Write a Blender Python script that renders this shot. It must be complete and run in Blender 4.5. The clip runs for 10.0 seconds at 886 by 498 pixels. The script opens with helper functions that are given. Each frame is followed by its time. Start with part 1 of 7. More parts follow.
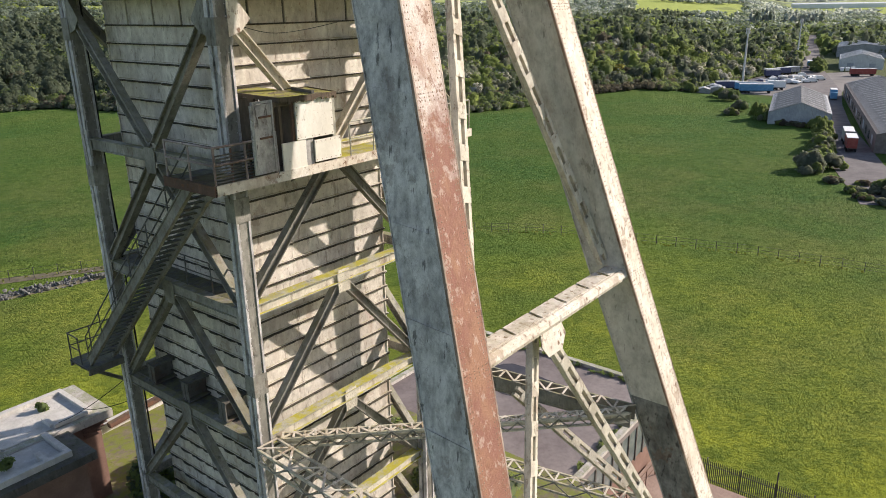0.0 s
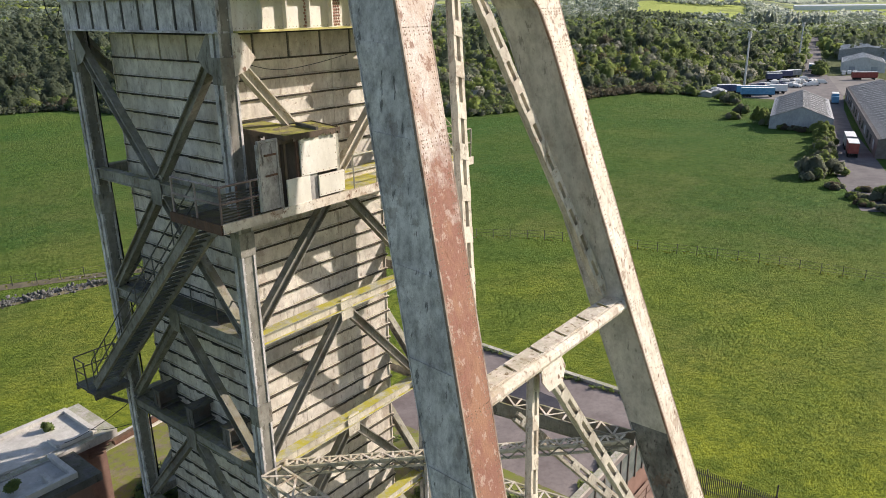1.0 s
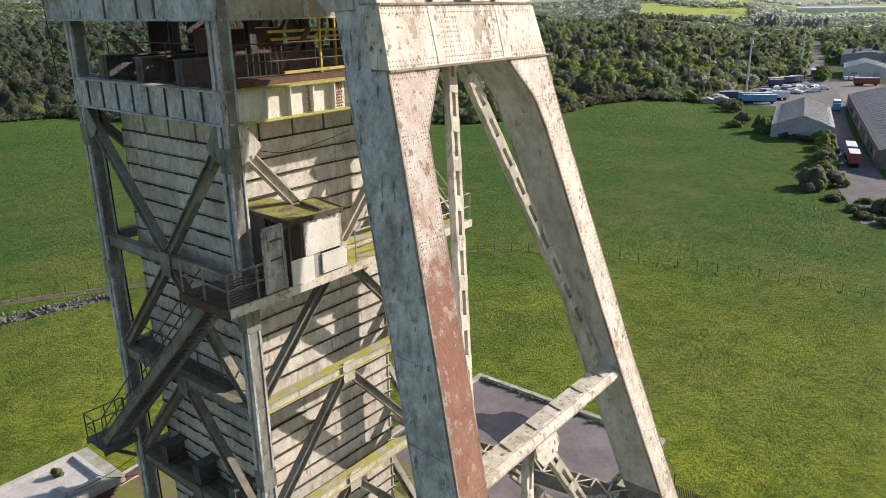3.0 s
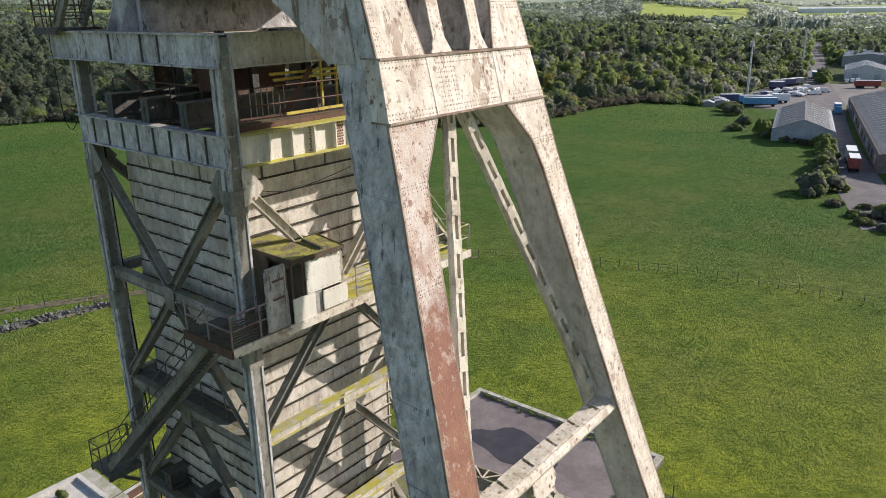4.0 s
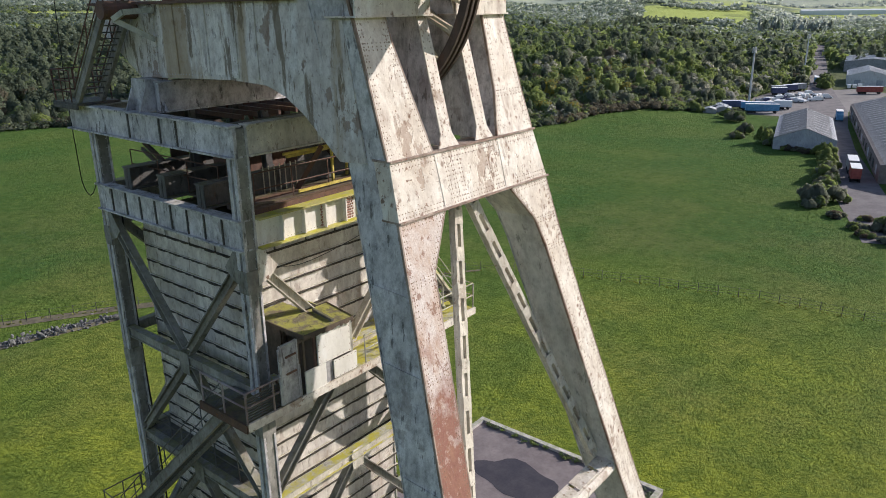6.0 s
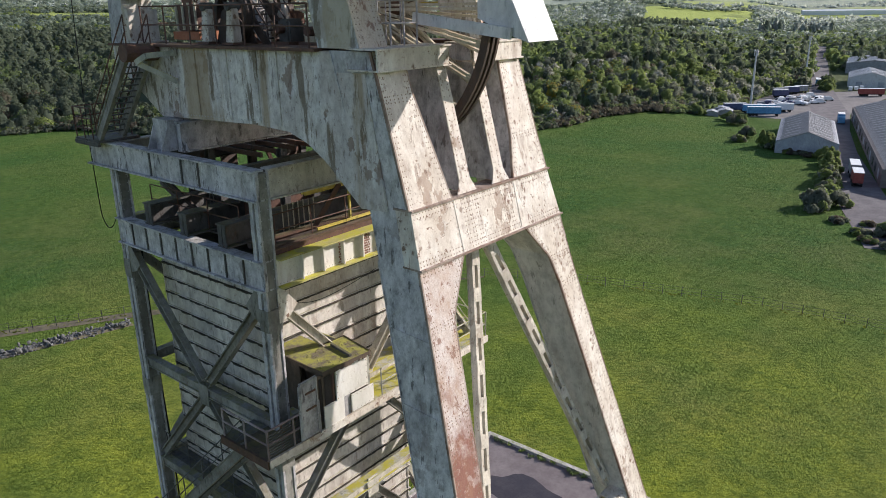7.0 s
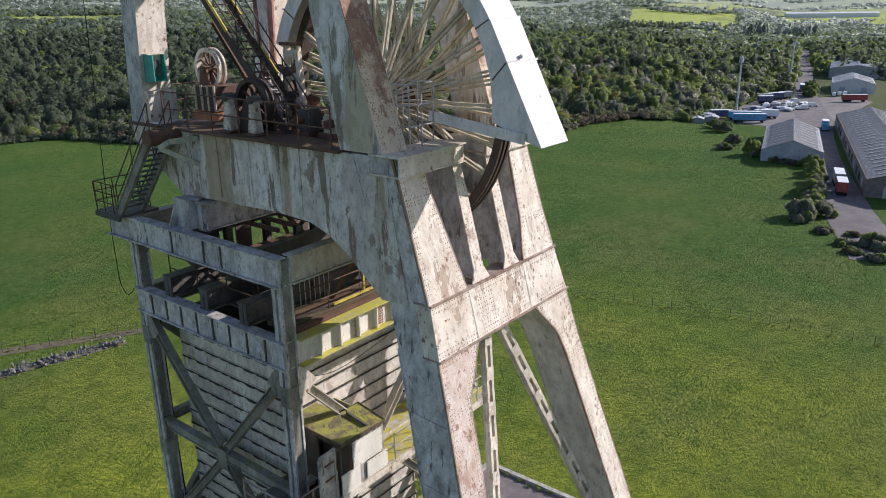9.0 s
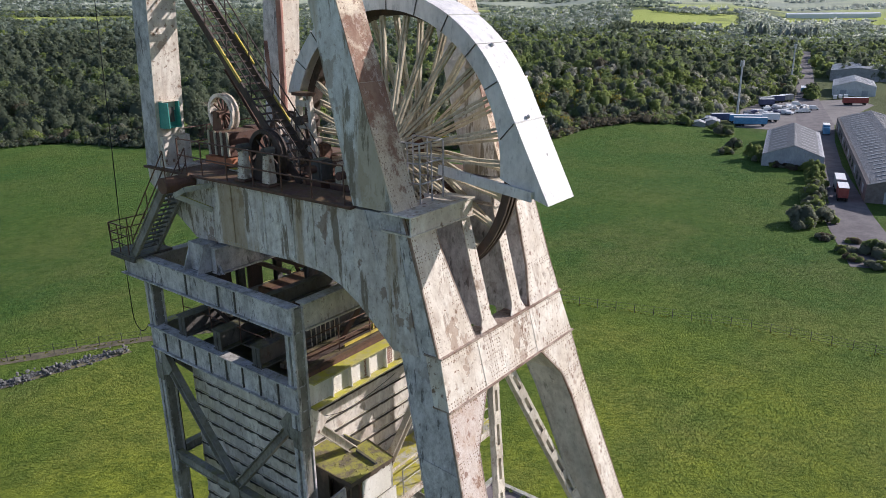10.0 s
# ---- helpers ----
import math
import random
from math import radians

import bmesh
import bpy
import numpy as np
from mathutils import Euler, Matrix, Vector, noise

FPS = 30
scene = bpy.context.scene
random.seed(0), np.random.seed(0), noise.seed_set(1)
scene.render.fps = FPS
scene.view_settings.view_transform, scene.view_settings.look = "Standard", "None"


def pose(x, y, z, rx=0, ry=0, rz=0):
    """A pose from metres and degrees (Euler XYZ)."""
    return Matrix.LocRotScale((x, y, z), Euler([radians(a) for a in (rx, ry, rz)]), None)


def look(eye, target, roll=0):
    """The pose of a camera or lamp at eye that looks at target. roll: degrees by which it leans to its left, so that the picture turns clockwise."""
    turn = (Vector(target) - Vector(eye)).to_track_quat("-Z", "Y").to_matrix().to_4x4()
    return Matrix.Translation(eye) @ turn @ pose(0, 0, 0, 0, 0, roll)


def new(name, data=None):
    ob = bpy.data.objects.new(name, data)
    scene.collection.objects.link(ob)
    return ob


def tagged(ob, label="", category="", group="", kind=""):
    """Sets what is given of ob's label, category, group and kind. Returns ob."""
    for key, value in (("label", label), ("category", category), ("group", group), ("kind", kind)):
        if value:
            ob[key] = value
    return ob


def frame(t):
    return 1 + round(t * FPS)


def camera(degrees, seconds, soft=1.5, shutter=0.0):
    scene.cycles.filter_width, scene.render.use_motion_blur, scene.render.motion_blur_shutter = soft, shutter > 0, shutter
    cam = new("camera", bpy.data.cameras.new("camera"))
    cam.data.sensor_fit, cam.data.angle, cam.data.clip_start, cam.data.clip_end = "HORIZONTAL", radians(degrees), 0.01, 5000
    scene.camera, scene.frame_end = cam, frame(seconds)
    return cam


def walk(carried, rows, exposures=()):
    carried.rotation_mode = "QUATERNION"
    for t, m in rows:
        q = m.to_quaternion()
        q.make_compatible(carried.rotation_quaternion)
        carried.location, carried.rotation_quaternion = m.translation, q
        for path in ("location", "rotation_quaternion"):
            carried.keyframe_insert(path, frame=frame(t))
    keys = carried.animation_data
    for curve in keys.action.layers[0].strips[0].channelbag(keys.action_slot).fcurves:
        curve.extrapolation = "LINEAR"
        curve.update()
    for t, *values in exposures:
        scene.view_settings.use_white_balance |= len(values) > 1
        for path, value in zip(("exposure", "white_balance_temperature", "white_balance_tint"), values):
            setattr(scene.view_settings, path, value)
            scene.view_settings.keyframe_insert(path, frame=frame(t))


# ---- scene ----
import functools
import itertools

cam = camera(62.6, 10.0, soft=0.9)
PATH = [
    (0, (-11.659, -16.655, 38.74), (-10.179, -15.47, 38.102), -0.9),
    (0.5, (-11.649, -16.665, 39.194), (-10.17, -15.479, 38.558), -0.9),
    (1, (-11.65, -16.638, 39.736), (-10.172, -15.45, 39.1), -0.8),
    (1.5, (-11.651, -16.642, 40.307), (-10.173, -15.452, 39.673), -0.8),
    (2, (-11.651, -16.664, 40.894), (-10.175, -15.473, 40.259), -0.8),
    (2.5, (-11.621, -16.713, 41.5), (-10.146, -15.521, 40.866), -0.8),
    (4, (-11.565, -16.846, 43.304), (-10.092, -15.65, 42.671), -0.8),
    (4.5, (-11.569, -16.872, 43.908), (-10.097, -15.675, 43.275), -0.8),
    (5, (-11.596, -16.898, 44.502), (-10.124, -15.701, 43.87), -0.8),
    (5.5, (-11.628, -16.893, 45.1), (-10.157, -15.694, 44.468), -0.7),
    (7, (-12.031, -16.505, 46.944), (-10.562, -15.302, 46.313), -0.8),
    (7.5, (-12.256, -16.311, 47.569), (-10.787, -15.108, 46.939), -0.8),
    (8, (-12.452, -16.106, 48.213), (-10.985, -14.901, 47.583), -0.8),
    (8.5, (-12.578, -16.09, 48.886), (-11.109, -14.887, 48.257), -0.8),
    (8.7, (-12.611, -16.08, 49.145), (-11.142, -14.877, 48.516), -0.8),
    (8.8, (-12.628, -16.075, 49.274), (-11.138, -14.898, 48.647), -0.8),
    (9, (-12.659, -16.065, 49.533), (-11.169, -14.888, 48.906), -0.8),
    (9.5, (-12.753, -16.023, 50.303), (-11.264, -14.845, 49.675), -0.8),
    (10, (-12.881, -15.959, 51.101), (-11.392, -14.78, 50.474), -0.8),
]
walk(cam, [(t, look(eye, target, roll)) for t, eye, target, roll in PATH], exposures=((0, 0.55, 6850, 15), (2.5, 0.46, 6750, 14), (5.5, 0.32, 6350, 15), (10, 0.30, 6150, 19)))

# ---- world and sun ----
SUN = Vector((1.87, -1.0, 0.965)).normalized()
world = bpy.data.worlds.new("world")
scene.world = world
world.use_nodes = True
wn = world.node_tree
wn.nodes.clear()
sky = wn.nodes.new("ShaderNodeTexSky")
sky.sky_type = "NISHITA"
sky.sun_disc = False
sky.sun_elevation = math.asin(SUN.z)
sky.sun_rotation = math.atan2(SUN.x, SUN.y)
back = wn.nodes.new("ShaderNodeBackground")
back.inputs["Strength"].default_value = 0.115
wout = wn.nodes.new("ShaderNodeOutputWorld")
wn.links.new(sky.outputs["Color"], back.inputs["Color"])
wn.links.new(back.outputs["Background"], wout.inputs["Surface"])
sun = new("sun", bpy.data.lights.new("sun", "SUN"))
sun.data.energy = 5.0
sun.data.angle = radians(0.6)
sun.data.color = (1.0, 0.93, 0.83)
sun.matrix_world = look(SUN * 200, (0, 0, 0))

# ---- building helpers ----
BASE = {}


GROUPS = {"van": "vehicles parked on the estate", "car": "vehicles parked on the estate", "lorry_trailer": "lorry bodies parked on the estate", "bush": "bushes along the meadow edge",
          "shed": "sheds of the industrial estate", "gear_case": "machinery on the wheel deck", "guide_wheel": "guide wheels on the wheel deck",
          "axle_bearing": "bearings of the winding wheel", "phone_mast": "phone masts beyond the meadow", "deck_railing": "rails round the wheel deck"}


def thing(name, at, label, category, group="", kind=""):
    group = group or GROUPS.get(name, "")
    ob = new(name)
    ob.location = at
    ob.empty_display_size = 0.2
    BASE[ob.name] = Vector(at)
    return tagged(ob, label, category, group, kind)


def part(name, bm, material, parent, label="", kind=""):
    """Link a bmesh, drawn in world metres, as one mesh under a thing or a part."""
    base = BASE[parent.name]
    bmesh.ops.translate(bm, verts=bm.verts, vec=-base)
    bmesh.ops.recalc_face_normals(bm, faces=bm.faces)
    me = bpy.data.meshes.new(name)
    bm.to_mesh(me)
    bm.free()
    me.materials.append(material)
    ob = new(name, me)
    ob.parent = parent
    BASE[ob.name] = base
    return tagged(ob, label, "", "", kind)


def solo(name, bm, material, label, category, group="", kind=""):
    """A thing that is one mesh."""
    bmesh.ops.recalc_face_normals(bm, faces=bm.faces)
    me = bpy.data.meshes.new(name)
    bm.to_mesh(me)
    bm.free()
    me.materials.append(material)
    ob = new(name, me)
    BASE[ob.name] = Vector((0, 0, 0))
    return tagged(ob, label, category, group, kind)


def box(bm, lo, hi):
    """An axis-aligned box between two corners."""
    (x0, y0, z0), (x1, y1, z1) = lo, hi
    v = [bm.verts.new(p) for p in ((x0, y0, z0), (x1, y0, z0), (x1, y1, z0), (x0, y1, z0), (x0, y0, z1), (x1, y0, z1), (x1, y1, z1), (x0, y1, z1))]
    for f in ((3, 2, 1, 0), (4, 5, 6, 7), (0, 1, 5, 4), (1, 2, 6, 5), (2, 3, 7, 6), (3, 0, 4, 7)):
        bm.faces.new([v[i] for i in f])
    return bm


def hull(bm, bottom, top):
    """A closed prism between two polygons with as many corners each."""
    a = [bm.verts.new(p) for p in bottom]
    b = [bm.verts.new(p) for p in top]
    n = len(a)
    bm.faces.new(a[::-1])
    bm.faces.new(b)
    for i in range(n):
        bm.faces.new((a[i], a[(i + 1) % n], b[(i + 1) % n], b[i]))
    return bm


def plate(bm, pts, vec):
    """A flat polygon given a thickness."""
    vec = Vector(vec)
    return hull(bm, [Vector(p) for p in pts], [Vector(p) + vec for p in pts])


def axes(a, b, up):
    a, b = Vector(a), Vector(b)
    d = (b - a).normalized()
    side = d.cross(Vector(up))
    if side.length < 1e-4:
        side = d.cross(Vector((0, 1, 0)))
    side.normalize()
    return a, b, d, side, side.cross(d)


def bar(bm, a, b, w, h, up=(0, 0, 1), ds=0.0, du=0.0):
    """A square bar from a to b, w across and h along up, moved by ds across and du up."""
    a, b, d, s, u = axes(a, b, up)
    o = s * ds + u * du
    c = [s * (w / 2) + u * (h / 2), -s * (w / 2) + u * (h / 2), -s * (w / 2) - u * (h / 2), s * (w / 2) - u * (h / 2)]
    return hull(bm, [a + o + k for k in c], [b + o + k for k in c])


def channel(bm, a, b, w, h, up=(0, 0, 1), t=0.03):
    """An I-shaped member: two flanges of width w, h apart, and a web."""
    bar(bm, a, b, w, t, up, 0, h / 2 - t / 2)
    bar(bm, a, b, w, t, up, 0, -h / 2 + t / 2)
    bar(bm, a, b, t, h - 2 * t, up)
    return bm


def tube(bm, a, b, r, n=8, r2=None):
    a, b, d, s, u = axes(a, b, (0, 0, 1))
    r2 = r if r2 is None else r2
    ring = [(math.cos(2 * math.pi * i / n), math.sin(2 * math.pi * i / n)) for i in range(n)]
    return hull(bm, [a + (s * x + u * y) * r for x, y in ring], [b + (s * x + u * y) * r2 for x, y in ring])


def rail_line(bm, pts, r=0.025, n=6):
    for a, b in zip(pts, pts[1:]):
        tube(bm, a, b, r, n)
    return bm


def lerp(a, b, k):
    return Vector(a).lerp(Vector(b), k)


def dome(bm, p, nrm, r):
    """A rivet head."""
    n = Vector(nrm).normalized()
    s = n.cross(Vector((0.3, 0.5, 0.81))).normalized()
    u = n.cross(s)
    p = Vector(p)
    ring = [bm.verts.new(p + (s * math.cos(k) + u * math.sin(k)) * r) for k in (0, 1.047, 2.094, 3.142, 4.189, 5.236)]
    top = bm.verts.new(p + n * r * 0.55)
    for i in range(6):
        bm.faces.new((ring[i], ring[(i + 1) % 6], top))


def rivet_row(bm, a, b, nrm, gap, r=0.022):
    a, b = Vector(a), Vector(b)
    n = max(1, int((b - a).length / gap))
    for i in range(n + 1):
        dome(bm, a.lerp(b, i / n), nrm, r)

# ---- materials ----
class Nodes:
    """A node material under construction."""

    def __init__(self, name):
        self.m = bpy.data.materials.new(name)
        self.m.use_nodes = True
        self.t = self.m.node_tree
        self.b = self.t.nodes["Principled BSDF"]
        self.co = self.t.nodes.new("ShaderNodeTexCoord").outputs["Object"]
        self.geo = self.t.nodes.new("ShaderNodeNewGeometry")

    def link(self, a, b):
        self.t.links.new(a, b)

    def put(self, socket, value):
        if isinstance(value, (int, float)):
            socket.default_value = value
        elif isinstance(value, tuple):
            socket.default_value = (*value, 1.0) if len(socket.default_value) == 4 and len(value) == 3 else value
        else:
            self.link(value, socket)

    def noise(self, scale, detail=5.0, rough=0.6, stretch=(1, 1, 1), world=True, seed=0.0):
        mp = self.t.nodes.new("ShaderNodeMapping")
        mp.inputs["Scale"].default_value = stretch
        mp.inputs["Location"].default_value = (seed, seed * 1.7, seed * 0.6)
        self.link(self.geo.outputs["Position"] if world else self.co, mp.inputs["Vector"])
        n = self.t.nodes.new("ShaderNodeTexNoise")
        n.inputs["Scale"].default_value = scale
        n.inputs["Detail"].default_value = detail
        n.inputs["Roughness"].default_value = rough
        self.link(mp.outputs["Vector"], n.inputs["Vector"])
        return n.outputs["Fac"]

    def ramp(self, fac, lo, hi, a=0.0, b=1.0):
        r = self.t.nodes.new("ShaderNodeMapRange")
        self.put(r.inputs["Value"], fac)
        for k, v in (("From Min", lo), ("From Max", hi), ("To Min", a), ("To Max", b)):
            r.inputs[k].default_value = v
        return r.outputs["Result"]

    def math(self, op, a, b):
        n = self.t.nodes.new("ShaderNodeMath")
        n.operation = op
        self.put(n.inputs[0], a)
        self.put(n.inputs[1], b)
        return n.outputs[0]

    def mix(self, fac, a, b):
        n = self.t.nodes.new("ShaderNodeMix")
        n.data_type = "RGBA"
        self.put(n.inputs[0], fac)
        self.put(n.inputs[6], a)
        self.put(n.inputs[7], b)
        return n.outputs[2]

    def xyz(self, v, axis):
        n = self.t.nodes.new("ShaderNodeSeparateXYZ")
        self.link(v, n.inputs[0])
        return n.outputs[axis]

    def random(self):
        return self.t.nodes.new("ShaderNodeObjectInfo").outputs["Random"]

    def island(self):
        return self.geo.outputs["Random Per Island"]

    def bump(self, height, strength, distance=0.02):
        n = self.t.nodes.new("ShaderNodeBump")
        n.inputs["Strength"].default_value = strength
        n.inputs["Distance"].default_value = distance
        self.link(height, n.inputs["Height"])
        self.link(n.outputs["Normal"], self.b.inputs["Normal"])

    def done(self, color, rough=0.8, metal=0.0):
        self.put(self.b.inputs["Base Color"], color)
        self.put(self.b.inputs["Roughness"], rough)
        self.put(self.b.inputs["Metallic"], metal)
        self.b.inputs["Specular IOR Level"].default_value = 0.3
        return self.m


def weathered(name, base, pale, grime, rust, moss, k_grime=0.5, k_rust=0.5, k_moss=0.3, rough=0.75, seed=0.0, peel=0.35, streak=None, speck=1.0, pock=0.0):
    """Old paint on steel or concrete: fading, stains, vertical runs and scratches, rust pocks and flakes, moss on what faces up."""
    n = Nodes(name)
    fade = n.noise(0.45, 5, 0.6, seed=seed)
    col = n.mix(n.ramp(fade, 0.36, 0.64), base, pale)
    soft = tuple(b * 0.5 + g * 0.5 for b, g in zip(base, grime))
    blot = n.noise(1.1, 8, 0.64, (1, 1, 0.55), seed=seed + 9)
    col = n.mix(n.ramp(blot, 0.49, 0.68, 0, k_grime), col, soft)
    scour = n.noise(1.7, 7, 0.66, (1, 1, 0.35), seed=seed + 21)
    col = n.mix(n.ramp(scour, 0.54, 0.66, 0, 0.5), col, tuple(min(0.82, c * 1.15) for c in pale))
    runs = n.noise(2.6, 6, 0.62, (1, 1, 0.07), seed=seed + 3)
    col = n.mix(n.ramp(runs, 0.53, 0.70, 0, k_grime * 0.7), col, soft)
    mottle = n.noise(3.6, 9, 0.72, (1, 1, 0.65), seed=seed + 61)
    col = n.mix(n.ramp(mottle, 0.44, 0.66, 0, k_grime * 0.75), col, grime)
    col = n.mix(n.ramp(n.noise(9.0, 6, 0.7, (1, 1, 0.8), seed=seed + 67), 0.55, 0.66, 0, k_grime * 0.4 * speck), col, grime)
    scratch = n.ramp(n.noise(5.2, 7, 0.62, (1, 1, 0.28), seed=seed + 37), 0.605, 0.64, 0, k_grime * 0.95)
    col = n.mix(scratch, col, grime)
    bleed = n.noise(1.2, 7, 0.68, (1.7, 1.7, 0.2), seed=seed + 13)
    col = n.mix(n.ramp(bleed, 0.55, 0.74, 0, k_rust * 0.7), col, rust)
    chips = n.noise(6.5, 8, 0.74, seed=seed + 5)
    flakes = n.ramp(chips, 0.60, 0.63, 0, k_rust * 0.9)
    col = n.mix(flakes, col, rust)
    skin = n.noise(1.0, 10, 0.62, (1, 1, 0.7), seed=seed + 41)
    peeled = n.ramp(skin, 0.605, 0.62, 0, peel)
    col = n.mix(peeled, col, tuple(g * 0.5 + r * 0.7 for g, r in zip(grime, rust)))
    if pock:
        cell = n.t.nodes.new("ShaderNodeTexVoronoi")
        cell.inputs["Scale"].default_value = 4.3
        squash = n.t.nodes.new("ShaderNodeMapping")
        squash.inputs["Scale"].default_value = (1, 1, 0.75)
        n.link(n.geo.outputs["Position"], squash.inputs["Vector"])
        n.link(squash.outputs["Vector"], cell.inputs["Vector"])
        ragged = n.math("ADD", cell.outputs["Distance"], n.ramp(n.noise(16, 4, 0.7, seed=seed), 0.3, 0.7, -0.1, 0.1))
        some = n.ramp(n.noise(1.5, 4, 0.6, seed=seed + 51), 0.45, 0.60)
        spot = n.math("MULTIPLY", n.ramp(ragged, 0.26, 0.19), some)
        halo = n.math("MULTIPLY", n.ramp(ragged, 0.42, 0.2), some)
        col = n.mix(n.math("MULTIPLY", halo, pock * 0.4), col, tuple(b * 0.45 + r * 0.6 for b, r in zip(base, rust)))
        col = n.mix(n.math("MULTIPLY", spot, pock), col, tuple(r * 0.8 for r in rust))
    if streak:
        bands = n.noise(0.55, 7, 0.6, (1, 1, 0.13), seed=seed + 17)
        col = n.mix(n.ramp(bands, 0.49, 0.55, 0, 0.72), col, streak)
        thin = n.noise(1.5, 8, 0.68, (1, 1, 0.2), seed=seed + 19)
        col = n.mix(n.ramp(thin, 0.545, 0.58, 0, 0.8), col, tuple(s * 0.4 for s in streak))
    up = n.xyz(n.geo.outputs["Normal"], 2)
    growth = n.math("MULTIPLY", n.ramp(up, 0.5, 0.9), n.ramp(n.noise(2.0, 7, 0.72, seed=seed + 7), 0.40, 0.56))
    col = n.mix(n.math("MULTIPLY", growth, k_moss), col, moss)
    fine = n.noise(26, 7, 0.75, seed=seed)
    col = n.mix(n.ramp(fine, 0.46, 0.68, 0.0, 0.3 * speck), col, soft)
    relief = n.math("ADD", n.math("MULTIPLY", fine, 0.3), n.math("ADD", n.math("MULTIPLY", n.math("ADD", flakes, n.math("ADD", peeled, scratch)), -0.5), n.math("MULTIPLY", blot, 0.9)))
    n.bump(relief, 0.8, 0.03)
    return n.done(col, n.ramp(chips, 0.4, 0.7, rough - 0.12, rough + 0.15))


def plain(name, a, b, scale=4.0, rough=0.8, metal=0.0, bump=0.3, seed=0.0, per=0.0):
    """Two close colours mixed at two scales."""
    n = Nodes(name)
    big = n.noise(scale, 5, 0.65, seed=seed)
    col = n.mix(n.ramp(big, 0.38, 0.62), a, b)
    fine = n.noise(scale * 11, 5, 0.7, seed=seed + 2)
    dark = tuple(c * 0.55 for c in a)
    col = n.mix(n.ramp(fine, 0.45, 0.8, 0, 0.5), col, dark)
    if per:
        col = n.mix(n.math("MULTIPLY", n.random(), per), col, b)
    n.bump(fine, bump, 0.015)
    return n.done(col, rough, metal)


GRIME, RUST, MOSS = (0.075, 0.078, 0.072), (0.17, 0.085, 0.05), (0.22, 0.21, 0.05)
# Grey and cream are one paint, in its shaded and its sunlit tone.
paint = weathered("weathered_grey_paint", (0.53, 0.512, 0.522), (0.725, 0.70, 0.695), (0.075, 0.07, 0.068), (0.17, 0.105, 0.075), MOSS, 0.8, 0.3, 0.25, peel=0.35)
cream = weathered("weathered_paint_sunlit_cream", (0.66, 0.59, 0.50), (0.79, 0.745, 0.67), (0.27, 0.19, 0.135), (0.20, 0.105, 0.06), MOSS, 0.5, 0.95, 0.3, seed=4.0, peel=0.55, pock=0.9)
dark_steel = weathered("grimy_dark_steel", (0.09, 0.087, 0.083), (0.165, 0.158, 0.148), (0.028, 0.026, 0.025), RUST, MOSS, 0.6, 0.35, 0.4, seed=8.0)
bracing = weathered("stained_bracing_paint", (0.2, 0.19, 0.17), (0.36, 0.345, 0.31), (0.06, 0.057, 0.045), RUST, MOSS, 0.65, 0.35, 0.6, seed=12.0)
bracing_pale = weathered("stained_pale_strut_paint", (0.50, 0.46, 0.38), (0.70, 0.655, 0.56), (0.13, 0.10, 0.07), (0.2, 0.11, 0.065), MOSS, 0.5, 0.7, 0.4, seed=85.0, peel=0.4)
stain = weathered("streaked_girder_paint", (0.62, 0.575, 0.55), (0.80, 0.76, 0.72), (0.13, 0.09, 0.07), (0.21, 0.12, 0.075), MOSS, 0.55, 0.6, 0.25, seed=81.0, streak=(0.34, 0.24, 0.13), peel=0.7)
mossy = weathered("mossy_steel", (0.42, 0.41, 0.34), (0.52, 0.5, 0.42), GRIME, RUST, (0.42, 0.38, 0.04), 0.5, 0.4, 1.0, seed=15.0)
lichen = weathered("yellow_lichen_steel", (0.45, 0.42, 0.16), (0.55, 0.5, 0.2), (0.2, 0.18, 0.09), RUST, (0.5, 0.47, 0.05), 0.4, 0.3, 1.0, 0.9, seed=17.0)
casing = weathered("stained_casing_boards", (0.55, 0.51, 0.46), (0.75, 0.70, 0.63), (0.14, 0.11, 0.085), (0.27, 0.16, 0.105), (0.25, 0.24, 0.08), 0.5, 0.5, 0.6, 0.85, seed=20.0, peel=0.35, speck=0.7)
red_lead = weathered("red_primer_plate", (0.30, 0.12, 0.09), (0.50, 0.33, 0.27), (0.15, 0.085, 0.065), (0.22, 0.10, 0.07), MOSS, 0.55, 0.7, 0.2, seed=24.0)
rivet_rust = plain("rusted_rivets", (0.2, 0.13, 0.09), (0.32, 0.25, 0.19), 3.0, 0.85)
rusty = weathered("rusted_steel", (0.105, 0.058, 0.045), (0.165, 0.09, 0.065), (0.042, 0.03, 0.027), (0.22, 0.095, 0.045), MOSS, 0.5, 0.6, 0.2, seed=30.0)
dark_rust = weathered("blackened_rusty_steel", (0.06, 0.045, 0.04), (0.11, 0.08, 0.065), (0.03, 0.025, 0.022), (0.16, 0.08, 0.045), MOSS, 0.5, 0.5, 0.0, seed=31.0)
zinc = weathered("pale_sheet_cover", (0.64, 0.63, 0.63), (0.74, 0.735, 0.73), (0.24, 0.26, 0.28), RUST, MOSS, 0.42, 0.26, 0.0, 0.6, seed=33.0, peel=0.0, speck=0.2)
spoke_paint = weathered("yellowed_spoke_paint", (0.48, 0.43, 0.32), (0.62, 0.57, 0.45), (0.15, 0.12, 0.08), RUST, MOSS, 0.5, 0.5, 0.3, seed=36.0)
concrete = weathered("stained_concrete", (0.46, 0.43, 0.41), (0.58, 0.55, 0.52), (0.17, 0.155, 0.14), (0.2, 0.16, 0.12), (0.16, 0.2, 0.05), 0.5, 0.3, 0.5, 0.9, seed=40.0)
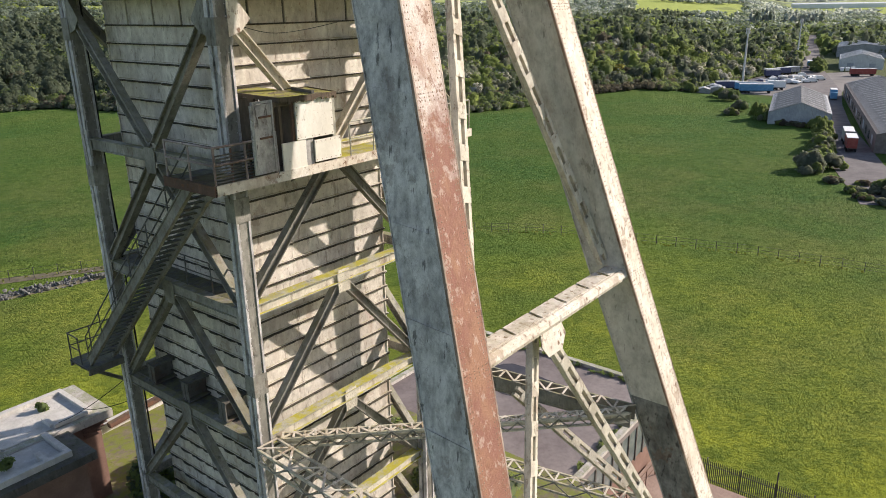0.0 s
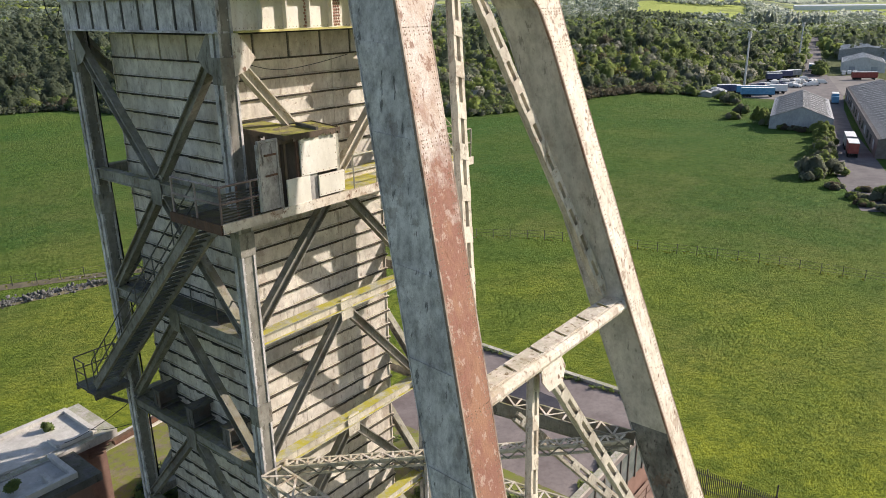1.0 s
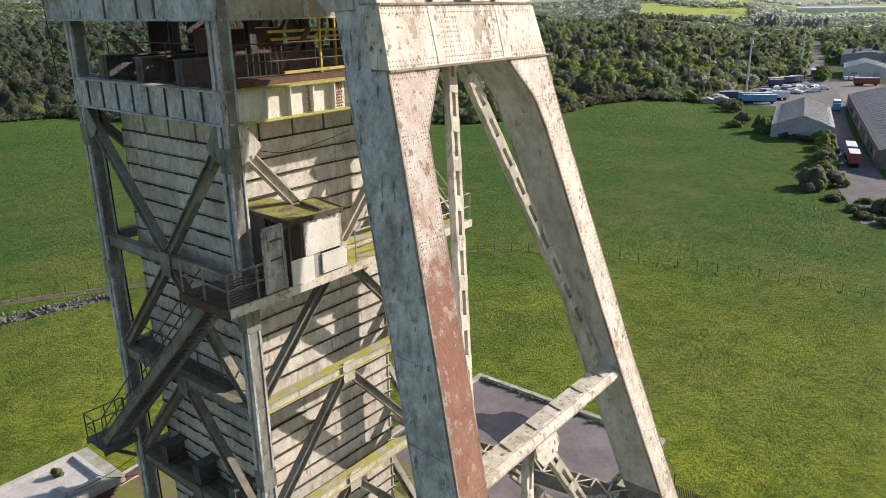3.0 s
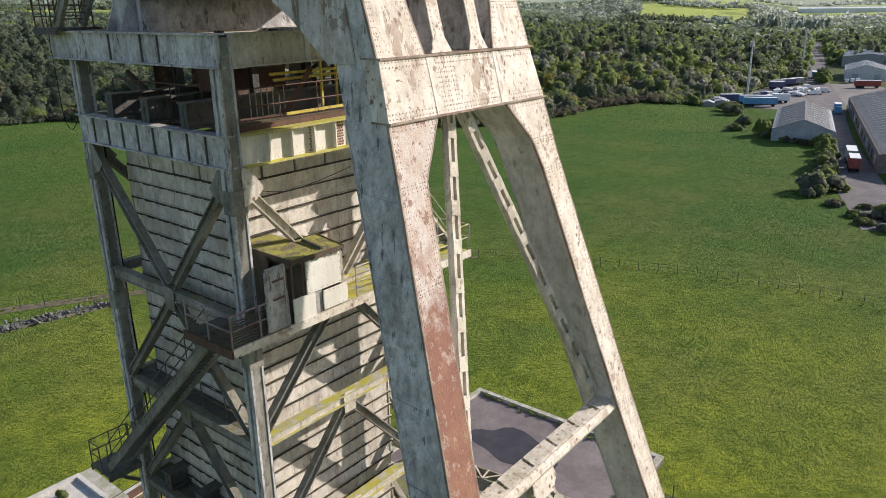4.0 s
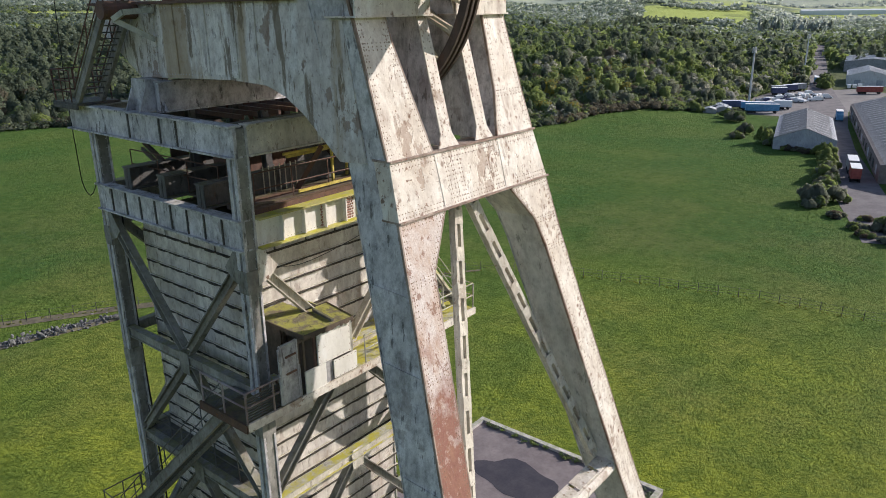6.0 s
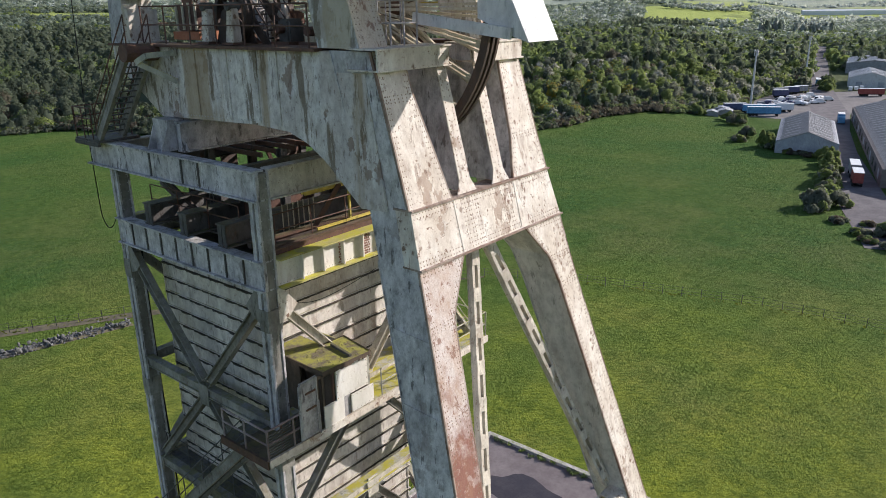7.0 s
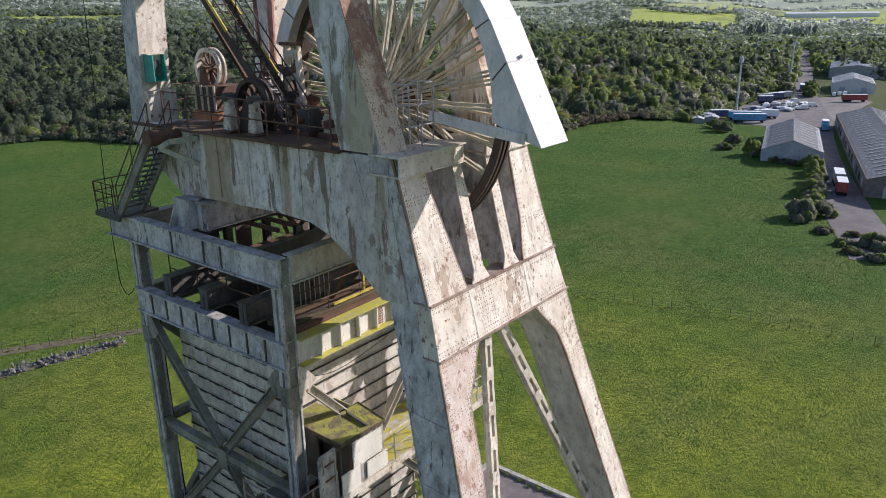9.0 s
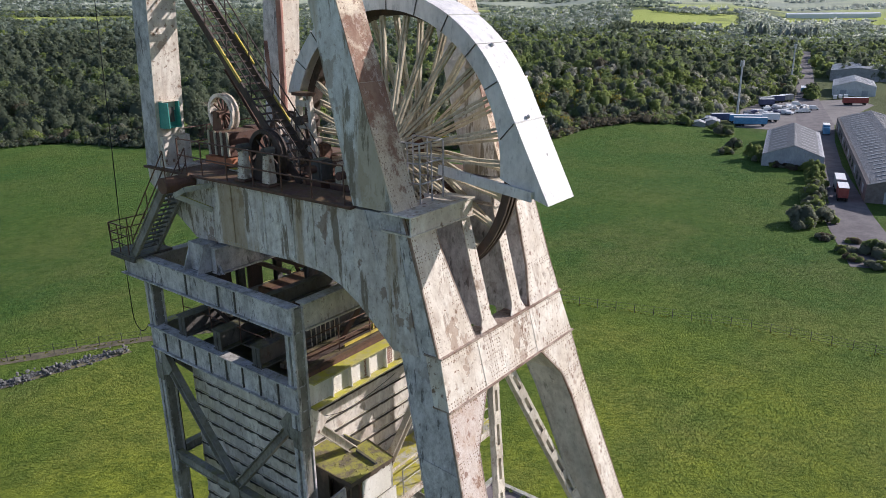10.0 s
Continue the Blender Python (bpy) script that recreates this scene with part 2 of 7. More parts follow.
yellow_paint = weathered("yellow_handrail_paint", (0.55, 0.42, 0.05), (0.62, 0.5, 0.12), GRIME, RUST, MOSS, 0.4, 0.5, 0.0, seed=44.0)

# ---- headframe tower: four legs, ring beams and K-bracing ----
W = 8.24                      # outer width of the square tower
LEVELS = (21.4, 25.8, 30.3, 34.62)
FOOT, TOP = 18.0, 42.65
tower = thing("headframe_tower", (W / 2, W / 2, FOOT), "weathered grey-painted riveted steel headframe tower with K-bracing", "headframe")


def corner(i, inset=0.0):
    return [(inset, inset), (W - inset, inset), (W - inset, W - inset), (inset, W - inset)][i]


for i in range(4):
    cx, cy = corner(i, 0.2)
    bm = bmesh.new()
    box(bm, (cx - 0.17, cy - 0.17, FOOT), (cx + 0.17, cy + 0.17, TOP - 0.05))
    leg = part("leg", bm, bracing, tower)
    for sx in (-1, 1):
        for sy in (-1, 1):                     # corner angles riveted over the core
            bm = bmesh.new()
            box(bm, (cx + sx * 0.2 - 0.035, cy + sy * 0.13 - 0.07, FOOT), (cx + sx * 0.2 + 0.035, cy + sy * 0.13 + 0.085, TOP - 0.06))
            part("corner_angle", bm, paint, leg)
    bm = bmesh.new()
    for fx, fy in ((-1, 0), (0, -1), (1, 0), (0, 1)):
        for k in (-0.13, 0.13):
            ox, oy = (fx * 0.236, k) if fx else (k, fy * 0.17)
            rivet_row(bm, (cx + ox, cy + oy, FOOT + 3), (cx + ox, cy + oy, TOP - 0.2), (fx, fy, 0), 0.3, 0.02)
    part("rivets", bm, paint, leg, "", "stuff")
    for z in (27.5, 33.0, 37.8):
        bm = bmesh.new()
        box(bm, (cx - 0.255, cy - 0.212, z), (cx + 0.255, cy + 0.212, z + 0.7))
        part("splice_plate", bm, bracing, leg)


def face_point(side, u, z, out=0.0):
    """A point on one of the four faces: u along it from its left corner seen from outside."""
    if side == 0:
        return Vector((-out, u, z))            # faces -x
    if side == 1:
        return Vector((u, -out, z))            # faces -y
    if side == 2:
        return Vector((W + out, u, z))
    return Vector((u, W + out, z))


INSET = (0.0, 0.27, 0.0, 0.0)       # the bracing of the sunny face sits behind the legs' front
NORMAL = (Vector((-1, 0, 0)), Vector((0, -1, 0)), Vector((1, 0, 0)), Vector((0, 1, 0)))
# Ring beams, gussets and top braces are paler on the sunny face: painted sunlight.
for side in range(4):
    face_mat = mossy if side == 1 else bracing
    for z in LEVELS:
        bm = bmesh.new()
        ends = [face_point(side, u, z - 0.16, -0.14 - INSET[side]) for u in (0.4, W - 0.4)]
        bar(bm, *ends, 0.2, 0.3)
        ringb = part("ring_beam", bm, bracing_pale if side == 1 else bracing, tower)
        for dz in (-0.165, 0.165):
            bm = bmesh.new()
            bar(bm, *ends, 0.4 if side == 1 else 0.3, 0.03, (0, 0, 1), 0, dz)
            part("flange", bm, face_mat, ringb)
        bm = bmesh.new()
        c = face_point(side, W / 2, z - 0.2, -INSET[side])
        t = face_point(side, 1, 0) - face_point(side, 0, 0)
        zz = Vector((0, 0, 1))
        pts = [c + t * a + zz * b for a, b in ((-0.3, 0.12), (-0.24, 0.3), (0.24, 0.3), (0.3, 0.12), (0.26, -0.5), (-0.26, -0.5))]
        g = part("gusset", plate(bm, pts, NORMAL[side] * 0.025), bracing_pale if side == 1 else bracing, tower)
        bm = bmesh.new()
        for a, b in itertools.product((-0.19, -0.06, 0.06, 0.19), (-0.4, -0.25, -0.1, 0.05, 0.2)):
            dome(bm, c + t * a + zz * b + NORMAL[side] * 0.026, NORMAL[side], 0.024)
        part("rivets", bm, face_mat, g, "", "stuff")
        for u, s in ((0.42, 1), (W - 0.42, -1)):
            bm = bmesh.new()
            c2 = face_point(side, u, z - 0.2, -INSET[side] * 0.6)
            pts = [c2 + t * a * s + zz * b for a, b in ((-0.3, 0.36), (0.12, 0.16), (0.12, -0.34), (-0.3, -0.55))]
            part("corner_gusset", plate(bm, pts, NORMAL[side] * 0.02), face_mat, tower)
    # diagonals: inverted V in each storey but the top one, which is a V
    for lo, hi, kind in ((FOOT, 21.4, 0), (21.4, 25.8, 0), (25.8, 30.3, 0), (30.3, 34.62, 0), (34.62, 39.1, 1)):
        for end in (0.45, W - 0.45):
            mid = W / 2 + (-0.18 if end < W / 2 else 0.18)
            a, b = (mid, hi - 0.5) if not kind else (mid, lo + 0.15), (end, lo + 0.1) if not kind else (end, hi - 0.45)
            bm = bmesh.new()
            channel(bm, face_point(side, a[0], a[1], -0.16 - INSET[side]), face_point(side, b[0], b[1], -0.16 - INSET[side]), 0.27, 0.3, NORMAL[side].cross(Vector((0, 0, 1))), 0.035)
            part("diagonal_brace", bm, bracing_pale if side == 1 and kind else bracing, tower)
            if kind:
                bm = bmesh.new()
                c = face_point(side, end, hi - 0.35, 0.005)
                s = 1 if end < W / 2 else -1
                t = face_point(side, 1, 0) - face_point(side, 0, 0)
                pts = [c + t * x * s + Vector((0, 0, z)) for x, z in ((-0.1, 0.35), (0.1, 0.35), (0.62, -0.3), (0.3, -0.62), (-0.1, -0.75))]
                part("corner_gusset", plate(bm, pts, NORMAL[side] * 0.02), cream if side == 1 else bracing, tower)

# near-white copy for the sunny face's web, sunlight put into its colour
sunlit_web = weathered("sunlit_white_girder_paint", (0.72, 0.69, 0.63), (0.8, 0.77, 0.72), (0.4, 0.36, 0.3), RUST, MOSS, 0.3, 0.3, 0.3, seed=99.0, peel=0.2)
# plate girders round the head of the tower
for side in range(4):
    t = face_point(side, 1, 0) - face_point(side, 0, 0)
    for z0, z1, over in ((39.15, 39.98, 0.0), (41.85, 42.65, 1.35 if side in (0, 2) else 0.0)):
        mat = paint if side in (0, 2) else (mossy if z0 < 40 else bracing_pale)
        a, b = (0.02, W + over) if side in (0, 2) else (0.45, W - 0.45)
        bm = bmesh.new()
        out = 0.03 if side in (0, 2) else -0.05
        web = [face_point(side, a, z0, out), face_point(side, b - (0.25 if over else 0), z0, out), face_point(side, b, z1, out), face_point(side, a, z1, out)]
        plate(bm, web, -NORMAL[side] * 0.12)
        gd = part("plate_girder", bm, sunlit_web if (side == 1 and z0 < 40) else mat, tower)
        for zf, d in ((z0, -0.02), (z1, 0.03)):
            bm = bmesh.new()
            wide = 0.70 if side == 1 and zf < 40.5 else 0.42
            bar(bm, face_point(side, a, zf + d, out - 0.10), face_point(side, b, zf + d, out - 0.10), wide, 0.05)
            part("flange", bm, lichen if side == 1 and zf < 41 else mat, gd)
        n = 9
        for i in range(1, n):
            u = a + (W - 0.1 - a) * i / n
            if z0 > 40 and i not in (3, 4, 6):
                continue
            bm = bmesh.new()
            p = face_point(side, u, z0 + 0.02, out)
            plate(bm, [p, p + t * 0.045, p + t * 0.045 + Vector((0, 0, z1 - z0 - 0.03)), p + Vector((0, 0, z1 - z0 - 0.03))], NORMAL[side] * (0.16 if side == 1 else 0.05))
            # dark stiffeners on the shaded faces, the sunlit white on the sunny one
            part("stiffener", bm, dark_steel if side != 1 else sunlit_web, gd)
        bm = bmesh.new()
        for zf in (z0 + 0.06, z1 - 0.06):
            rivet_row(bm, face_point(side, a + 0.1, zf, out), face_point(side, b - 0.2, zf, out), NORMAL[side], 0.13, 0.02)
        part("rivets", bm, mat, gd, "", "stuff")

# rust-red rivet chevrons on the sunny lower girder
chev = bmesh.new()
for x in (2.95, 3.95, 4.1, 5.9):
    for k in range(9):
        for c in range(3):
            dome(chev, (x + c * 0.09 + (0.03 if k % 2 else 0), 0.045, 39.22 + k * 0.085), (0, -1, 0), 0.042)
part("rusted_rivets", chev, red_lead, tower, "rust-red rivets in zigzag rows", "stuff")

# joists that cross the head and the lower stage of the tower
for z0, h, mat in ((40.03, 0.75, dark_steel), (25.86, 0.72, dark_steel)):
    for y in (2.15, 4.25, 6.35):
        bm = bmesh.new()
        x1 = W - 0.3 if z0 > 30 else 0.95
        channel(bm, (0.1, y, z0 + h / 2), (x1, y, z0 + h / 2), 0.5, h, (0, 0, 1), 0.05)
        box(bm, (0.12, y - 0.2, z0 + 0.05), (0.16, y + 0.2, z0 + h - 0.05))
        part("joist", bm, mat, tower)
for z in (25.78, 30.3):
    bm = bmesh.new()
    box(bm, (0.3, 0.5, z - 0.03), (0.93, W - 0.5, z + 0.02))
    part("walkway_plate", bm, dark_steel, tower)

# ---- board casing of the shaft inside the tower ----
CX0, CX1, CY0, CY1, CTOP, CBOT = 0.93, 7.55, 1.58, 7.45, 38.15, 18.0
shaft = thing("shaft_casing", ((CX0 + CX1) / 2, (CY0 + CY1) / 2, CBOT), "tall shaft casing of stained pale overlapping boards", "shaft casing")
bm = bmesh.new()
box(bm, (CX0 + 0.09, CY0 + 0.09, CBOT), (CX1 - 0.09, CY1 - 0.09, 39.0))
part("core", bm, dark_steel, shaft)
ROW = 0.58
rows = int((CTOP - CBOT) / ROW)


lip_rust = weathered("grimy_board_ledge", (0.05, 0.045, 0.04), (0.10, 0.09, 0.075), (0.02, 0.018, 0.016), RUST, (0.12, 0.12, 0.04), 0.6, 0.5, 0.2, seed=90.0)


def board(length):
    """One casing board with a dirty ledge along its head; x along, y outward (minus)."""
    bm = bmesh.new()
    prof = [(0.0, 0.0), (-0.085, -0.012), (-0.085, 0.02), (-0.05, 0.035), (-0.05, ROW - 0.07), (-0.15, ROW - 0.06), (-0.165, ROW - 0.022), (0.0, ROW - 0.012)]
    cuts_ = max(2, int(length / 0.17))
    wob = random.Random(int(length * 1000))
    rings = []
    for i in range(cuts_ + 1):
        bite = wob.choice((0, 0, 0.01, 0.03, 0.07))       # the ledge is rotted back in places
        ring_ = [(y if k not in (5, 6) else y + bite, z) for k, (y, z) in enumerate(prof)]
        rings.append([bm.verts.new((length * i / cuts_, y, z)) for y, z in ring_])
    n = len(prof)
    for p, q in zip(rings, rings[1:]):
        for k in range(n):
            bm.faces.new((p[k], p[(k + 1) % n], q[(k + 1) % n], q[k]))
    bm.faces.new(rings[0][::-1])
    bm.faces.new(rings[-1])
    for i in range(int(length / 0.24)):
        dome(bm, (0.1 + i * 0.24, -0.05, ROW - 0.09), (0, -1, 0), 0.017)
    bmesh.ops.recalc_face_normals(bm, faces=bm.faces)
    me = bpy.data.meshes.new("board")
    bm.to_mesh(me)
    bm.free()
    me.materials.append(casing)
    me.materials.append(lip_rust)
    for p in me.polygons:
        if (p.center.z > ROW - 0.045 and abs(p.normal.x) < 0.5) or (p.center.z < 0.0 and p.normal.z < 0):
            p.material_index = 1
    return me


rnd = random.Random(5)
SIDES = ((CX0, CX1, lambda u, z: pose(u, CY0 + 0.09, z)), (CY0, CY1, lambda u, z: pose(CX0 + 0.09, CY1 + CY0 - u, z, 0, 0, -90)),
         (CX0, CX1, lambda u, z: pose(CX1 + CX0 - u, CY1 - 0.09, z, 0, 0, 180)), (CY0, CY1, lambda u, z: pose(CX1 - 0.09, u, z, 0, 0, 90)))
meshes = {}
for k, (u0, u1, put) in enumerate(SIDES):
    rest = bmesh.new() if k > 1 else None
    for r in range(rows + 1):
        z = CBOT + r * ROW
        if z > CTOP - ROW * 0.4:
            continue
        n = 3 if k == 0 else 2
        cuts = [u0 + (u1 - u0) * i / n for i in range(n + 1)]
        for i in range(n):
            length = round(cuts[i + 1] - cuts[i] - 0.012, 3)
            if rest is not None:
                if i == 0:
                    me = board(u1 - u0)
                    n0 = len(rest.verts)
                    rest.from_mesh(me)
                    rest.verts.ensure_lookup_table()
                    bmesh.ops.transform(rest, matrix=put(u0, z), verts=rest.verts[n0:])
                continue
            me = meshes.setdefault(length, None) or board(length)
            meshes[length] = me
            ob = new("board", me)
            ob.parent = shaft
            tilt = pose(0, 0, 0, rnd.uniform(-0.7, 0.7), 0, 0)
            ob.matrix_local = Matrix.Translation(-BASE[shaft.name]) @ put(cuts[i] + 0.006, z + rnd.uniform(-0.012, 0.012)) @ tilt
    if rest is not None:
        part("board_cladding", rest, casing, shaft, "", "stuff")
    # tall head panels above the boards
    n = 5 if k % 2 == 0 else 4
    for i in range(n):
        a, b = u0 + (u1 - u0) * i / n, u0 + (u1 - u0) * (i + 1) / n
        bm = bmesh.new()
        box(bm, (0, -0.05, 0), (b - a - 0.1, 0, 0.78))
        bmesh.ops.transform(bm, matrix=put(a + 0.05, CTOP + 0.06), verts=bm.verts)
        part("head_panel", bm, casing, shaft)

# ---- raking backstays ----
RAKE = 0.262


def yf(z):
    """The front face of the backstays at height z."""
    return -5.3 - RAKE * (40.75 - z)


DEPTH = 1.45
stay = thing("raking_backstay", (4.3, -11.0, 17.0), "pair of raking riveted box-section backstays joined by a deep plate girder", "backstay")
# left and right edges of each leg's front: z, x0, x1
LEG_A = ((17.0, -1.28, -0.22), (30.8, -0.1, 0.93), (36.9, 0.42, 1.4), (39.28, 0.63, 1.6), (40.7, 0.74, 2.5))
LEG_B = ((17.0, 11.85, 12.95), (25.9, 9.65, 10.6), (30.7, 8.5, 9.47), (38.7, 6.8, 7.75), (39.6, 6.5, 7.6), (40.7, 5.55, 7.45))
TOP_A = ((42.18, 0.84, 2.48), (44.9, 0.78, 1.85), (45.95, 0.74, 1.78))
TOP_B = ((42.18, 5.42, 7.2), (43.4, 5.72, 7.02), (45.95, 5.85, 6.75))


def two_tone(name, low, high, z0, z1, seed):
    """Two colour pairs meeting raggedly: primer below peeling paint, or rust with painted shade."""
    n = Nodes(name)
    z = n.xyz(n.geo.outputs["Position"], 2)
    edge = n.math("ADD", z, n.ramp(n.noise(0.8, 9, 0.7, seed=seed), 0.3, 0.7, -3.2, 3.2))
    col = n.mix(n.ramp(edge, z0, z1), low[0], high[0])
    col = n.mix(n.ramp(n.noise(1.1, 9, 0.72, (1, 1, 0.5), seed=seed + 2), 0.45, 0.6, 0, 0.6), col, n.mix(n.ramp(edge, z0, z1), low[1], high[1]))
    col = n.mix(n.ramp(n.noise(3.6, 9, 0.72, (1, 1, 0.6), seed=seed + 5), 0.555, 0.59, 0, 0.8), col, (0.23, 0.11, 0.07))
    col = n.mix(n.ramp(n.noise(4.2, 10, 0.74, (1, 1, 0.6), seed=seed + 8), 0.55, 0.6, 0, 0.45), col, (0.6, 0.51, 0.44))
    fine = n.noise(28, 6, 0.75, seed=seed)
    col = n.mix(n.ramp(fine, 0.44, 0.68, 0, 0.5), col, (0.24, 0.15, 0.11))
    n.bump(n.math("ADD", n.noise(2.4, 10, 0.72, (1, 1, 0.5), seed=seed + 8), n.math("MULTIPLY", fine, 0.4)), 0.8, 0.03)
    return n.done(col, 0.8)


fading_primer = two_tone("cream_fading_to_red_primer", ((0.265, 0.12, 0.09), (0.38, 0.21, 0.125)), ((0.68, 0.62, 0.58), (0.42, 0.25, 0.15)), 34.6, 37.6, 61.0)


edge_rust = weathered("rust_bitten_edge", (0.24, 0.15, 0.11), (0.55, 0.47, 0.4), (0.08, 0.055, 0.04), (0.2, 0.09, 0.05), MOSS, 0.7, 0.9, 0.0, seed=63.0, peel=0.6)


def stay_leg(name, rows, mats, label="", side=paint):
    body = bmesh.new()
    rings = []
    for z, a, b in rows:
        rings.append([body.verts.new(p) for p in ((a + 0.03, yf(z) + 0.03, z), (b - 0.03, yf(z) + 0.03, z), (b - 0.03, yf(z) + DEPTH, z), (a + 0.03, yf(z) + DEPTH, z))])
    for p, q in zip(rings, rings[1:]):
        for k in range(4):
            body.faces.new((p[k], p[(k + 1) % 4], q[(k + 1) % 4], q[k]))
    body.faces.new(rings[0][::-1])
    body.faces.new(rings[-1])
    leg = part(name, body, side, stay, label)
    rv = bmesh.new()
    side_rv = bmesh.new()
    for i, ((z0, a0, b0), (z1, a1, b1)) in enumerate(zip(rows, rows[1:])):
        bm = bmesh.new()
        plate(bm, [(a0, yf(z0), z0 + 0.004), (b0, yf(z0), z0 + 0.004), (b1, yf(z1), z1), (a1, yf(z1), z1)], (0, 0.032, 0))
        # cream mats put the sunlit tone on the front, the sides stay grey
        part("front_plate", bm, mats[i], leg)
        nrm = (0, -1, RAKE)
        for k in (0.07, 0.16):
            rivet_row(rv, (a0 + k, yf(z0), z0), (a1 + k, yf(z1), z1), nrm, 0.14)
            rivet_row(rv, (b0 - k, yf(z0), z0), (b1 - k, yf(z1), z1), nrm, 0.14)
        for j in range(6):
            k = j / 5
            rivet_row(rv, (a1 + 0.1, yf(z1 - 0.08 * j), z1 - 0.08 * j), (b1 - 0.1, yf(z1 - 0.08 * j), z1 - 0.08 * j), nrm, 0.14) if j < 3 else None
        for y in (0.1, DEPTH - 0.12):
            rivet_row(side_rv, (a0 + 0.03, yf(z0) + y, z0), (a1 + 0.03, yf(z1) + y, z1), (-1, 0, 0), 0.16)
        bm = bmesh.new()
        plate(bm, [(a0, yf(z0) + DEPTH, z0 + 0.004), (b0, yf(z0) + DEPTH, z0 + 0.004), (b1, yf(z1) + DEPTH, z1), (a1, yf(z1) + DEPTH, z1)], (0, 0.03, 0))
        part("back_plate", bm, paint, leg)
    for side_x in (0, 1):
        edge = bmesh.new()
        for (z0, a0, b0), (z1, a1, b1) in zip(rows, rows[1:]):
            p0, p1 = ((a0, a1), (b0, b1))[side_x]
            o = -0.012 if side_x == 0 else 0.012
            bar(edge, (p0 + o, yf(z0) + 0.035, z0), (p1 + o, yf(z1) + 0.035, z1), 0.05, 0.075, (0, 1, 0))
        part("edge_angle", edge, edge_rust, leg, "rust-bitten edge angle")
    part("rivets", rv, rivet_rust, leg, "", "stuff")
    part("rivets", side_rv, paint, leg, "", "stuff")
    return leg


leg_a = stay_leg("backstay_leg", LEG_A, (fading_primer,) * 4, "box leg with red primer showing on its front")
paint_soft = weathered("faded_grey_paint", (0.47, 0.46, 0.43), (0.60, 0.59, 0.55), (0.14, 0.135, 0.12), (0.24, 0.15, 0.10), MOSS, 0.6, 0.25, 0.2, seed=57.0, peel=0.15, speck=0.4)
leg_b = stay_leg("backstay_leg", LEG_B, (cream,) * 5, "", paint_soft)
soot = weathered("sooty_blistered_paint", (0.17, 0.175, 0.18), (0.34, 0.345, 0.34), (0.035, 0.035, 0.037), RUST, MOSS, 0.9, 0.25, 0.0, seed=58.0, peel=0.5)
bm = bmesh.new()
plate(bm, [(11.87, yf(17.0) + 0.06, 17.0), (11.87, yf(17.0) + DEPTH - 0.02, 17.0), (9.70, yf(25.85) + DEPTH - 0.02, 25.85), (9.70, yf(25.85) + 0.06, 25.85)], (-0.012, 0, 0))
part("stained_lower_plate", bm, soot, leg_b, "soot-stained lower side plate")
for xa, xb in (((0.74, 2.5), (0.84, 2.48)), ((5.55, 7.45), (5.42, 7.2))):
    bm = bmesh.new()
    hull(bm, [(xa[0] + 0.03, yf(40.7) + 0.505, 40.7), (xa[1] - 0.03, yf(40.7) + 0.505, 40.7), (xa[1] - 0.03, yf(40.7) + DEPTH, 40.7), (xa[0] + 0.03, yf(40.7) + DEPTH, 40.7)],
         [(xb[0] + 0.03, yf(42.18) + 0.505, 42.18), (xb[1] - 0.03, yf(42.18) + 0.505, 42.18), (xb[1] - 0.03, yf(42.18) + DEPTH, 42.18), (xb[0] + 0.03, yf(42.18) + DEPTH, 42.18)])
    part("knee_box", bm, paint, stay)

stay_leg("upper_leg", TOP_A, (cream, cream))
stay_leg("upper_leg", TOP_B, (cream, cream))

# joint plates across the side of the near leg
for z in (28.6, 31.2, 33.4, 36.4, 38.4):
    k = -0.1 + (z - 30.8) * 0.086
    bm = bmesh.new()
    plate(bm, [(k + 0.008, yf(z) + 0.04, z), (k + 0.008, yf(z) + DEPTH - 0.01, z + 0.1), (k + 0.045, yf(z + 0.5) + DEPTH - 0.01, z + 0.6), (k + 0.045, yf(z + 0.5) + 0.04, z + 0.5)], (0.03, 0, 0))
    part("joint_plate", bm, paint, leg_a)

# deep girder across both legs
bm = bmesh.new()
z0, z1 = 40.72, 42.16
hull(bm, [(0.72, yf(z0) - 0.02, z0), (7.47, yf(z0) - 0.02, z0), (7.47, yf(z0) + 0.5, z0), (0.72, yf(z0) + 0.5, z0)],
     [(0.84, yf(z1) - 0.02, z1), (7.2, yf(z1) - 0.02, z1), (7.2, yf(z1) + 0.5, z1), (0.84, yf(z1) + 0.5, z1)])
band = part("cross_girder", bm, cream, stay)
for z, a, b in ((z0, 0.72, 7.54), (z1, 0.83, 7.28)):
    bm = bmesh.new()
    bar(bm, (a, yf(z) + 0.24, z), (b, yf(z) + 0.24, z), 0.63, 0.05)
    part("flange", bm, edge_rust, band)
bm = bmesh.new()
for k in (0.09, 0.2):
    for z, a, b in ((z0 + k, 0.78, 7.4), (z1 - k, 0.9, 7.16)):
        rivet_row(bm, (a, yf(z) - 0.02, z), (b, yf(z) - 0.02, z), (0, -1, 0.26), 0.12)
for x in (2.55, 2.85, 3.1, 3.4, 4.65, 4.95, 5.35):
    for dx in (0, 0.1):
        rivet_row(bm, (x + dx, yf(z0 + 0.2) - 0.02, z0 + 0.2), (x + dx, yf(z1 - 0.2) - 0.02, z1 - 0.2), (0, -1, 0.26), 0.11)
part("rivets", bm, rivet_rust, band, "", "stuff")
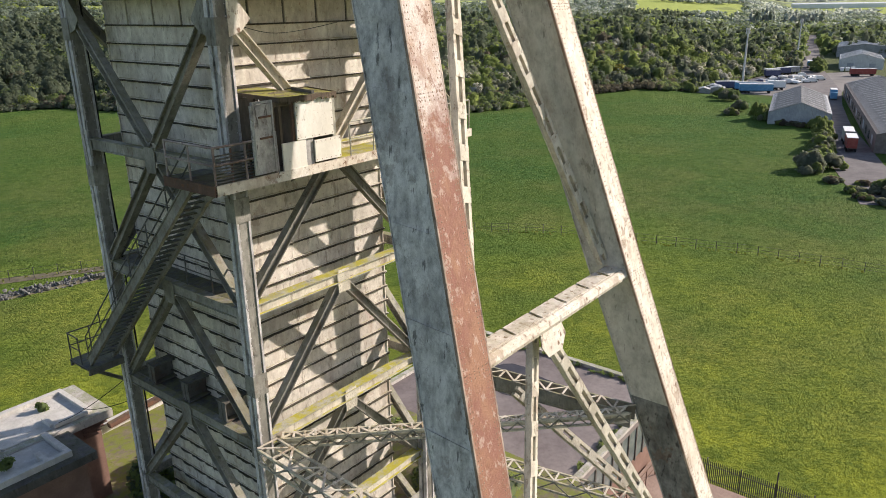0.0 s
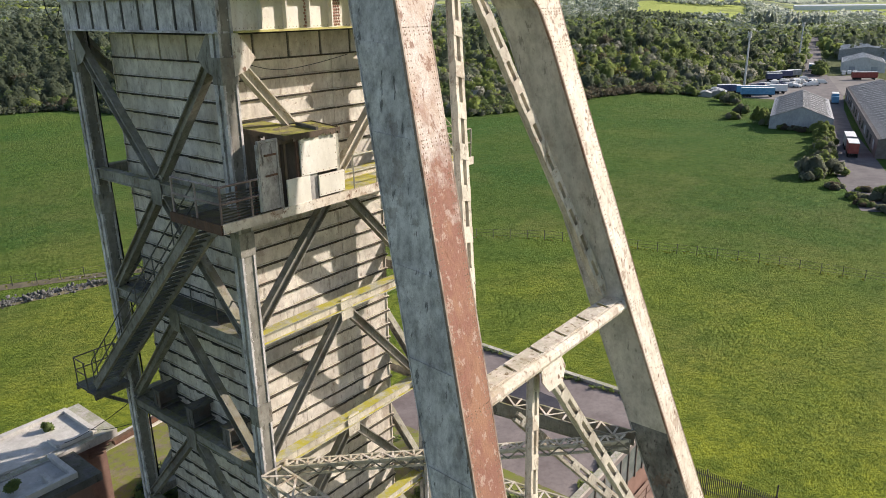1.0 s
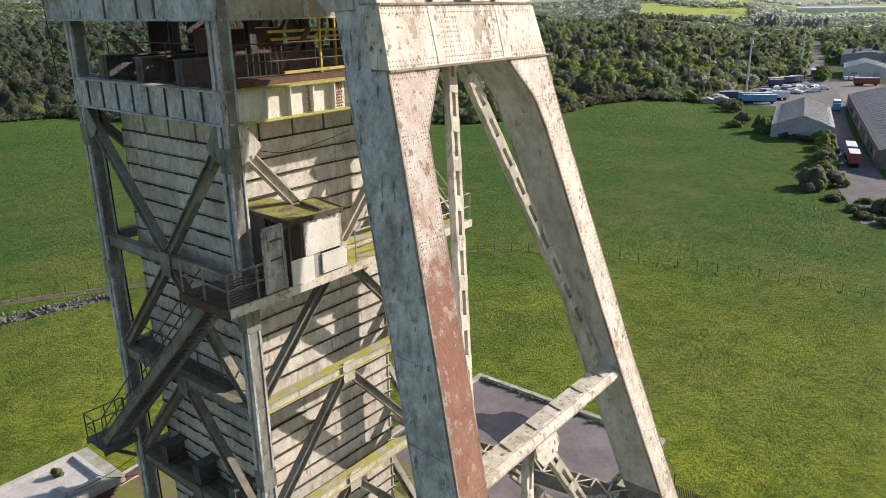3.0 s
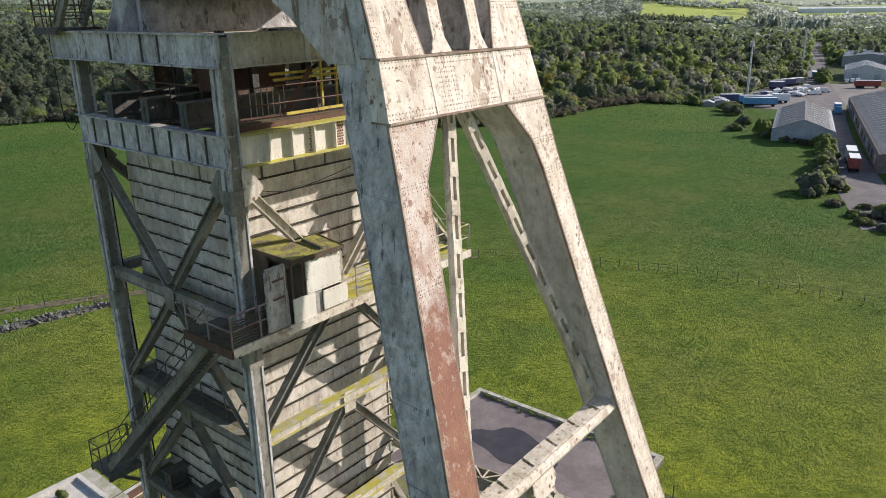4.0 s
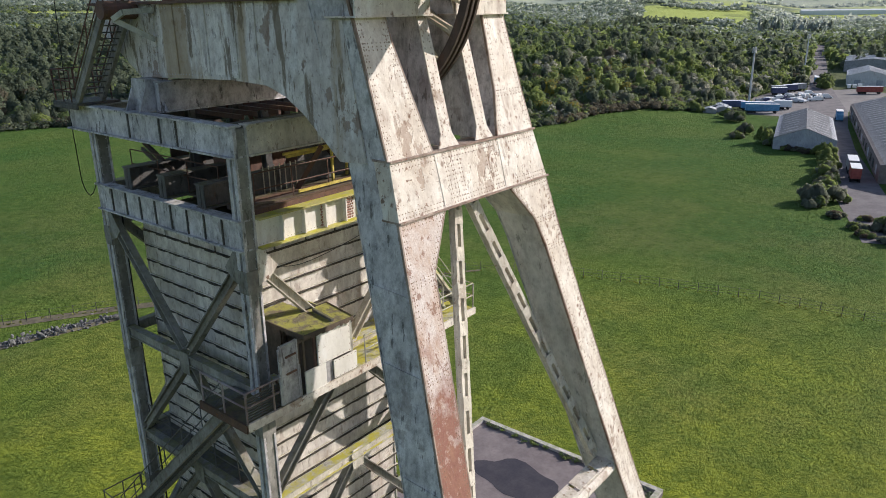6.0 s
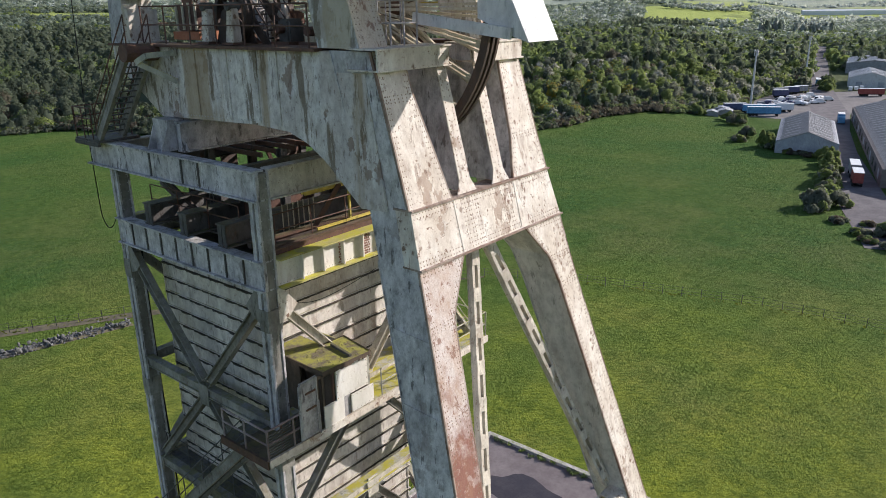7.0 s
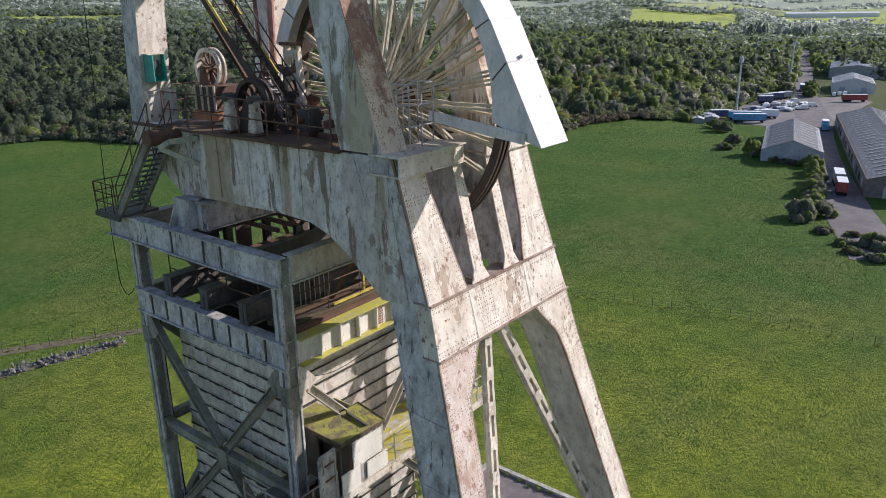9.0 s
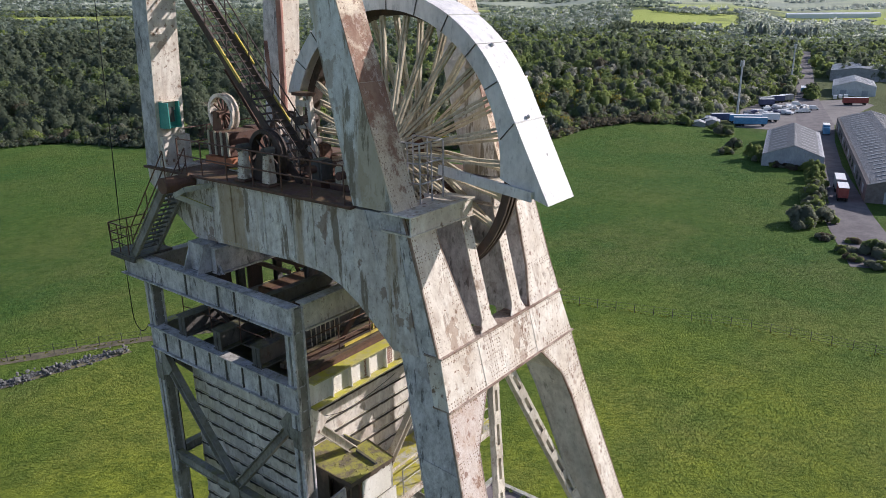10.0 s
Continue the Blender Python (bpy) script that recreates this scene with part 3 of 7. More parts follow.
for x in (2.5, 5.3):
    bm = bmesh.new()
    plate(bm, [(x, yf(z0 + 0.02) - 0.03, z0 + 0.03), (x + 0.32, yf(z0 + 0.02) - 0.03, z0 + 0.03), (x + 0.32, yf(z1 - 0.03) - 0.03, z1 - 0.03), (x, yf(z1 - 0.03) - 0.03, z1 - 0.03)], (0, 0.02, 0))
    part("cover_plate", bm, cream, band)

# web posts between girder and wheel bearings
for x0, x1 in ((2.98, 3.36), (4.55, 4.93)):
    bm = bmesh.new()
    rows_ = ((42.2, x0 - 0.2, x1 + 0.25), (42.55, x0 - 0.02, x1 + 0.06), (45.95, x0 + 0.02, x1))
    for (za, a0, b0), (zb, a1, b1) in zip(rows_, rows_[1:]):
        plate(bm, [(a0, yf(za), za), (b0, yf(za), za), (b1, yf(zb), zb), (a1, yf(zb), zb)], (0, 0.035, 0))
    post = part("web_post", bm, cream, stay)
    bm = bmesh.new()
    xm = (x0 + x1) / 2
    plate(bm, [(xm, yf(42.2) + 0.03, 42.2), (xm, yf(45.95) + 0.03, 45.95), (xm, yf(45.95) + 1.4, 45.95), (xm, yf(42.2) + 1.4, 42.2)], (0.04, 0, 0))
    part("web", bm, paint, post)
    bm = bmesh.new()
    for k in (0.06, -0.06):
        rivet_row(bm, (xm + k * 2, yf(42.6), 42.6), (xm + k * 2, yf(45.9), 45.9), (0, -1, 0.26), 0.15)
    part("rivets", bm, rivet_rust, post, "", "stuff")
for a, b in ((0.7, 3.4), (4.5, 6.85)):
    bm = bmesh.new()
    z = 46.0
    plate(bm, [(a, yf(z) - 0.24, z - 0.5), (b, yf(z) - 0.24, z - 0.5), (b, yf(z) - 0.24, z), (a, yf(z) - 0.24, z)], (0, 0.05, 0))
    br = part("bearing_bracket", bm, cream, stay)
    bm = bmesh.new()
    for zf in (z - 0.5, z):
        bar(bm, (a - 0.03, yf(z) + 0.25, zf), (b + 0.06, yf(z) + 0.25, zf), 1.06, 0.04)
    part("flange", bm, cream, br)

# cross beam, inverted V struts
def pair_strut(a, b, gap=0.2, h=0.13, up=(0, 1, 0), every=1.05):
    """Two channels held apart by batten plates."""
    bm = bmesh.new()
    bar(bm, a, b, 0.115, h, up, -gap / 2)
    ob = part("strut", bm, bracing_pale, stay)
    bm = bmesh.new()
    bar(bm, a, b, 0.115, h, up, gap / 2)
    part("strut_channel", bm, bracing_pale, ob)
    for s in (-1, 1):
        bm = bmesh.new()
        bar(bm, a, b, 0.14, 0.022, up, s * (gap / 2 + 0.01), h / 2 + 0.012)
        part("flange", bm, bracing_pale, ob)
    va, vb, d, s, u = axes(a, b, up)
    n = int((vb - va).length / every)
    for i in range(n + 1):
        p = va + d * ((vb - va).length * (i + 0.5) / (n + 1))
        bm = bmesh.new()
        bar(bm, p - d * 0.2, p + d * 0.2, gap + 0.02, 0.02, up, 0, h / 2 - 0.02)
        bar(bm, p - d * 0.2, p + d * 0.2, gap + 0.1, 0.02, up, 0, -h / 2 - 0.005)
        part("batten_plate", bm, bracing_pale, ob)
    return ob


ym = 0.75
bm = bmesh.new()
zc = 30.6
bar(bm, (0.85, yf(zc) + 0.3, zc), (8.6, yf(zc) + 0.3, zc), 0.04, 0.42)
bar(bm, (0.85, yf(zc) + 0.82, zc), (8.6, yf(zc) + 0.82, zc), 0.04, 0.36)
tube(bm, (0.85, yf(zc) + 0.3, zc + 0.02), (8.6, yf(zc) + 0.3, zc + 0.02), 0.2, 10)
cross = part("cross_beam", bm, cream, stay)
for i in range(6):
    x = 1.2 + i * 1.3
    bm = bmesh.new()
    plate(bm, [(x, yf(zc) + 0.32, zc + 0.21), (x + 1.18, yf(zc) + 0.32, zc + 0.21), (x + 1.34, yf(zc) + 0.84, zc + 0.19), (x + 0.16, yf(zc) + 0.84, zc + 0.19)], (0, 0, 0.02))
    part("batten_plate", bm, cream, cross)
for (x0, za), (x1, zb) in (((3.85, 40.6), (1.3, 30.9)), ((4.45, 40.6), (8.3, 31.0)), ((3.9, 30.3), (0.1, 21.0)), ((4.3, 30.3), (9.6, 20.6))):
    pair_strut((x0, yf(za) + ym, za), (x1, yf(zb) + ym, zb), 0.26, 0.16)
bm = bmesh.new()
plate(bm, [(x, yf(z) + 0.28, z) for x, z in ((3.6, 30.55), (4.6, 30.55), (4.75, 30.1), (4.45, 29.75), (3.75, 29.75), (3.5, 30.1))], (0, 0.03, 0))
part("gusset", bm, cream, stay)


def lattice(a, b, w=0.6, h=0.42, webbed=False):
    """A horizontal lattice girder: four chords with lacing on all sides."""
    va, vb, d, s, u = axes(a, b, (0, 0, 1))
    L = (vb - va).length
    bm = bmesh.new()
    for i, j in itertools.product((-1, 1), (-1, 1)):
        bar(bm, va, vb, 0.075, 0.075, (0, 0, 1), i * w / 2, j * h / 2)
    if webbed:
        for i in (-1, 1):
            bar(bm, va, vb, 0.03, h, (0, 0, 1), i * w / 2)
    ob = part("lattice_girder", bm, bracing_pale if not webbed else bracing, stay)
    n = int(L / w)
    bm = bmesh.new()
    for k in range(n):
        p, q = va + d * (L * k / n), va + d * (L * (k + 1) / n)
        m = -1 if k % 2 else 1
        bar(bm, p + s * w / 2 * m + u * (h / 2 + 0.05), q - s * w / 2 * m + u * (h / 2 + 0.05), 0.07, 0.02)
        bar(bm, p + s * w / 2 * m + u * (h / 2 + 0.055), p - s * w / 2 * m + u * (h / 2 + 0.055), 0.07, 0.02)
    part("lacing", bm, cream, ob)
    if not webbed:
        bm = bmesh.new()
        for k in range(n):
            p, q = va + d * (L * k / n), va + d * (L * (k + 1) / n)
            m = -1 if k % 2 else 1
            for e in (-1, 1):
                bar(bm, p + s * e * (w / 2 + 0.05) + u * h / 2 * m, q + s * e * (w / 2 + 0.05) - u * h / 2 * m, 0.02, 0.045)
        part("side_lacing", bm, bracing, ob, "", "stuff")
    return ob


ZL = 25.6
lattice((0.15, -0.1, ZL), (-0.3, -7.9, ZL), 0.75, 0.45)
lattice((0.9, 0.1, ZL - 0.1), (8.95, -8.0, ZL - 0.1), 0.34, 0.3)
lattice((W - 0.1, -0.1, ZL - 0.2), (9.45, -8.0, ZL - 0.4), 0.6, 0.5, True)
lattice((W + 0.2, -0.2, 21.3), (10.2, -9.6, 21.3), 0.6, 0.45)
pair_strut((7.9, -4.2, 25.6), (11.6, -7.9, 20.3), 0.26, 0.16)

# ---- head of the frame: girders, upper legs, rear posts, deck ----
# Brown holds rust and the wheel cover's shadow; cream ends stand in for sun.
leg_peel_shade = two_tone("sunlit_cream_over_rust_and_shade", ((0.21, 0.115, 0.08), (0.42, 0.30, 0.215)), ((0.70, 0.62, 0.49), (0.52, 0.40, 0.29)), 49.8, 51.4, 66.0)
leg_foot = two_tone("sunlit_cream_under_rust_and_shade", ((0.66, 0.56, 0.42), (0.50, 0.38, 0.27)), ((0.21, 0.115, 0.08), (0.36, 0.24, 0.165)), 47.4, 48.8, 71.0)
leg_stain = weathered("ochre_stained_grey_paint", (0.66, 0.655, 0.65), (0.79, 0.785, 0.77), (0.18, 0.155, 0.13), (0.24, 0.15, 0.09), MOSS, 0.5, 0.45, 0.25, seed=77.0, peel=0.5, streak=(0.40, 0.32, 0.20))
head = thing("wheel_gantry", (4.0, 2.5, 43.0), "heavy riveted girder frame carrying the winding wheel", "girder frame")
for x0, x1 in ((0.76, 1.72), (5.9, 6.85)):
    prof = [(8.3, 45.3), (5.75, 43.68), (0.9, 43.82), (-0.6, 43.75), (-1.35, 43.5), (-2.0, 43.1), (-2.55, 42.65), (-3.3, 42.0), (-4.2, 42.05), (-3.55, 45.9), (-2.0, 45.93), (8.3, 45.85)]
    bm = bmesh.new()
    plate(bm, [(x0 + 0.03, y, z) for y, z in prof], (x1 - x0 - 0.06, 0, 0))
    gird = part("long_girder", bm, stain, head)
    bm = bmesh.new()
    bar(bm, (x0 + 0.45, 8.3, 45.9), (x0 + 0.45, -2.05, 45.95), x1 - x0 + 0.22, 0.08)
    part("top_flange", bm, rusty, gird)
    for y in (4.6, 3.5, 1.9, 0.55, -0.35):
        bm = bmesh.new()
        zb = 43.88
        box(bm, (x0 - 0.012, y, zb), (x0 + 0.03, y + 0.28, 45.85))
        part("seam_plate", bm, stain, gird)
    bm = bmesh.new()
    rivet_row(bm, (x0 + 0.03, 5.6, 43.8), (x0 + 0.03, 0.9, 43.93), (-1, 0, 0), 0.15)
    rivet_row(bm, (x0 + 0.03, 6.5, 45.75), (x0 + 0.03, -2.0, 45.8), (-1, 0, 0), 0.15)
    part("rivets", bm, paint, gird, "", "stuff")
    # upper raking leg
    up = [(46.0, -3.55, -2.0), (56.0, -0.1, 0.6)]
    bm = bmesh.new()
    (za, fa, ba), (zb, fb, bb) = up
    hull(bm, [(x0 + 0.03, fa + 0.03, za), (x1 - 0.03, fa + 0.03, za), (x1 - 0.03, ba, za), (x0 + 0.03, ba, za)],
         [(x0 + 0.23, fb + 0.03, zb), (x1 + 0.17, fb + 0.03, zb), (x1 + 0.17, bb, zb), (x0 + 0.23, bb, zb)])
    ul = part("upper_leg", bm, leg_stain, head)
    bm = bmesh.new()
    km = 0.33
    ym_, zm_, xm_ = fa + (fb - fa) * km, za + (zb - za) * km, 0.2 * km
    plate(bm, [(x0, fa, za), (x1, fa, za), (x1 + xm_, ym_, zm_), (x0 + xm_, ym_, zm_)], (0, 0.03, 0))
    part("front_plate", bm, leg_foot, ul, "peeling front plate, sunlit cream low down, rust and shade brown above")
    bm = bmesh.new()
    plate(bm, [(x0 + xm_, ym_ + 0.004, zm_ + 0.01), (x1 + xm_, ym_ + 0.004, zm_ + 0.01), (x1 + 0.2, fb, zb), (x0 + 0.2, fb, zb)], (0, 0.03, 0))
    part("front_plate", bm, leg_peel_shade, ul, "faded front plate, rust and shade brown low down, sunlit cream above")
    bm = bmesh.new()
    for k in (0.08, 0.2):
        rivet_row(bm, (x0 + k, fa, za), (x0 + 0.2 + k, fb, zb), (0, -1, 0.3), 0.15)
        rivet_row(bm, (x1 - k, fa, za), (x1 + 0.2 - k, fb, zb), (0, -1, 0.3), 0.15)
    part("rivets", bm, rivet_rust, ul, "", "stuff")
    # rear post
    px = x0 if x0 < 3 else 6.15
    bm = bmesh.new()
    za, zb = 45.9, 56.0
    hull(bm, [(px, 7.42, za), (px + 1.0, 7.42, za), (px + 1.0, 8.3, za), (px, 8.3, za)], [(px, 6.5, zb), (px + 1.0, 6.5, zb), (px + 1.0, 7.4, zb), (px, 7.4, zb)])
    rp = part("rear_post", bm, paint, head)
    # the sun-facing side gets the sunlit cream over the grey body
    bm = bmesh.new()
    plate(bm, [(px - 0.03, 7.40, za), (px + 1.03, 7.40, za), (px + 1.03, 6.48, zb), (px - 0.03, 6.48, zb)], (0, 0.02, 0))
    part("front_plate", bm, cream, rp)
    bm = bmesh.new()
    for k in (0.05, 0.95):
        rivet_row(bm, (px + k, 7.40, za), (px + k, 6.48, zb), (0, -1, -0.1), 0.13, 0.02)
    part("rivets", bm, cream, rp, "", "stuff")

bm = bmesh.new()
box(bm, (0.5, 4.35, 42.7), (7.7, 4.5, 43.62))
for z in (42.7, 43.6):
    bar(bm, (0.5, 4.42, z), (7.7, 4.42, z), 0.42, 0.05)
part("transverse_girder", bm, paint, head)
for x0 in (0.3, 6.3):
    bm = bmesh.new()
    box(bm, (x0 + 0.02, 4.75, 42.7), (x0 + 0.8, 5.6, 43.68))
    for y in (4.75, 5.55):
        plate(bm, [(x0 + 0.02, y, 42.7), (x0 - 0.3, y, 42.7), (x0 + 0.02, y, 43.5)], (0, 0.04, 0))
    plate(bm, [(x0 + 0.3, 4.75, 42.7), (x0 + 0.3, 4.1, 42.7), (x0 + 0.3, 4.75, 43.6)], (0.04, 0, 0))
    part("pedestal", bm, paint, head)
bm = bmesh.new()
box(bm, (1.74, -1.9, 45.7), (3.2, 8.2, 45.78))
box(bm, (4.9, -1.9, 45.7), (5.88, 8.2, 45.78))
box(bm, (3.2, 3.6, 45.7), (4.9, 8.2, 45.78))
part("deck_plate", bm, rusty, head)
for y in (-1.8, 1.0, 3.7, 6.0, 8.0):
    bm = bmesh.new()
    channel(bm, (1.7, y, 45.45), (5.9, y, 45.45), 0.25, 0.45)
    part("deck_beam", bm, rusty, head)

# ---- winding wheel with its cover ----
HUB = Vector((4.1, -0.95, 46.95))
wheel = thing("winding_wheel", HUB, "large spoked winding wheel with yellowed paired spokes and rusty rim", "winding wheel")


def ring(bm, x0, x1, r0, r1, a0=0.0, a1=360.0, n=72, centre=HUB):
    """A ring of rectangular section about the wheel's axle."""
    full = abs(a1 - a0) >= 359.9
    m = n if full else n + 1
    loops = []
    for i in range(m):
        a = radians(a0 + (a1 - a0) * i / n)
        c, s = math.cos(a), math.sin(a)
        loops.append([bm.verts.new((x, centre.y + c * r, centre.z + s * r)) for x, r in ((x0, r0), (x0, r1), (x1, r1), (x1, r0))])
    for i in range(n):
        p, q = loops[i], loops[(i + 1) % m]
        for k in range(4):
            bm.faces.new((p[k], p[(k + 1) % 4], q[(k + 1) % 4], q[k]))
    if not full:
        bm.faces.new(loops[0])
        bm.faces.new(loops[-1][::-1])
    return bm


RIM = 4.25
bm = bmesh.new()
for dx in (-0.2, 0.0, 0.2):
    ring(bm, HUB.x + dx - 0.045, HUB.x + dx + 0.045, RIM - 0.24, RIM)
ring(bm, HUB.x - 0.2, HUB.x + 0.2, RIM - 0.26, RIM - 0.14)
part("rim", bm, dark_rust, wheel)
bm = bmesh.new()
tube(bm, HUB - Vector((0.75, 0, 0)), HUB + Vector((0.75, 0, 0)), 0.42, 20)
tube(bm, HUB - Vector((1.6, 0, 0)), HUB + Vector((1.6, 0, 0)), 0.16, 12)
part("hub", bm, rusty, wheel)
NSP = 26
for i in range(NSP):
    for s in (-1, 1):
        a = 2 * math.pi * (i + (0.25 if s > 0 else 0)) / NSP
        d = Vector((0, math.cos(a), math.sin(a)))
        bm = bmesh.new()
        inner, outer = HUB + Vector((s * 0.62, 0, 0)) + d * 0.4, HUB + Vector((s * 0.16, 0, 0)) + d * (RIM - 0.16)
        for off in (-0.058, 0.058):
            bar(bm, inner, outer, 0.07, 0.09, (1, 0, 0), off)
        for k in (0.0, 0.93):
            bar(bm, inner.lerp(outer, k), inner.lerp(outer, k + 0.07), 0.05, 0.06, (1, 0, 0))
        part("spoke", bm, spoke_paint, wheel)
cover = thing("wheel_cover", HUB + Vector((0, 0, 4)), "pale sheet-metal arched guard over the winding wheel", "wheel cover")
r0, r1, x0, x1 = 4.15, 4.64, 3.4, 4.75
angles = [150.2 - 14.5 * i for i in range(10)]
for i, (a, b) in enumerate(zip(angles, angles[1:])):
    bm = bmesh.new()
    ring(bm, x0, x0 + 0.02, r0, r1, a, b, 4)
    ring(bm, x1 - 0.02, x1, r0, r1, a, b, 4)
    ring(bm, x0, x1, r1, r1 + 0.02, a, b, 4)
    sheet = part("sheet", bm, zinc, cover)
    bm = bmesh.new()
    ring(bm, x0 - 0.05, x1 + 0.09, r1 + 0.02, r1 + 0.05, a - 0.3, a + 0.3, 1)
    part("seam_strip", bm, zinc, sheet)
    bm = bmesh.new()
    rope = [(x0 - 0.01, HUB.y + math.cos(radians(a)) * r, HUB.z + math.sin(radians(a)) * r) for r in (r0, r1)]
    tube(bm, rope[0], rope[1], 0.018, 6)
    part("joint_bead", bm, dark_steel, sheet)
    if i % 2:
        bm = bmesh.new()
        aa = radians(a + 1.2)
        knob = Vector((x0 + 0.62, HUB.y + math.cos(aa) * (r1 + 0.05), HUB.z + math.sin(aa) * (r1 + 0.05)))
        bmesh.ops.create_icosphere(bm, subdivisions=2, radius=0.06)
        bmesh.ops.translate(bm, verts=bm.verts, vec=knob)
        part("lifting_knob", bm, paint, sheet)
# straight tail of the cover on the rope side
arc = [(HUB.y + math.cos(radians(a)) * r0, HUB.z + math.sin(radians(a)) * r0) for a in (184, 176, 168, 160, 150.4)]
top_edge = (HUB.y + math.cos(radians(150.4)) * (r1 + 0.02), HUB.z + math.sin(radians(150.4)) * (r1 + 0.02))
lip = (-6.62, 46.1)
tip = [top_edge, lip, (-6.2, 46.22)] + arc
for x in (x0, x1 - 0.02):
    bm = bmesh.new()
    plate(bm, [(x, y, z) for y, z in tip], (0.02, 0, 0))
    tail = part("tail_sheet", bm, zinc, cover)
bm = bmesh.new()
plate(bm, [(x0 - 0.02, top_edge[0], top_edge[1]), (x1 + 0.02, top_edge[0], top_edge[1]), (x1 + 0.02, *lip), (x0 - 0.02, *lip)], (0, -0.02, 0.01))
part("tail_face", bm, zinc, cover)
sy, sz = lerp((0, *top_edge), (0, *lip), 0.33).yz
bm = bmesh.new()
bar(bm, (x0 - 0.05, sy - 0.02, sz), (x1 + 0.1, sy - 0.02, sz), 0.05, 0.05)
part("seam_strip", bm, zinc, tail)
bm = bmesh.new()
tube(bm, (x0 - 0.01, sy, sz), (x0 - 0.01, arc[1][0], arc[1][1] + 0.5), 0.018, 6)
part("joint_bead", bm, dark_steel, tail)
bm = bmesh.new()
bmesh.ops.create_icosphere(bm, subdivisions=2, radius=0.06)
bmesh.ops.translate(bm, verts=bm.verts, vec=(x0 + 0.62, sy - 0.03, sz + 0.1))
part("lifting_knob", bm, paint, tail)
bm = bmesh.new()
bar(bm, (x0 - 0.06, -3.0, 46.68), (x0 - 0.06, -6.15, 46.3), 0.08, 0.28)
part("tie_bar", bm, zinc, cover)

# ---- ground ----


def ease(v, lo, hi):
    k = min(1.0, max(0.0, (v - lo) / (hi - lo)))
    return k * k * (3 - 2 * k)


def hill(x, y):
    """Height of the ground: a flat field, a wooded slope behind it, hills far off."""
    d = math.hypot(x + 12, y + 16)
    h = math.degrees(math.atan2(y + 16, x + 12))
    side = ease(h, 17, 24) * (1 - 0.45 * ease(h, 46, 60))
    z = side * (13 * min(1.0, max(0.0, (d - 285) / 230)) + 9 * ease(d, 600, 1300) * ease(h, 26, 36))
    z += ease(h, 44, 62) * (8 * ease(d, 600, 1100) + 24 * ease(d, 1100, 2000))
    z += ease(h, 13, 18) * ease(-h, -32, -25) * 32 * ease(d, 1250, 2000)
    z += 10 * ease(d, 900, 1300) * ease(h, 26, 36)
    z += 24 * ease(d, 1900, 2800) * (0.8 + 0.3 * math.sin(h * 0.16 + 0.6))
    z += 95 * ease(d, 2800, 4600) * (0.9 + 0.15 * math.sin(h * 0.31))
    return z


gn = Nodes("meadow_grass")
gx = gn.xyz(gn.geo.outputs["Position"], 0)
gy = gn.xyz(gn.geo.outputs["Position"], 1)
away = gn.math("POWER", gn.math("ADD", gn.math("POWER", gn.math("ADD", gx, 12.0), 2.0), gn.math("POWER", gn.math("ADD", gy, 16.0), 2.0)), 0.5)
mow = gn.noise(0.5, 5, 0.65, (1.6, 0.22, 1))
clump = gn.noise(0.32, 9, 0.72, (1, 1, 1), seed=11)
swath = gn.t.nodes.new("ShaderNodeCombineXYZ")
gn.link(gn.math("MULTIPLY", gn.math("SUBTRACT", gn.math("MULTIPLY", gx, 0.64), gn.math("MULTIPLY", gy, 0.77)), 0.55), swath.inputs[0])
gn.link(gn.math("ADD", gn.math("MULTIPLY", gx, 0.77), gn.math("MULTIPLY", gy, 0.64)), swath.inputs[1])
rows_tex = gn.t.nodes.new("ShaderNodeTexNoise")
rows_tex.inputs["Scale"].default_value = 1.5
rows_tex.inputs["Detail"].default_value = 9
rows_tex.inputs["Roughness"].default_value = 0.75
gn.link(swath.outputs[0], rows_tex.inputs["Vector"])
ridges = rows_tex.outputs["Fac"]
tuft = gn.noise(1.7, 7, 0.72)
patch = gn.noise(0.02, 5, 0.6)
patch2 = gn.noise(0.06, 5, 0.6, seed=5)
lush, dry, dark = (0.060, 0.136, 0.036), (0.24, 0.215, 0.085), (0.04, 0.094, 0.026)
gcol = gn.mix(gn.ramp(patch, 0.40, 0.60), lush, (0.094, 0.154, 0.038))
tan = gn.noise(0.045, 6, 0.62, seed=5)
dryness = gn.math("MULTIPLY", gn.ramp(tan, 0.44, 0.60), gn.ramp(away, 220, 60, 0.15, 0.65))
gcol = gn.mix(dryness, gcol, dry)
# Brighter and yellower towards (-12, -16), the spot below the camera.
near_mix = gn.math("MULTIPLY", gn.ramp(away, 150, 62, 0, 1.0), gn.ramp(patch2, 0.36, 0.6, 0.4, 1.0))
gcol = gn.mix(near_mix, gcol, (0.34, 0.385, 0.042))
gcol = gn.mix(gn.ramp(mow, 0.42, 0.70, 0, 0.2), gcol, dark)
gcol = gn.mix(gn.ramp(ridges, 0.47, 0.62, 0, 0.5), gcol, (0.05, 0.102, 0.02))
gcol = gn.mix(gn.ramp(clump, 0.47, 0.60, 0, 0.45), gcol, (0.045, 0.09, 0.016))
gcol = gn.mix(gn.ramp(gn.noise(0.62, 7, 0.74, seed=27), 0.52, 0.62, 0, 0.35), gcol, (0.17, 0.235, 0.05))
gcol = gn.mix(gn.ramp(tuft, 0.47, 0.62, 0, 0.42), gcol, (0.05, 0.09, 0.012))
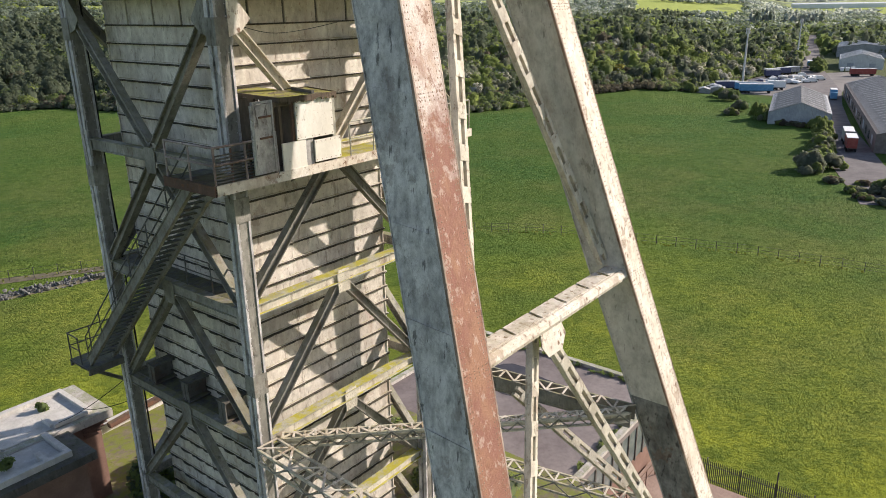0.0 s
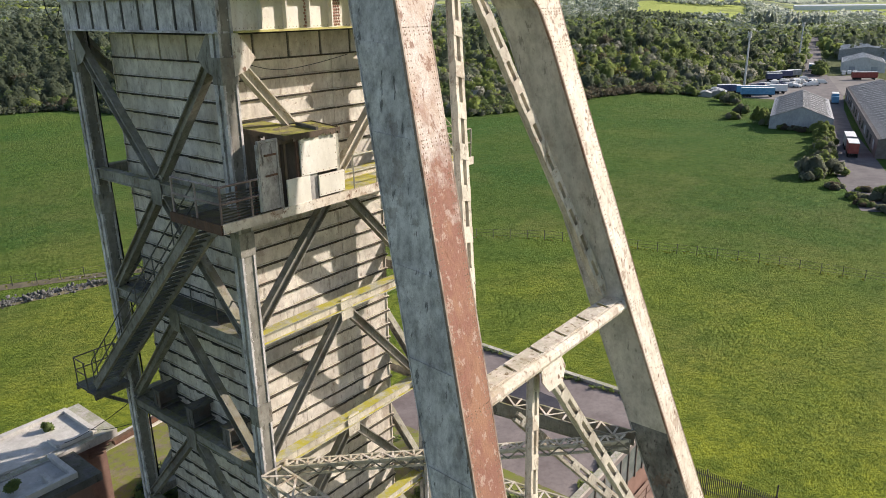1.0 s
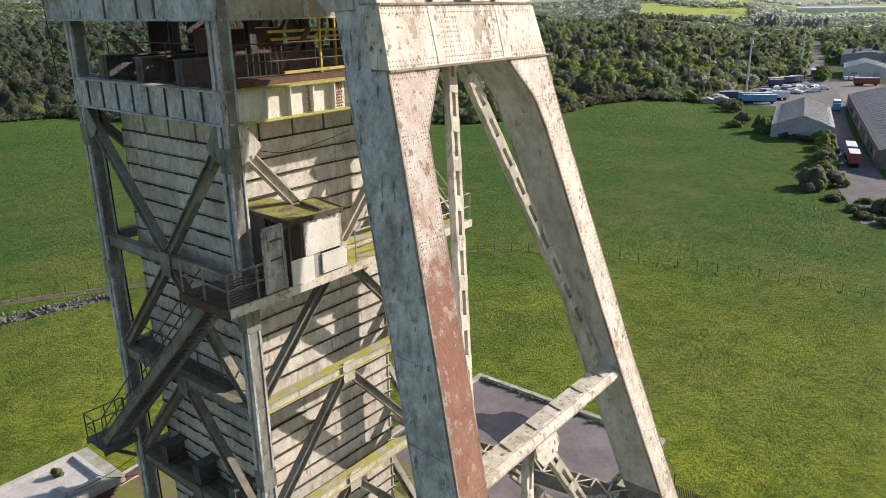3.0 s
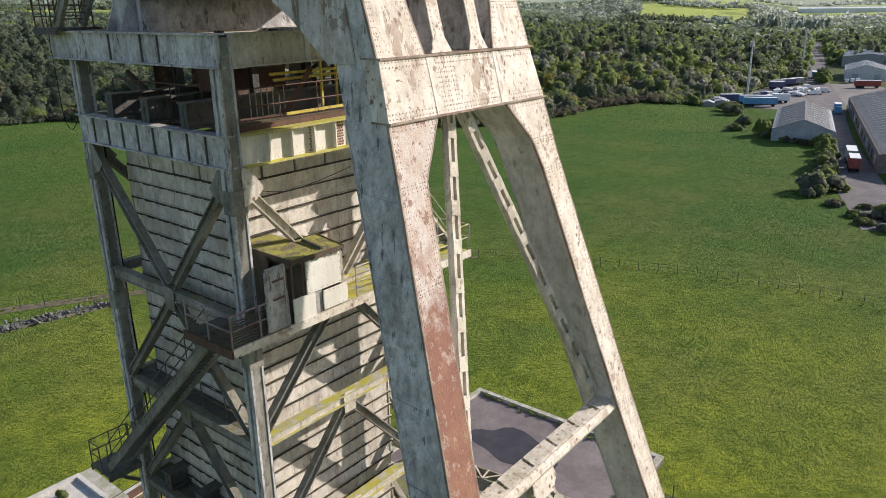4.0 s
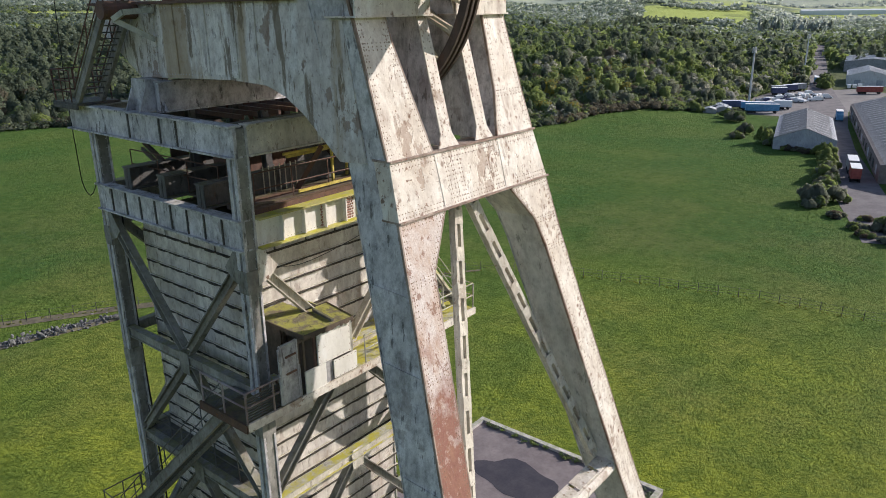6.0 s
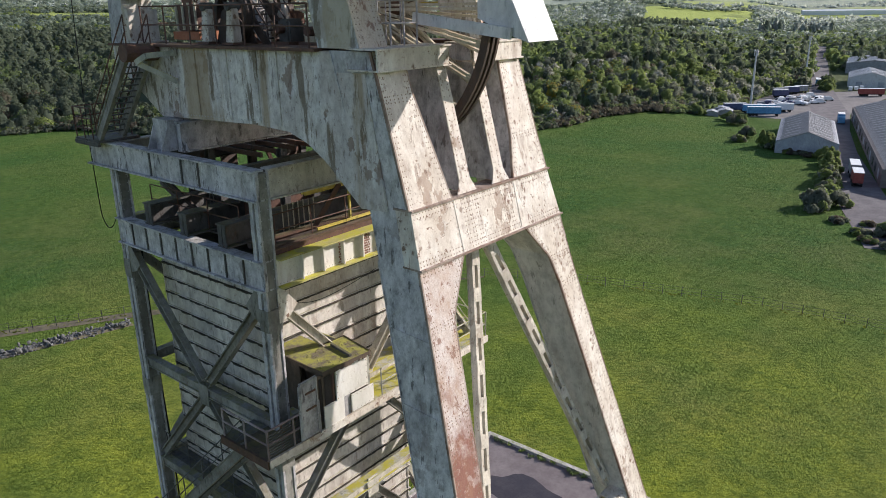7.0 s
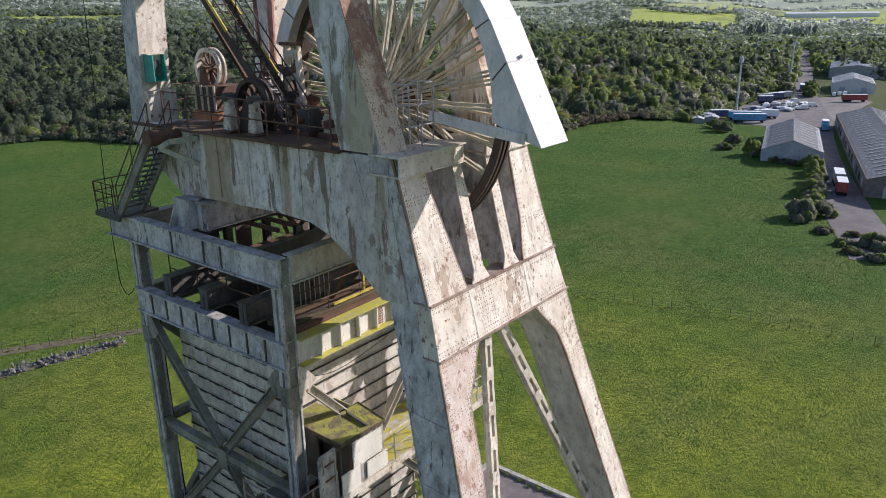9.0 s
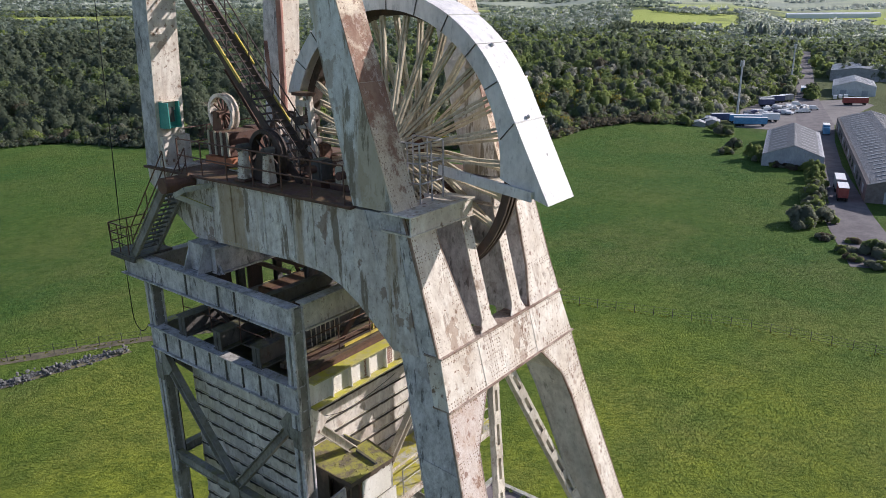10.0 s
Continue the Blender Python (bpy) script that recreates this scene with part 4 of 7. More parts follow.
gcol = gn.mix(gn.ramp(gn.noise(5.0, 5, 0.7, seed=3), 0.54, 0.68, 0, 0.35), gcol, (0.20, 0.265, 0.06))
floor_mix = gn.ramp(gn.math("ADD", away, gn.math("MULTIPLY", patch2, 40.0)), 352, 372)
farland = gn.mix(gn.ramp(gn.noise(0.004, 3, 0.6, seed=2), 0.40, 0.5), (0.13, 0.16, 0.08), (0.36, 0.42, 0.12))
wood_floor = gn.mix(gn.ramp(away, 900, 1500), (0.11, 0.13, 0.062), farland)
# beyond 2.3 km the ground pales: distance haze put into its colour
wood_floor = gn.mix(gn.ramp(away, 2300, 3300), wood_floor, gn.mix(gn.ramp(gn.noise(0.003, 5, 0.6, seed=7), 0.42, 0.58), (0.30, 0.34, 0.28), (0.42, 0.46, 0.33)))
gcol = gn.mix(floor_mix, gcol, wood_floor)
gn.bump(gn.math("ADD", gn.math("MULTIPLY", tuft, 1.4), gn.math("ADD", gn.math("MULTIPLY", clump, 0.8), ridges)), 1.0, 0.5)
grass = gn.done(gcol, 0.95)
gn.b.inputs["Specular IOR Level"].default_value = 0.05
bm = bmesh.new()
RS = [0, 30, 60, 100, 150, 200, 250, 280, 310, 350, 400, 450, 520, 600, 700, 850, 1000, 1200, 1400, 1700, 2100, 2600, 3200, 3700, 4200, 4700, 5200]
NA = 180
loops = []
for r in RS:
    spots = [(-12 + r * math.cos(2 * math.pi * i / NA), -16 + r * math.sin(2 * math.pi * i / NA)) for i in range(NA)] if r else [(-12, -16)]
    loops.append([bm.verts.new((x, y, hill(x, y))) for x, y in spots])
for j in range(len(RS) - 1):
    for i in range(NA):
        if j == 0:
            bm.faces.new((loops[0][0], loops[1][i], loops[1][(i + 1) % NA]))
        else:
            bm.faces.new((loops[j][i], loops[j + 1][i], loops[j + 1][(i + 1) % NA], loops[j][(i + 1) % NA]))
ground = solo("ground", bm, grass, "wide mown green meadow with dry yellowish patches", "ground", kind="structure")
for p in ground.data.polygons:
    p.use_smooth = True


def strip(pts, width, z=0.03):
    """A level ribbon along a line on the ground."""
    bm = bmesh.new()
    left, right = [], []
    for i, p in enumerate(pts):
        a = Vector(pts[max(0, i - 1)])
        b = Vector(pts[min(len(pts) - 1, i + 1)])
        d = (b - a).normalized()
        w = width[i] if isinstance(width, (list, tuple)) else width
        n = Vector((-d.y, d.x)) * w / 2
        left.append(bm.verts.new((p[0] + n.x, p[1] + n.y, hill(*p) + z)))
        right.append(bm.verts.new((p[0] - n.x, p[1] - n.y, hill(*p) + z)))
    for i in range(len(pts) - 1):
        bm.faces.new((left[i], right[i], right[i + 1], left[i + 1]))
    return bm


asphalt = plain("worn_asphalt", (0.115, 0.105, 0.112), (0.17, 0.158, 0.162), 0.25, 0.95, seed=2)
yard_mat = plain("concrete_yard", (0.14, 0.132, 0.13), (0.21, 0.195, 0.19), 0.12, 0.95, seed=6)
solo("road", strip([(150, 0), (190, 14), (253, 33), (300, 45), (345, 55), (400, 70), (470, 88), (560, 108), (705, 141), (900, 185)], [12, 12, 12, 13, 15, 14, 11, 10, 9, 8], 0.06), asphalt, "grey worn tarmac estate road", "road", kind="structure")
solo("forest_track", strip([(150, 360), (178, 400), (200, 418), (225, 431), (260, 440)], 6, 0.1), yard_mat, "pale gravel track through the wood", "track", kind="structure")
bm = bmesh.new()
plate(bm, [(318, 98, 0.02), (318, 62, 0.02), (338, 48, 0.02), (430, 45, 0.02), (450, 60, 0.02), (410, 95, 0.02), (360, 104, 0.02)], (0, 0, 0.02))
solo("yard", bm, yard_mat, "pale concrete lorry yard beside the sheds", "yard", kind="structure")

# ---- woodland ----
def leaf_mat(name, a, b, c):
    n = Nodes(name)
    col = n.mix(n.ramp(n.noise(0.22, 2, 0.5), 0.35, 0.65), a, b)
    col = n.mix(n.ramp(n.noise(0.03, 3, 0.6), 0.4, 0.62), col, c)
    col = n.mix(n.math("MULTIPLY", n.island(), 0.25), col, tuple(v * 0.6 for v in a))
    m = n.done(col, 0.9)
    thin = n.t.nodes.new("ShaderNodeBsdfTranslucent")
    through_leaf = n.t.nodes.new("ShaderNodeVectorMath")
    through_leaf.operation = "MULTIPLY"
    n.link(col, through_leaf.inputs[0])
    through_leaf.inputs[1].default_value = (1.4, 1.4, 1.25)
    n.link(through_leaf.outputs[0], thin.inputs["Color"])
    both = n.t.nodes.new("ShaderNodeMixShader")
    both.inputs[0].default_value = 0.5
    n.link(n.b.outputs[0], both.inputs[1])
    n.link(thin.outputs[0], both.inputs[2])
    n.link(both.outputs[0], n.t.nodes["Material Output"].inputs["Surface"])
    return m


FOLIAGE = [
    leaf_mat("leaf_mid", (0.150, 0.206, 0.074), (0.178, 0.230, 0.090), (0.158, 0.205, 0.094)),
    leaf_mat("leaf_fresh", (0.195, 0.250, 0.072), (0.230, 0.282, 0.092), (0.195, 0.245, 0.088)),
    leaf_mat("leaf_dark", (0.104, 0.134, 0.088), (0.128, 0.154, 0.102), (0.116, 0.146, 0.098)),
    leaf_mat("leaf_grey", (0.190, 0.208, 0.146), (0.232, 0.242, 0.184), (0.185, 0.204, 0.150)),
    leaf_mat("blossom", (0.400, 0.395, 0.350), (0.470, 0.465, 0.420), (0.360, 0.360, 0.310)),
    leaf_mat("gorse", (0.340, 0.270, 0.035), (0.270, 0.225, 0.055), (0.215, 0.200, 0.055)),
    leaf_mat("bramble", (0.140, 0.114, 0.088), (0.170, 0.145, 0.106), (0.132, 0.124, 0.086)),
    # last two are bluer and paler for distance: haze painted into the leaf colour
    leaf_mat("leaf_blue_haze", (0.200, 0.245, 0.185), (0.245, 0.285, 0.220), (0.190, 0.240, 0.200)),
    leaf_mat("leaf_far_haze", (0.420, 0.460, 0.425), (0.510, 0.540, 0.495), (0.390, 0.440, 0.435)),
]


def cube_sphere():
    """Corners of 48 triangles on a unit sphere."""
    out = []
    for axis in range(3):
        for sign in (-1, 1):
            for i, j in itertools.product((-1, 0), (-1, 0)):
                ring4 = [(i, j), (i + 1, j), (i + 1, j + 1), (i, j + 1)]
                if sign < 0:
                    ring4 = ring4[::-1]
                face4 = []
                for a, b in ring4:
                    v = [0.0, 0.0, 0.0]
                    v[axis], v[(axis + 1) % 3], v[(axis + 2) % 3] = sign, a, b
                    v = np.array(v)
                    face4.append(v / np.linalg.norm(v))
                out.append(face4)
    out = np.array(out)
    return np.concatenate([out[:, [0, 1, 2]], out[:, [0, 2, 3]]])


CORE = cube_sphere()
SMALL_CORE = np.array([[(i, 0, 0), (0, j, 0), (0, 0, k)] if i * j * k > 0 else [(0, j, 0), (i, 0, 0), (0, 0, k)] for i in (-1, 1) for j in (-1, 1) for k in (-1, 1)], dtype=float)


def leaf_cloud(rng, centre, rx, rz, count, size, taper=0.0, core=0.72, per_lump=26):
    """Leaf sprays on the lumps of a crown: corners of the triangles and the way each spray faces."""
    k = max(5, count // per_lump)
    lump = rng.normal(size=(k, 3))
    lump /= np.linalg.norm(lump, axis=1)[:, None]
    lump[:, 2] = np.where(lump[:, 2] < -0.25, -lump[:, 2], lump[:, 2])
    lump *= rng.uniform(0.40, 0.66, (k, 1))
    pick = rng.integers(0, k, count)
    face = rng.normal(size=(count, 3))
    face /= np.linalg.norm(face, axis=1)[:, None]
    face += lump[pick] * 1.3
    face /= np.linalg.norm(face, axis=1)[:, None] + 1e-9
    c = lump[pick] + face * (rng.uniform(0.26, 0.42, (k, 1))[pick] + np.abs(rng.normal(size=(count, 1))) * 0.11 - 0.05)
    p = c * np.array([rx, rx, rz])
    if taper:
        p[:, :2] *= (1 - taper * np.clip(c[:, 2:3], -0.5, 1))
    p = p + np.asarray(centre)
    out = face + rng.normal(size=(count, 3)) * 0.5
    out /= np.linalg.norm(out, axis=1)[:, None] + 1e-9
    u = np.cross(out, rng.normal(size=(count, 3)))
    u /= np.linalg.norm(u, axis=1)[:, None] + 1e-9
    v = np.cross(out, u)
    s = (size * rng.uniform(0.6, 1.3, count))[:, None]
    spray = np.stack([p - u * s * 1.3 - v * s * 0.9, p + u * s * 1.25 - v * s * 0.8, p + v * s * 1.5], 1)
    soft = face * 0.30 + c * 0.55 + np.array([0, 0, 0.55]) + rng.normal(size=(count, 3)) * 0.12
    soft /= np.linalg.norm(soft, axis=1)[:, None] + 1e-9
    soft = np.repeat(soft[:, None, :], 3, axis=1)
    # a leafy heart behind the outer sprays
    ball = CORE if count > 60 else SMALL_CORE
    heart = ball * core * rng.uniform(0.92, 1.04, (1, 1, 1)) * (1 + 0.16 * np.sin(ball[:, :, [1, 2, 0]] * 4.0 + rng.uniform(0, 6, 3)))
    if taper:
        heart = heart * np.concatenate([np.repeat(1 - taper * np.clip(heart[:, :, 2:3], -0.5, 1), 2, axis=2), np.ones_like(heart[:, :, :1])], axis=2)
    glow = ball * 0.7 + np.array([0, 0, 0.5])
    glow = glow / np.linalg.norm(glow, axis=2)[:, :, None]
    spray = np.concatenate([spray, heart * np.array([rx, rx, rz]) + np.asarray(centre)])
    return spray, np.concatenate([soft, glow])


def cloud_mesh(name, bits, which, faces=None):
    me = bpy.data.meshes.new(name)
    n, c = bits.shape[:2]
    me.vertices.add(n * c)
    me.vertices.foreach_set("co", bits.reshape(-1).astype(np.float32))
    me.loops.add(n * c)
    me.loops.foreach_set("vertex_index", np.arange(n * c, dtype=np.int32))
    me.polygons.add(n)
    me.polygons.foreach_set("loop_start", np.arange(0, n * c, c, dtype=np.int32))
    for m in FOLIAGE:
        me.materials.append(m)
    me.polygons.foreach_set("material_index", which.astype(np.int32))
    me.update(calc_edges=True)
    if faces is not None:
        at = me.attributes.new("custom_normal", "FLOAT_VECTOR", "POINT")
        at.data.foreach_set("vector", faces.reshape(-1).astype(np.float32))
    return me


def wood_edge(h):
    """How far off the woods begin in each direction."""
    return float(np.interp(h, [2, 8, 13, 15, 17.5, 19, 21, 24, 27, 29, 36, 50, 62, 66, 70, 80], [420, 420, 430, 405, 385, 345, 334, 330, 318, 300, 276, 282, 312, 332, 334, 345]))


ROAD = [(150, 0), (190, 14), (253, 33), (300, 45), (345, 55), (400, 70), (470, 88), (560, 108), (705, 141), (900, 185)]


def off_road(x, y):
    best = 1e9
    for (ax, ay), (bx, by) in zip(ROAD, ROAD[1:]):
        k = min(1.0, max(0.0, ((x - ax) * (bx - ax) + (y - ay) * (by - ay)) / ((bx - ax) ** 2 + (by - ay) ** 2)))
        best = min(best, math.hypot(x - ax - k * (bx - ax), y - ay - k * (by - ay)))
    return best


def open_ground(h, d, x, y):
    """Clearings, the estate and pastures, where no trees grow."""
    if d < 1000 and h < 20 and off_road(x, y) < (11 if d < 420 else 7.5):
        return True
    if h < 12.4 and d < 585:
        return True
    if 300 < x < 440 and 44 < y < 97:
        return True
    if 16.9 < h < 24.4 and 1330 < d < 2050 and noise.noise(Vector((x * 0.004, y * 0.004, 9.0))) < 0.34:
        return True
    if 26.5 < h < 34 and 930 < d < 1120 and noise.noise(Vector((x * 0.012, y * 0.012, 5.0))) < 0.2:
        return True
    if 61.5 < h < 66 and abs(d - 470 - (66 - h) * 9) < 7:
        return True
    if 60 < h < 67.5 and 1420 < d < 1620:
        return True
    if d > 2150 and h < 22 and noise.noise(Vector((x * 0.0022, y * 0.0035, 2.0))) < 0.12:
        return True
    if d > 1900 and noise.noise(Vector((x * 0.002, y * 0.003, 6.0))) < -0.12:
        return True
    return False


rng = np.random.default_rng(11)
all_q, all_f, all_m = [], [], []


def grow(x, y, rx, rz, count, size, kind, taper=0.0, lift=0.52, per_lump=26):
    q, f = leaf_cloud(rng, (x, y, hill(x, y) + rz * lift), rx, rz, count, size, taper, 0.62, per_lump)
    m = np.full(len(q), kind)
    if kind == 4:
        m = np.where(rng.random(len(q)) < 0.42, 3, 4)
    if kind == 5:
        m = np.where(rng.random(len(q)) < 0.5, 0, 5)
    all_q.append(q)
    all_f.append(f)
    all_m.append(m)


for r_lo, r_hi, gap, count, size in ((262, 430, 4.6, 170, 0.30), (430, 620, 5.4, 90, 0.43), (620, 1000, 7.2, 34, 0.80), (1000, 1900, 12.5, 14, 1.5), (1900, 4700, 34, 8, 3.8)):
    area = math.radians(76) / 2 * (r_hi ** 2 - r_lo ** 2)
    for _ in range(int(area / gap ** 2)):
        h = rng.uniform(1, 77)
        d = math.sqrt(rng.uniform(r_lo ** 2, r_hi ** 2))
        edge = wood_edge(h)
        if d < edge + rng.uniform(0, 8):
            continue
        x, y = -12 + d * math.cos(math.radians(h)), -16 + d * math.sin(math.radians(h))
        if open_ground(h, d, x, y):
            continue
        k = rng.random()
        deep = d - edge
        blob = noise.noise(Vector((x * 0.016, y * 0.016, 3.0)))
        taper = 0.0
        if d > 1900:
            rx, rz = rng.uniform(11, 24), rng.uniform(4, 7)
        elif d > 1000:
            rx, rz = rng.uniform(6, 10), rng.uniform(3.5, 5.5)
        elif h > 52:
            rx = rng.uniform(2.8, 5.0) if deep < 50 else rng.uniform(4.6, 7.6)
            rz = rx * rng.uniform(0.8, 1.05)
        else:
            rx = (rng.uniform(1.9, 3.4) if k < 0.7 else rng.uniform(3.4, 5.0)) if deep < 150 else rng.uniform(3.2, 6.0)
            rz = rx * rng.uniform(0.85, 1.25)
        # far crowns take the hazed leaf colours, more of them with distance
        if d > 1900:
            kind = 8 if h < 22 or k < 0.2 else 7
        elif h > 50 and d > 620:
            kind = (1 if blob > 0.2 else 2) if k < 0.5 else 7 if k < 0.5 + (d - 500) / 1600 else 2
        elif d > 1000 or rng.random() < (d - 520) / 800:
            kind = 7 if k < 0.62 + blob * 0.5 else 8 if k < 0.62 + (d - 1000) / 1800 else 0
        elif h > 52:
            kind = (3 if k < 0.12 else 1 if k < 0.18 else 6 if k < 0.28 else 2 if k < 0.82 else 0) if deep < 70 else (1 if k < 0.06 + blob * 0.8 else 2 if k > 0.60 + blob * 0.7 else 0)
        elif deep < 170:
            kind = 3 if k < 0.14 else 6 if k < 0.22 else 0 if k < 0.54 else 2 if k < 0.72 else 1 if k < 0.9 else 4 if k < 0.95 else 3
            if 24 < h < 33 and 20 < deep < 140 and k > 0.92:
                kind = 5
        else:
            kind = 0 if k < 0.48 else 2 if k < 0.66 + blob * 0.4 else 1 if k < 0.88 else 3
        if 20.5 < h < 26 and 1150 + (26 - h) * 12 < d < 1330:
            kind, rx, rz, taper = 2, 6.5, 10.0, 0.5
        elif kind == 2 and d < 1000:
            rz *= 1.45
            taper = 0.4
        if h < 50 and d < 700 and rng.random() < 0.12 + 1.1 * max(0.0, noise.noise(Vector((x * 0.035, y * 0.035, 7.0)))):
            continue
        n = count
        if h > 52 and rx > 4.3 and d < 1000:
            if rng.random() < 0.5:
                continue
            n = int(count * 2.6)
        if deep < 14 and d < 1000:
            rx, rz = rx * 0.8, rz * 0.8
        grow(x, y, rx, rz, n, size * (rx / 3.0 * (count / n) ** 0.5 if d < 1000 else 1), kind, taper, 0.52, 48 if h > 50 else 30)
# scrub under and before the trees
for _ in range(6500):
    h = rng.uniform(14, 76)
    d = wood_edge(h) + rng.uniform(-3, 1) + rng.exponential(26)
    x, y = -12 + d * math.cos(math.radians(h)), -16 + d * math.sin(math.radians(h))
    if open_ground(h, d, x, y):
        continue
    k = rng.random()
    brown = 22.0 < h < 30.5 and d < wood_edge(h) + 26
    kind = 6 if (brown and k < 0.75) or k < 0.06 else 2 if h > 52 and k < 0.7 else 0 if k < 0.45 else 2 if k < 0.65 else 1 if k < 0.85 else 3
    rx = rng.uniform(1.2, 2.9)
    grow(x, y, rx, rx * rng.uniform(0.6, 0.85), 46, 0.30, kind, 0, 0.45)
# tall poplars beyond the wood
for i in range(42):
    h, d = 12.0 + i * 0.107 + rng.uniform(-0.03, 0.03), 1290 + rng.uniform(-25, 25)
    if 14.3 < h < 14.9:
        continue
    x, y = -12 + d * math.cos(math.radians(h)), -16 + d * math.sin(math.radians(h))
    # poplars take the hazed leaf colours too
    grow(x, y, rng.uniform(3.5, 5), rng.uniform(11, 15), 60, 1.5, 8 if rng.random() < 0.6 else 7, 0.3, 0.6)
wood = new("woodland", cloud_mesh("woodland", np.concatenate(all_q), np.concatenate(all_m), np.concatenate(all_f)))
tagged(wood, "dense mixed spring woodland with hawthorn blossom and gorse", "woodland", kind="stuff")


bark = plain("grey_brown_bark", (0.09, 0.075, 0.06), (0.15, 0.13, 0.105), 3.0, 0.95)


def shrub(x, y, r, h, kinds, label, seed, name="bush"):
    """A single bush with stems and a ragged crown down to the ground."""
    rg = np.random.default_rng(seed)
    z = hill(x, y)
    ob = thing(name, (x, y, z), label, name)
    bm = bmesh.new()
    for k in range(5):
        a = rg.uniform(0, 6.28)
        tip = Vector((x + math.cos(a) * r * 0.5, y + math.sin(a) * r * 0.5, z + h * rg.uniform(0.5, 0.7)))
        tube(bm, (x + math.cos(a) * 0.2, y + math.sin(a) * 0.2, z - 0.1), tip, 0.14, 6, 0.04)
    part("trunk", bm, bark, ob)
    q, f, m = [], [], []
    for i in range(9):
        kind = kinds[i % len(kinds)]
        kind = 3 if kind == 2 else 1 if kind == 0 and i % 2 else kind
        a, o = rg.uniform(0, 6.28), r * rg.uniform(0.15, 1.0)
        tall = 1 - 0.45 * o / r
        c = (x + math.cos(a) * o, y + math.sin(a) * o, z + h * tall * rg.uniform(0.3, 0.5))
        cq, cf = leaf_cloud(rg, c, r * rg.uniform(0.42, 0.62), h * tall * rg.uniform(0.42, 0.58), 560, 0.25, rg.uniform(0, 0.35), 0.5, 30)
        q.append(cq)
        f.append(cf)
        m.append(np.full(len(cq), kind))
    q = np.concatenate(q) - np.array(BASE[ob.name])
    crown = new("crown", cloud_mesh("crown", q, np.concatenate(m), np.concatenate(f)))
    crown.parent = ob
    return ob


for i, (x, y, r, h, kinds) in enumerate((
        (176, 21, 3.8, 5.8, (3, 1, 3)), (180, 18, 2.8, 4.6, (3, 0)), (171, 19.5, 2.6, 3.2, (3, 1)), (187, 21, 2.6, 4.2, (3, 1)), (200, 24, 3.2, 5.8, (1, 3, 0)), (193, 22.5, 2.4, 3.6, (3, 0)), (208, 25.5, 2.4, 4.4, (1, 3)), (216, 27, 2.4, 4.6, (1, 0)),
        (165, 14, 1.8, 1.6, (3, 6)), (158, 8.5, 1.7, 1.5, (3, 0)), (150, 1, 2.2, 2.0, (3, 1)),
        (226, 29, 2.4, 5.4, (1, 0)), (231, 31, 2.0, 4.4, (1, 1)), (239, 32.5, 2.6, 5.0, (1, 0, 1)), (160, 3, 3.4, 3.6, (0, 2)), (153, 6, 1.8, 1.4, (0, 6)), (166, 8, 1.5, 1.1, (6, 0)),
        (249, 54, 3.0, 7.4, (1, 0, 0)), (245, 50, 2.6, 4.4, (0, 3)), (254, 65, 2.2, 3.4, (2, 0)), (266, 66, 2.8, 4.8, (0, 2, 0)), (259, 67, 1.6, 2.0, (6, 0)),
        (293, 79, 3.6, 6.0, (0, 2)), (300, 84, 3.0, 4.6, (0, 1)), (306, 99, 3.0, 4.4, (1, 0)), (241, 44.5, 1.7, 2.0, (6, 0)), (240.5, 41, 1.8, 1.9, (6, 2)), (239, 38, 1.6, 1.7, (6, 0)),
        (308, 103, 3.0, 5.0, (1, 0)), (313, 101, 3.2, 6.0, (1, 0)), (402, 102, 4.2, 10.0, (0, 2)), (386, 103, 3.6, 8.0, (1, 0)), (372, 105, 3.6, 7.5, (0, 1)), (420, 101, 4.0, 9.0, (0, 3)),
        (436, 77, 3.4, 6.0, (0, 1)), (446, 79, 3.6, 7.0, (0, 0)), (458, 82, 3.6, 7.5, (0, 1)), (472, 85, 3.8, 8.0, (0, 2)))):
    shrub(x, y, r, h, kinds, "ragged green bush at the edge of the meadow", 100 + i)

# ---- industrial estate beyond the meadow ----
sheet_grey = weathered("grey_roof_sheets", (0.19, 0.20, 0.215), (0.26, 0.27, 0.285), (0.12, 0.12, 0.125), (0.2, 0.16, 0.13), MOSS, 0.4, 0.15, 0.0, 0.85, seed=50.0)
wall_grey = weathered("grey_wall_sheets", (0.32, 0.34, 0.38), (0.42, 0.44, 0.47), (0.2, 0.2, 0.21), (0.2, 0.15, 0.12), MOSS, 0.4, 0.15, 0.0, 0.85, seed=53.0)
pale_sheet = weathered("pale_roof_sheets", (0.5, 0.51, 0.52), (0.6, 0.61, 0.62), (0.35, 0.35, 0.35), RUST, MOSS, 0.3, 0.1, 0.0, 0.7, seed=56.0)
brick_wall = plain("dull_grey_brick", (0.145, 0.125, 0.12), (0.2, 0.175, 0.165), 1.0, 0.9, seed=9)
glass_roof = plain("skylight_sheet", (0.27, 0.285, 0.3), (0.34, 0.355, 0.365), 1.0, 0.5)
pane_dark = plain("dark_glazing", (0.03, 0.035, 0.04), (0.06, 0.065, 0.07), 2.0, 0.2)
WHITE = plain("white_bodywork", (0.72, 0.72, 0.72), (0.8, 0.8, 0.79), 2.0, 0.35)
BLUE = plain("blue_bodywork", (0.08, 0.24, 0.42), (0.13, 0.32, 0.52), 1.0, 0.45)
NAVY = plain("navy_bodywork", (0.05, 0.06, 0.13), (0.09, 0.1, 0.18), 1.0, 0.5)
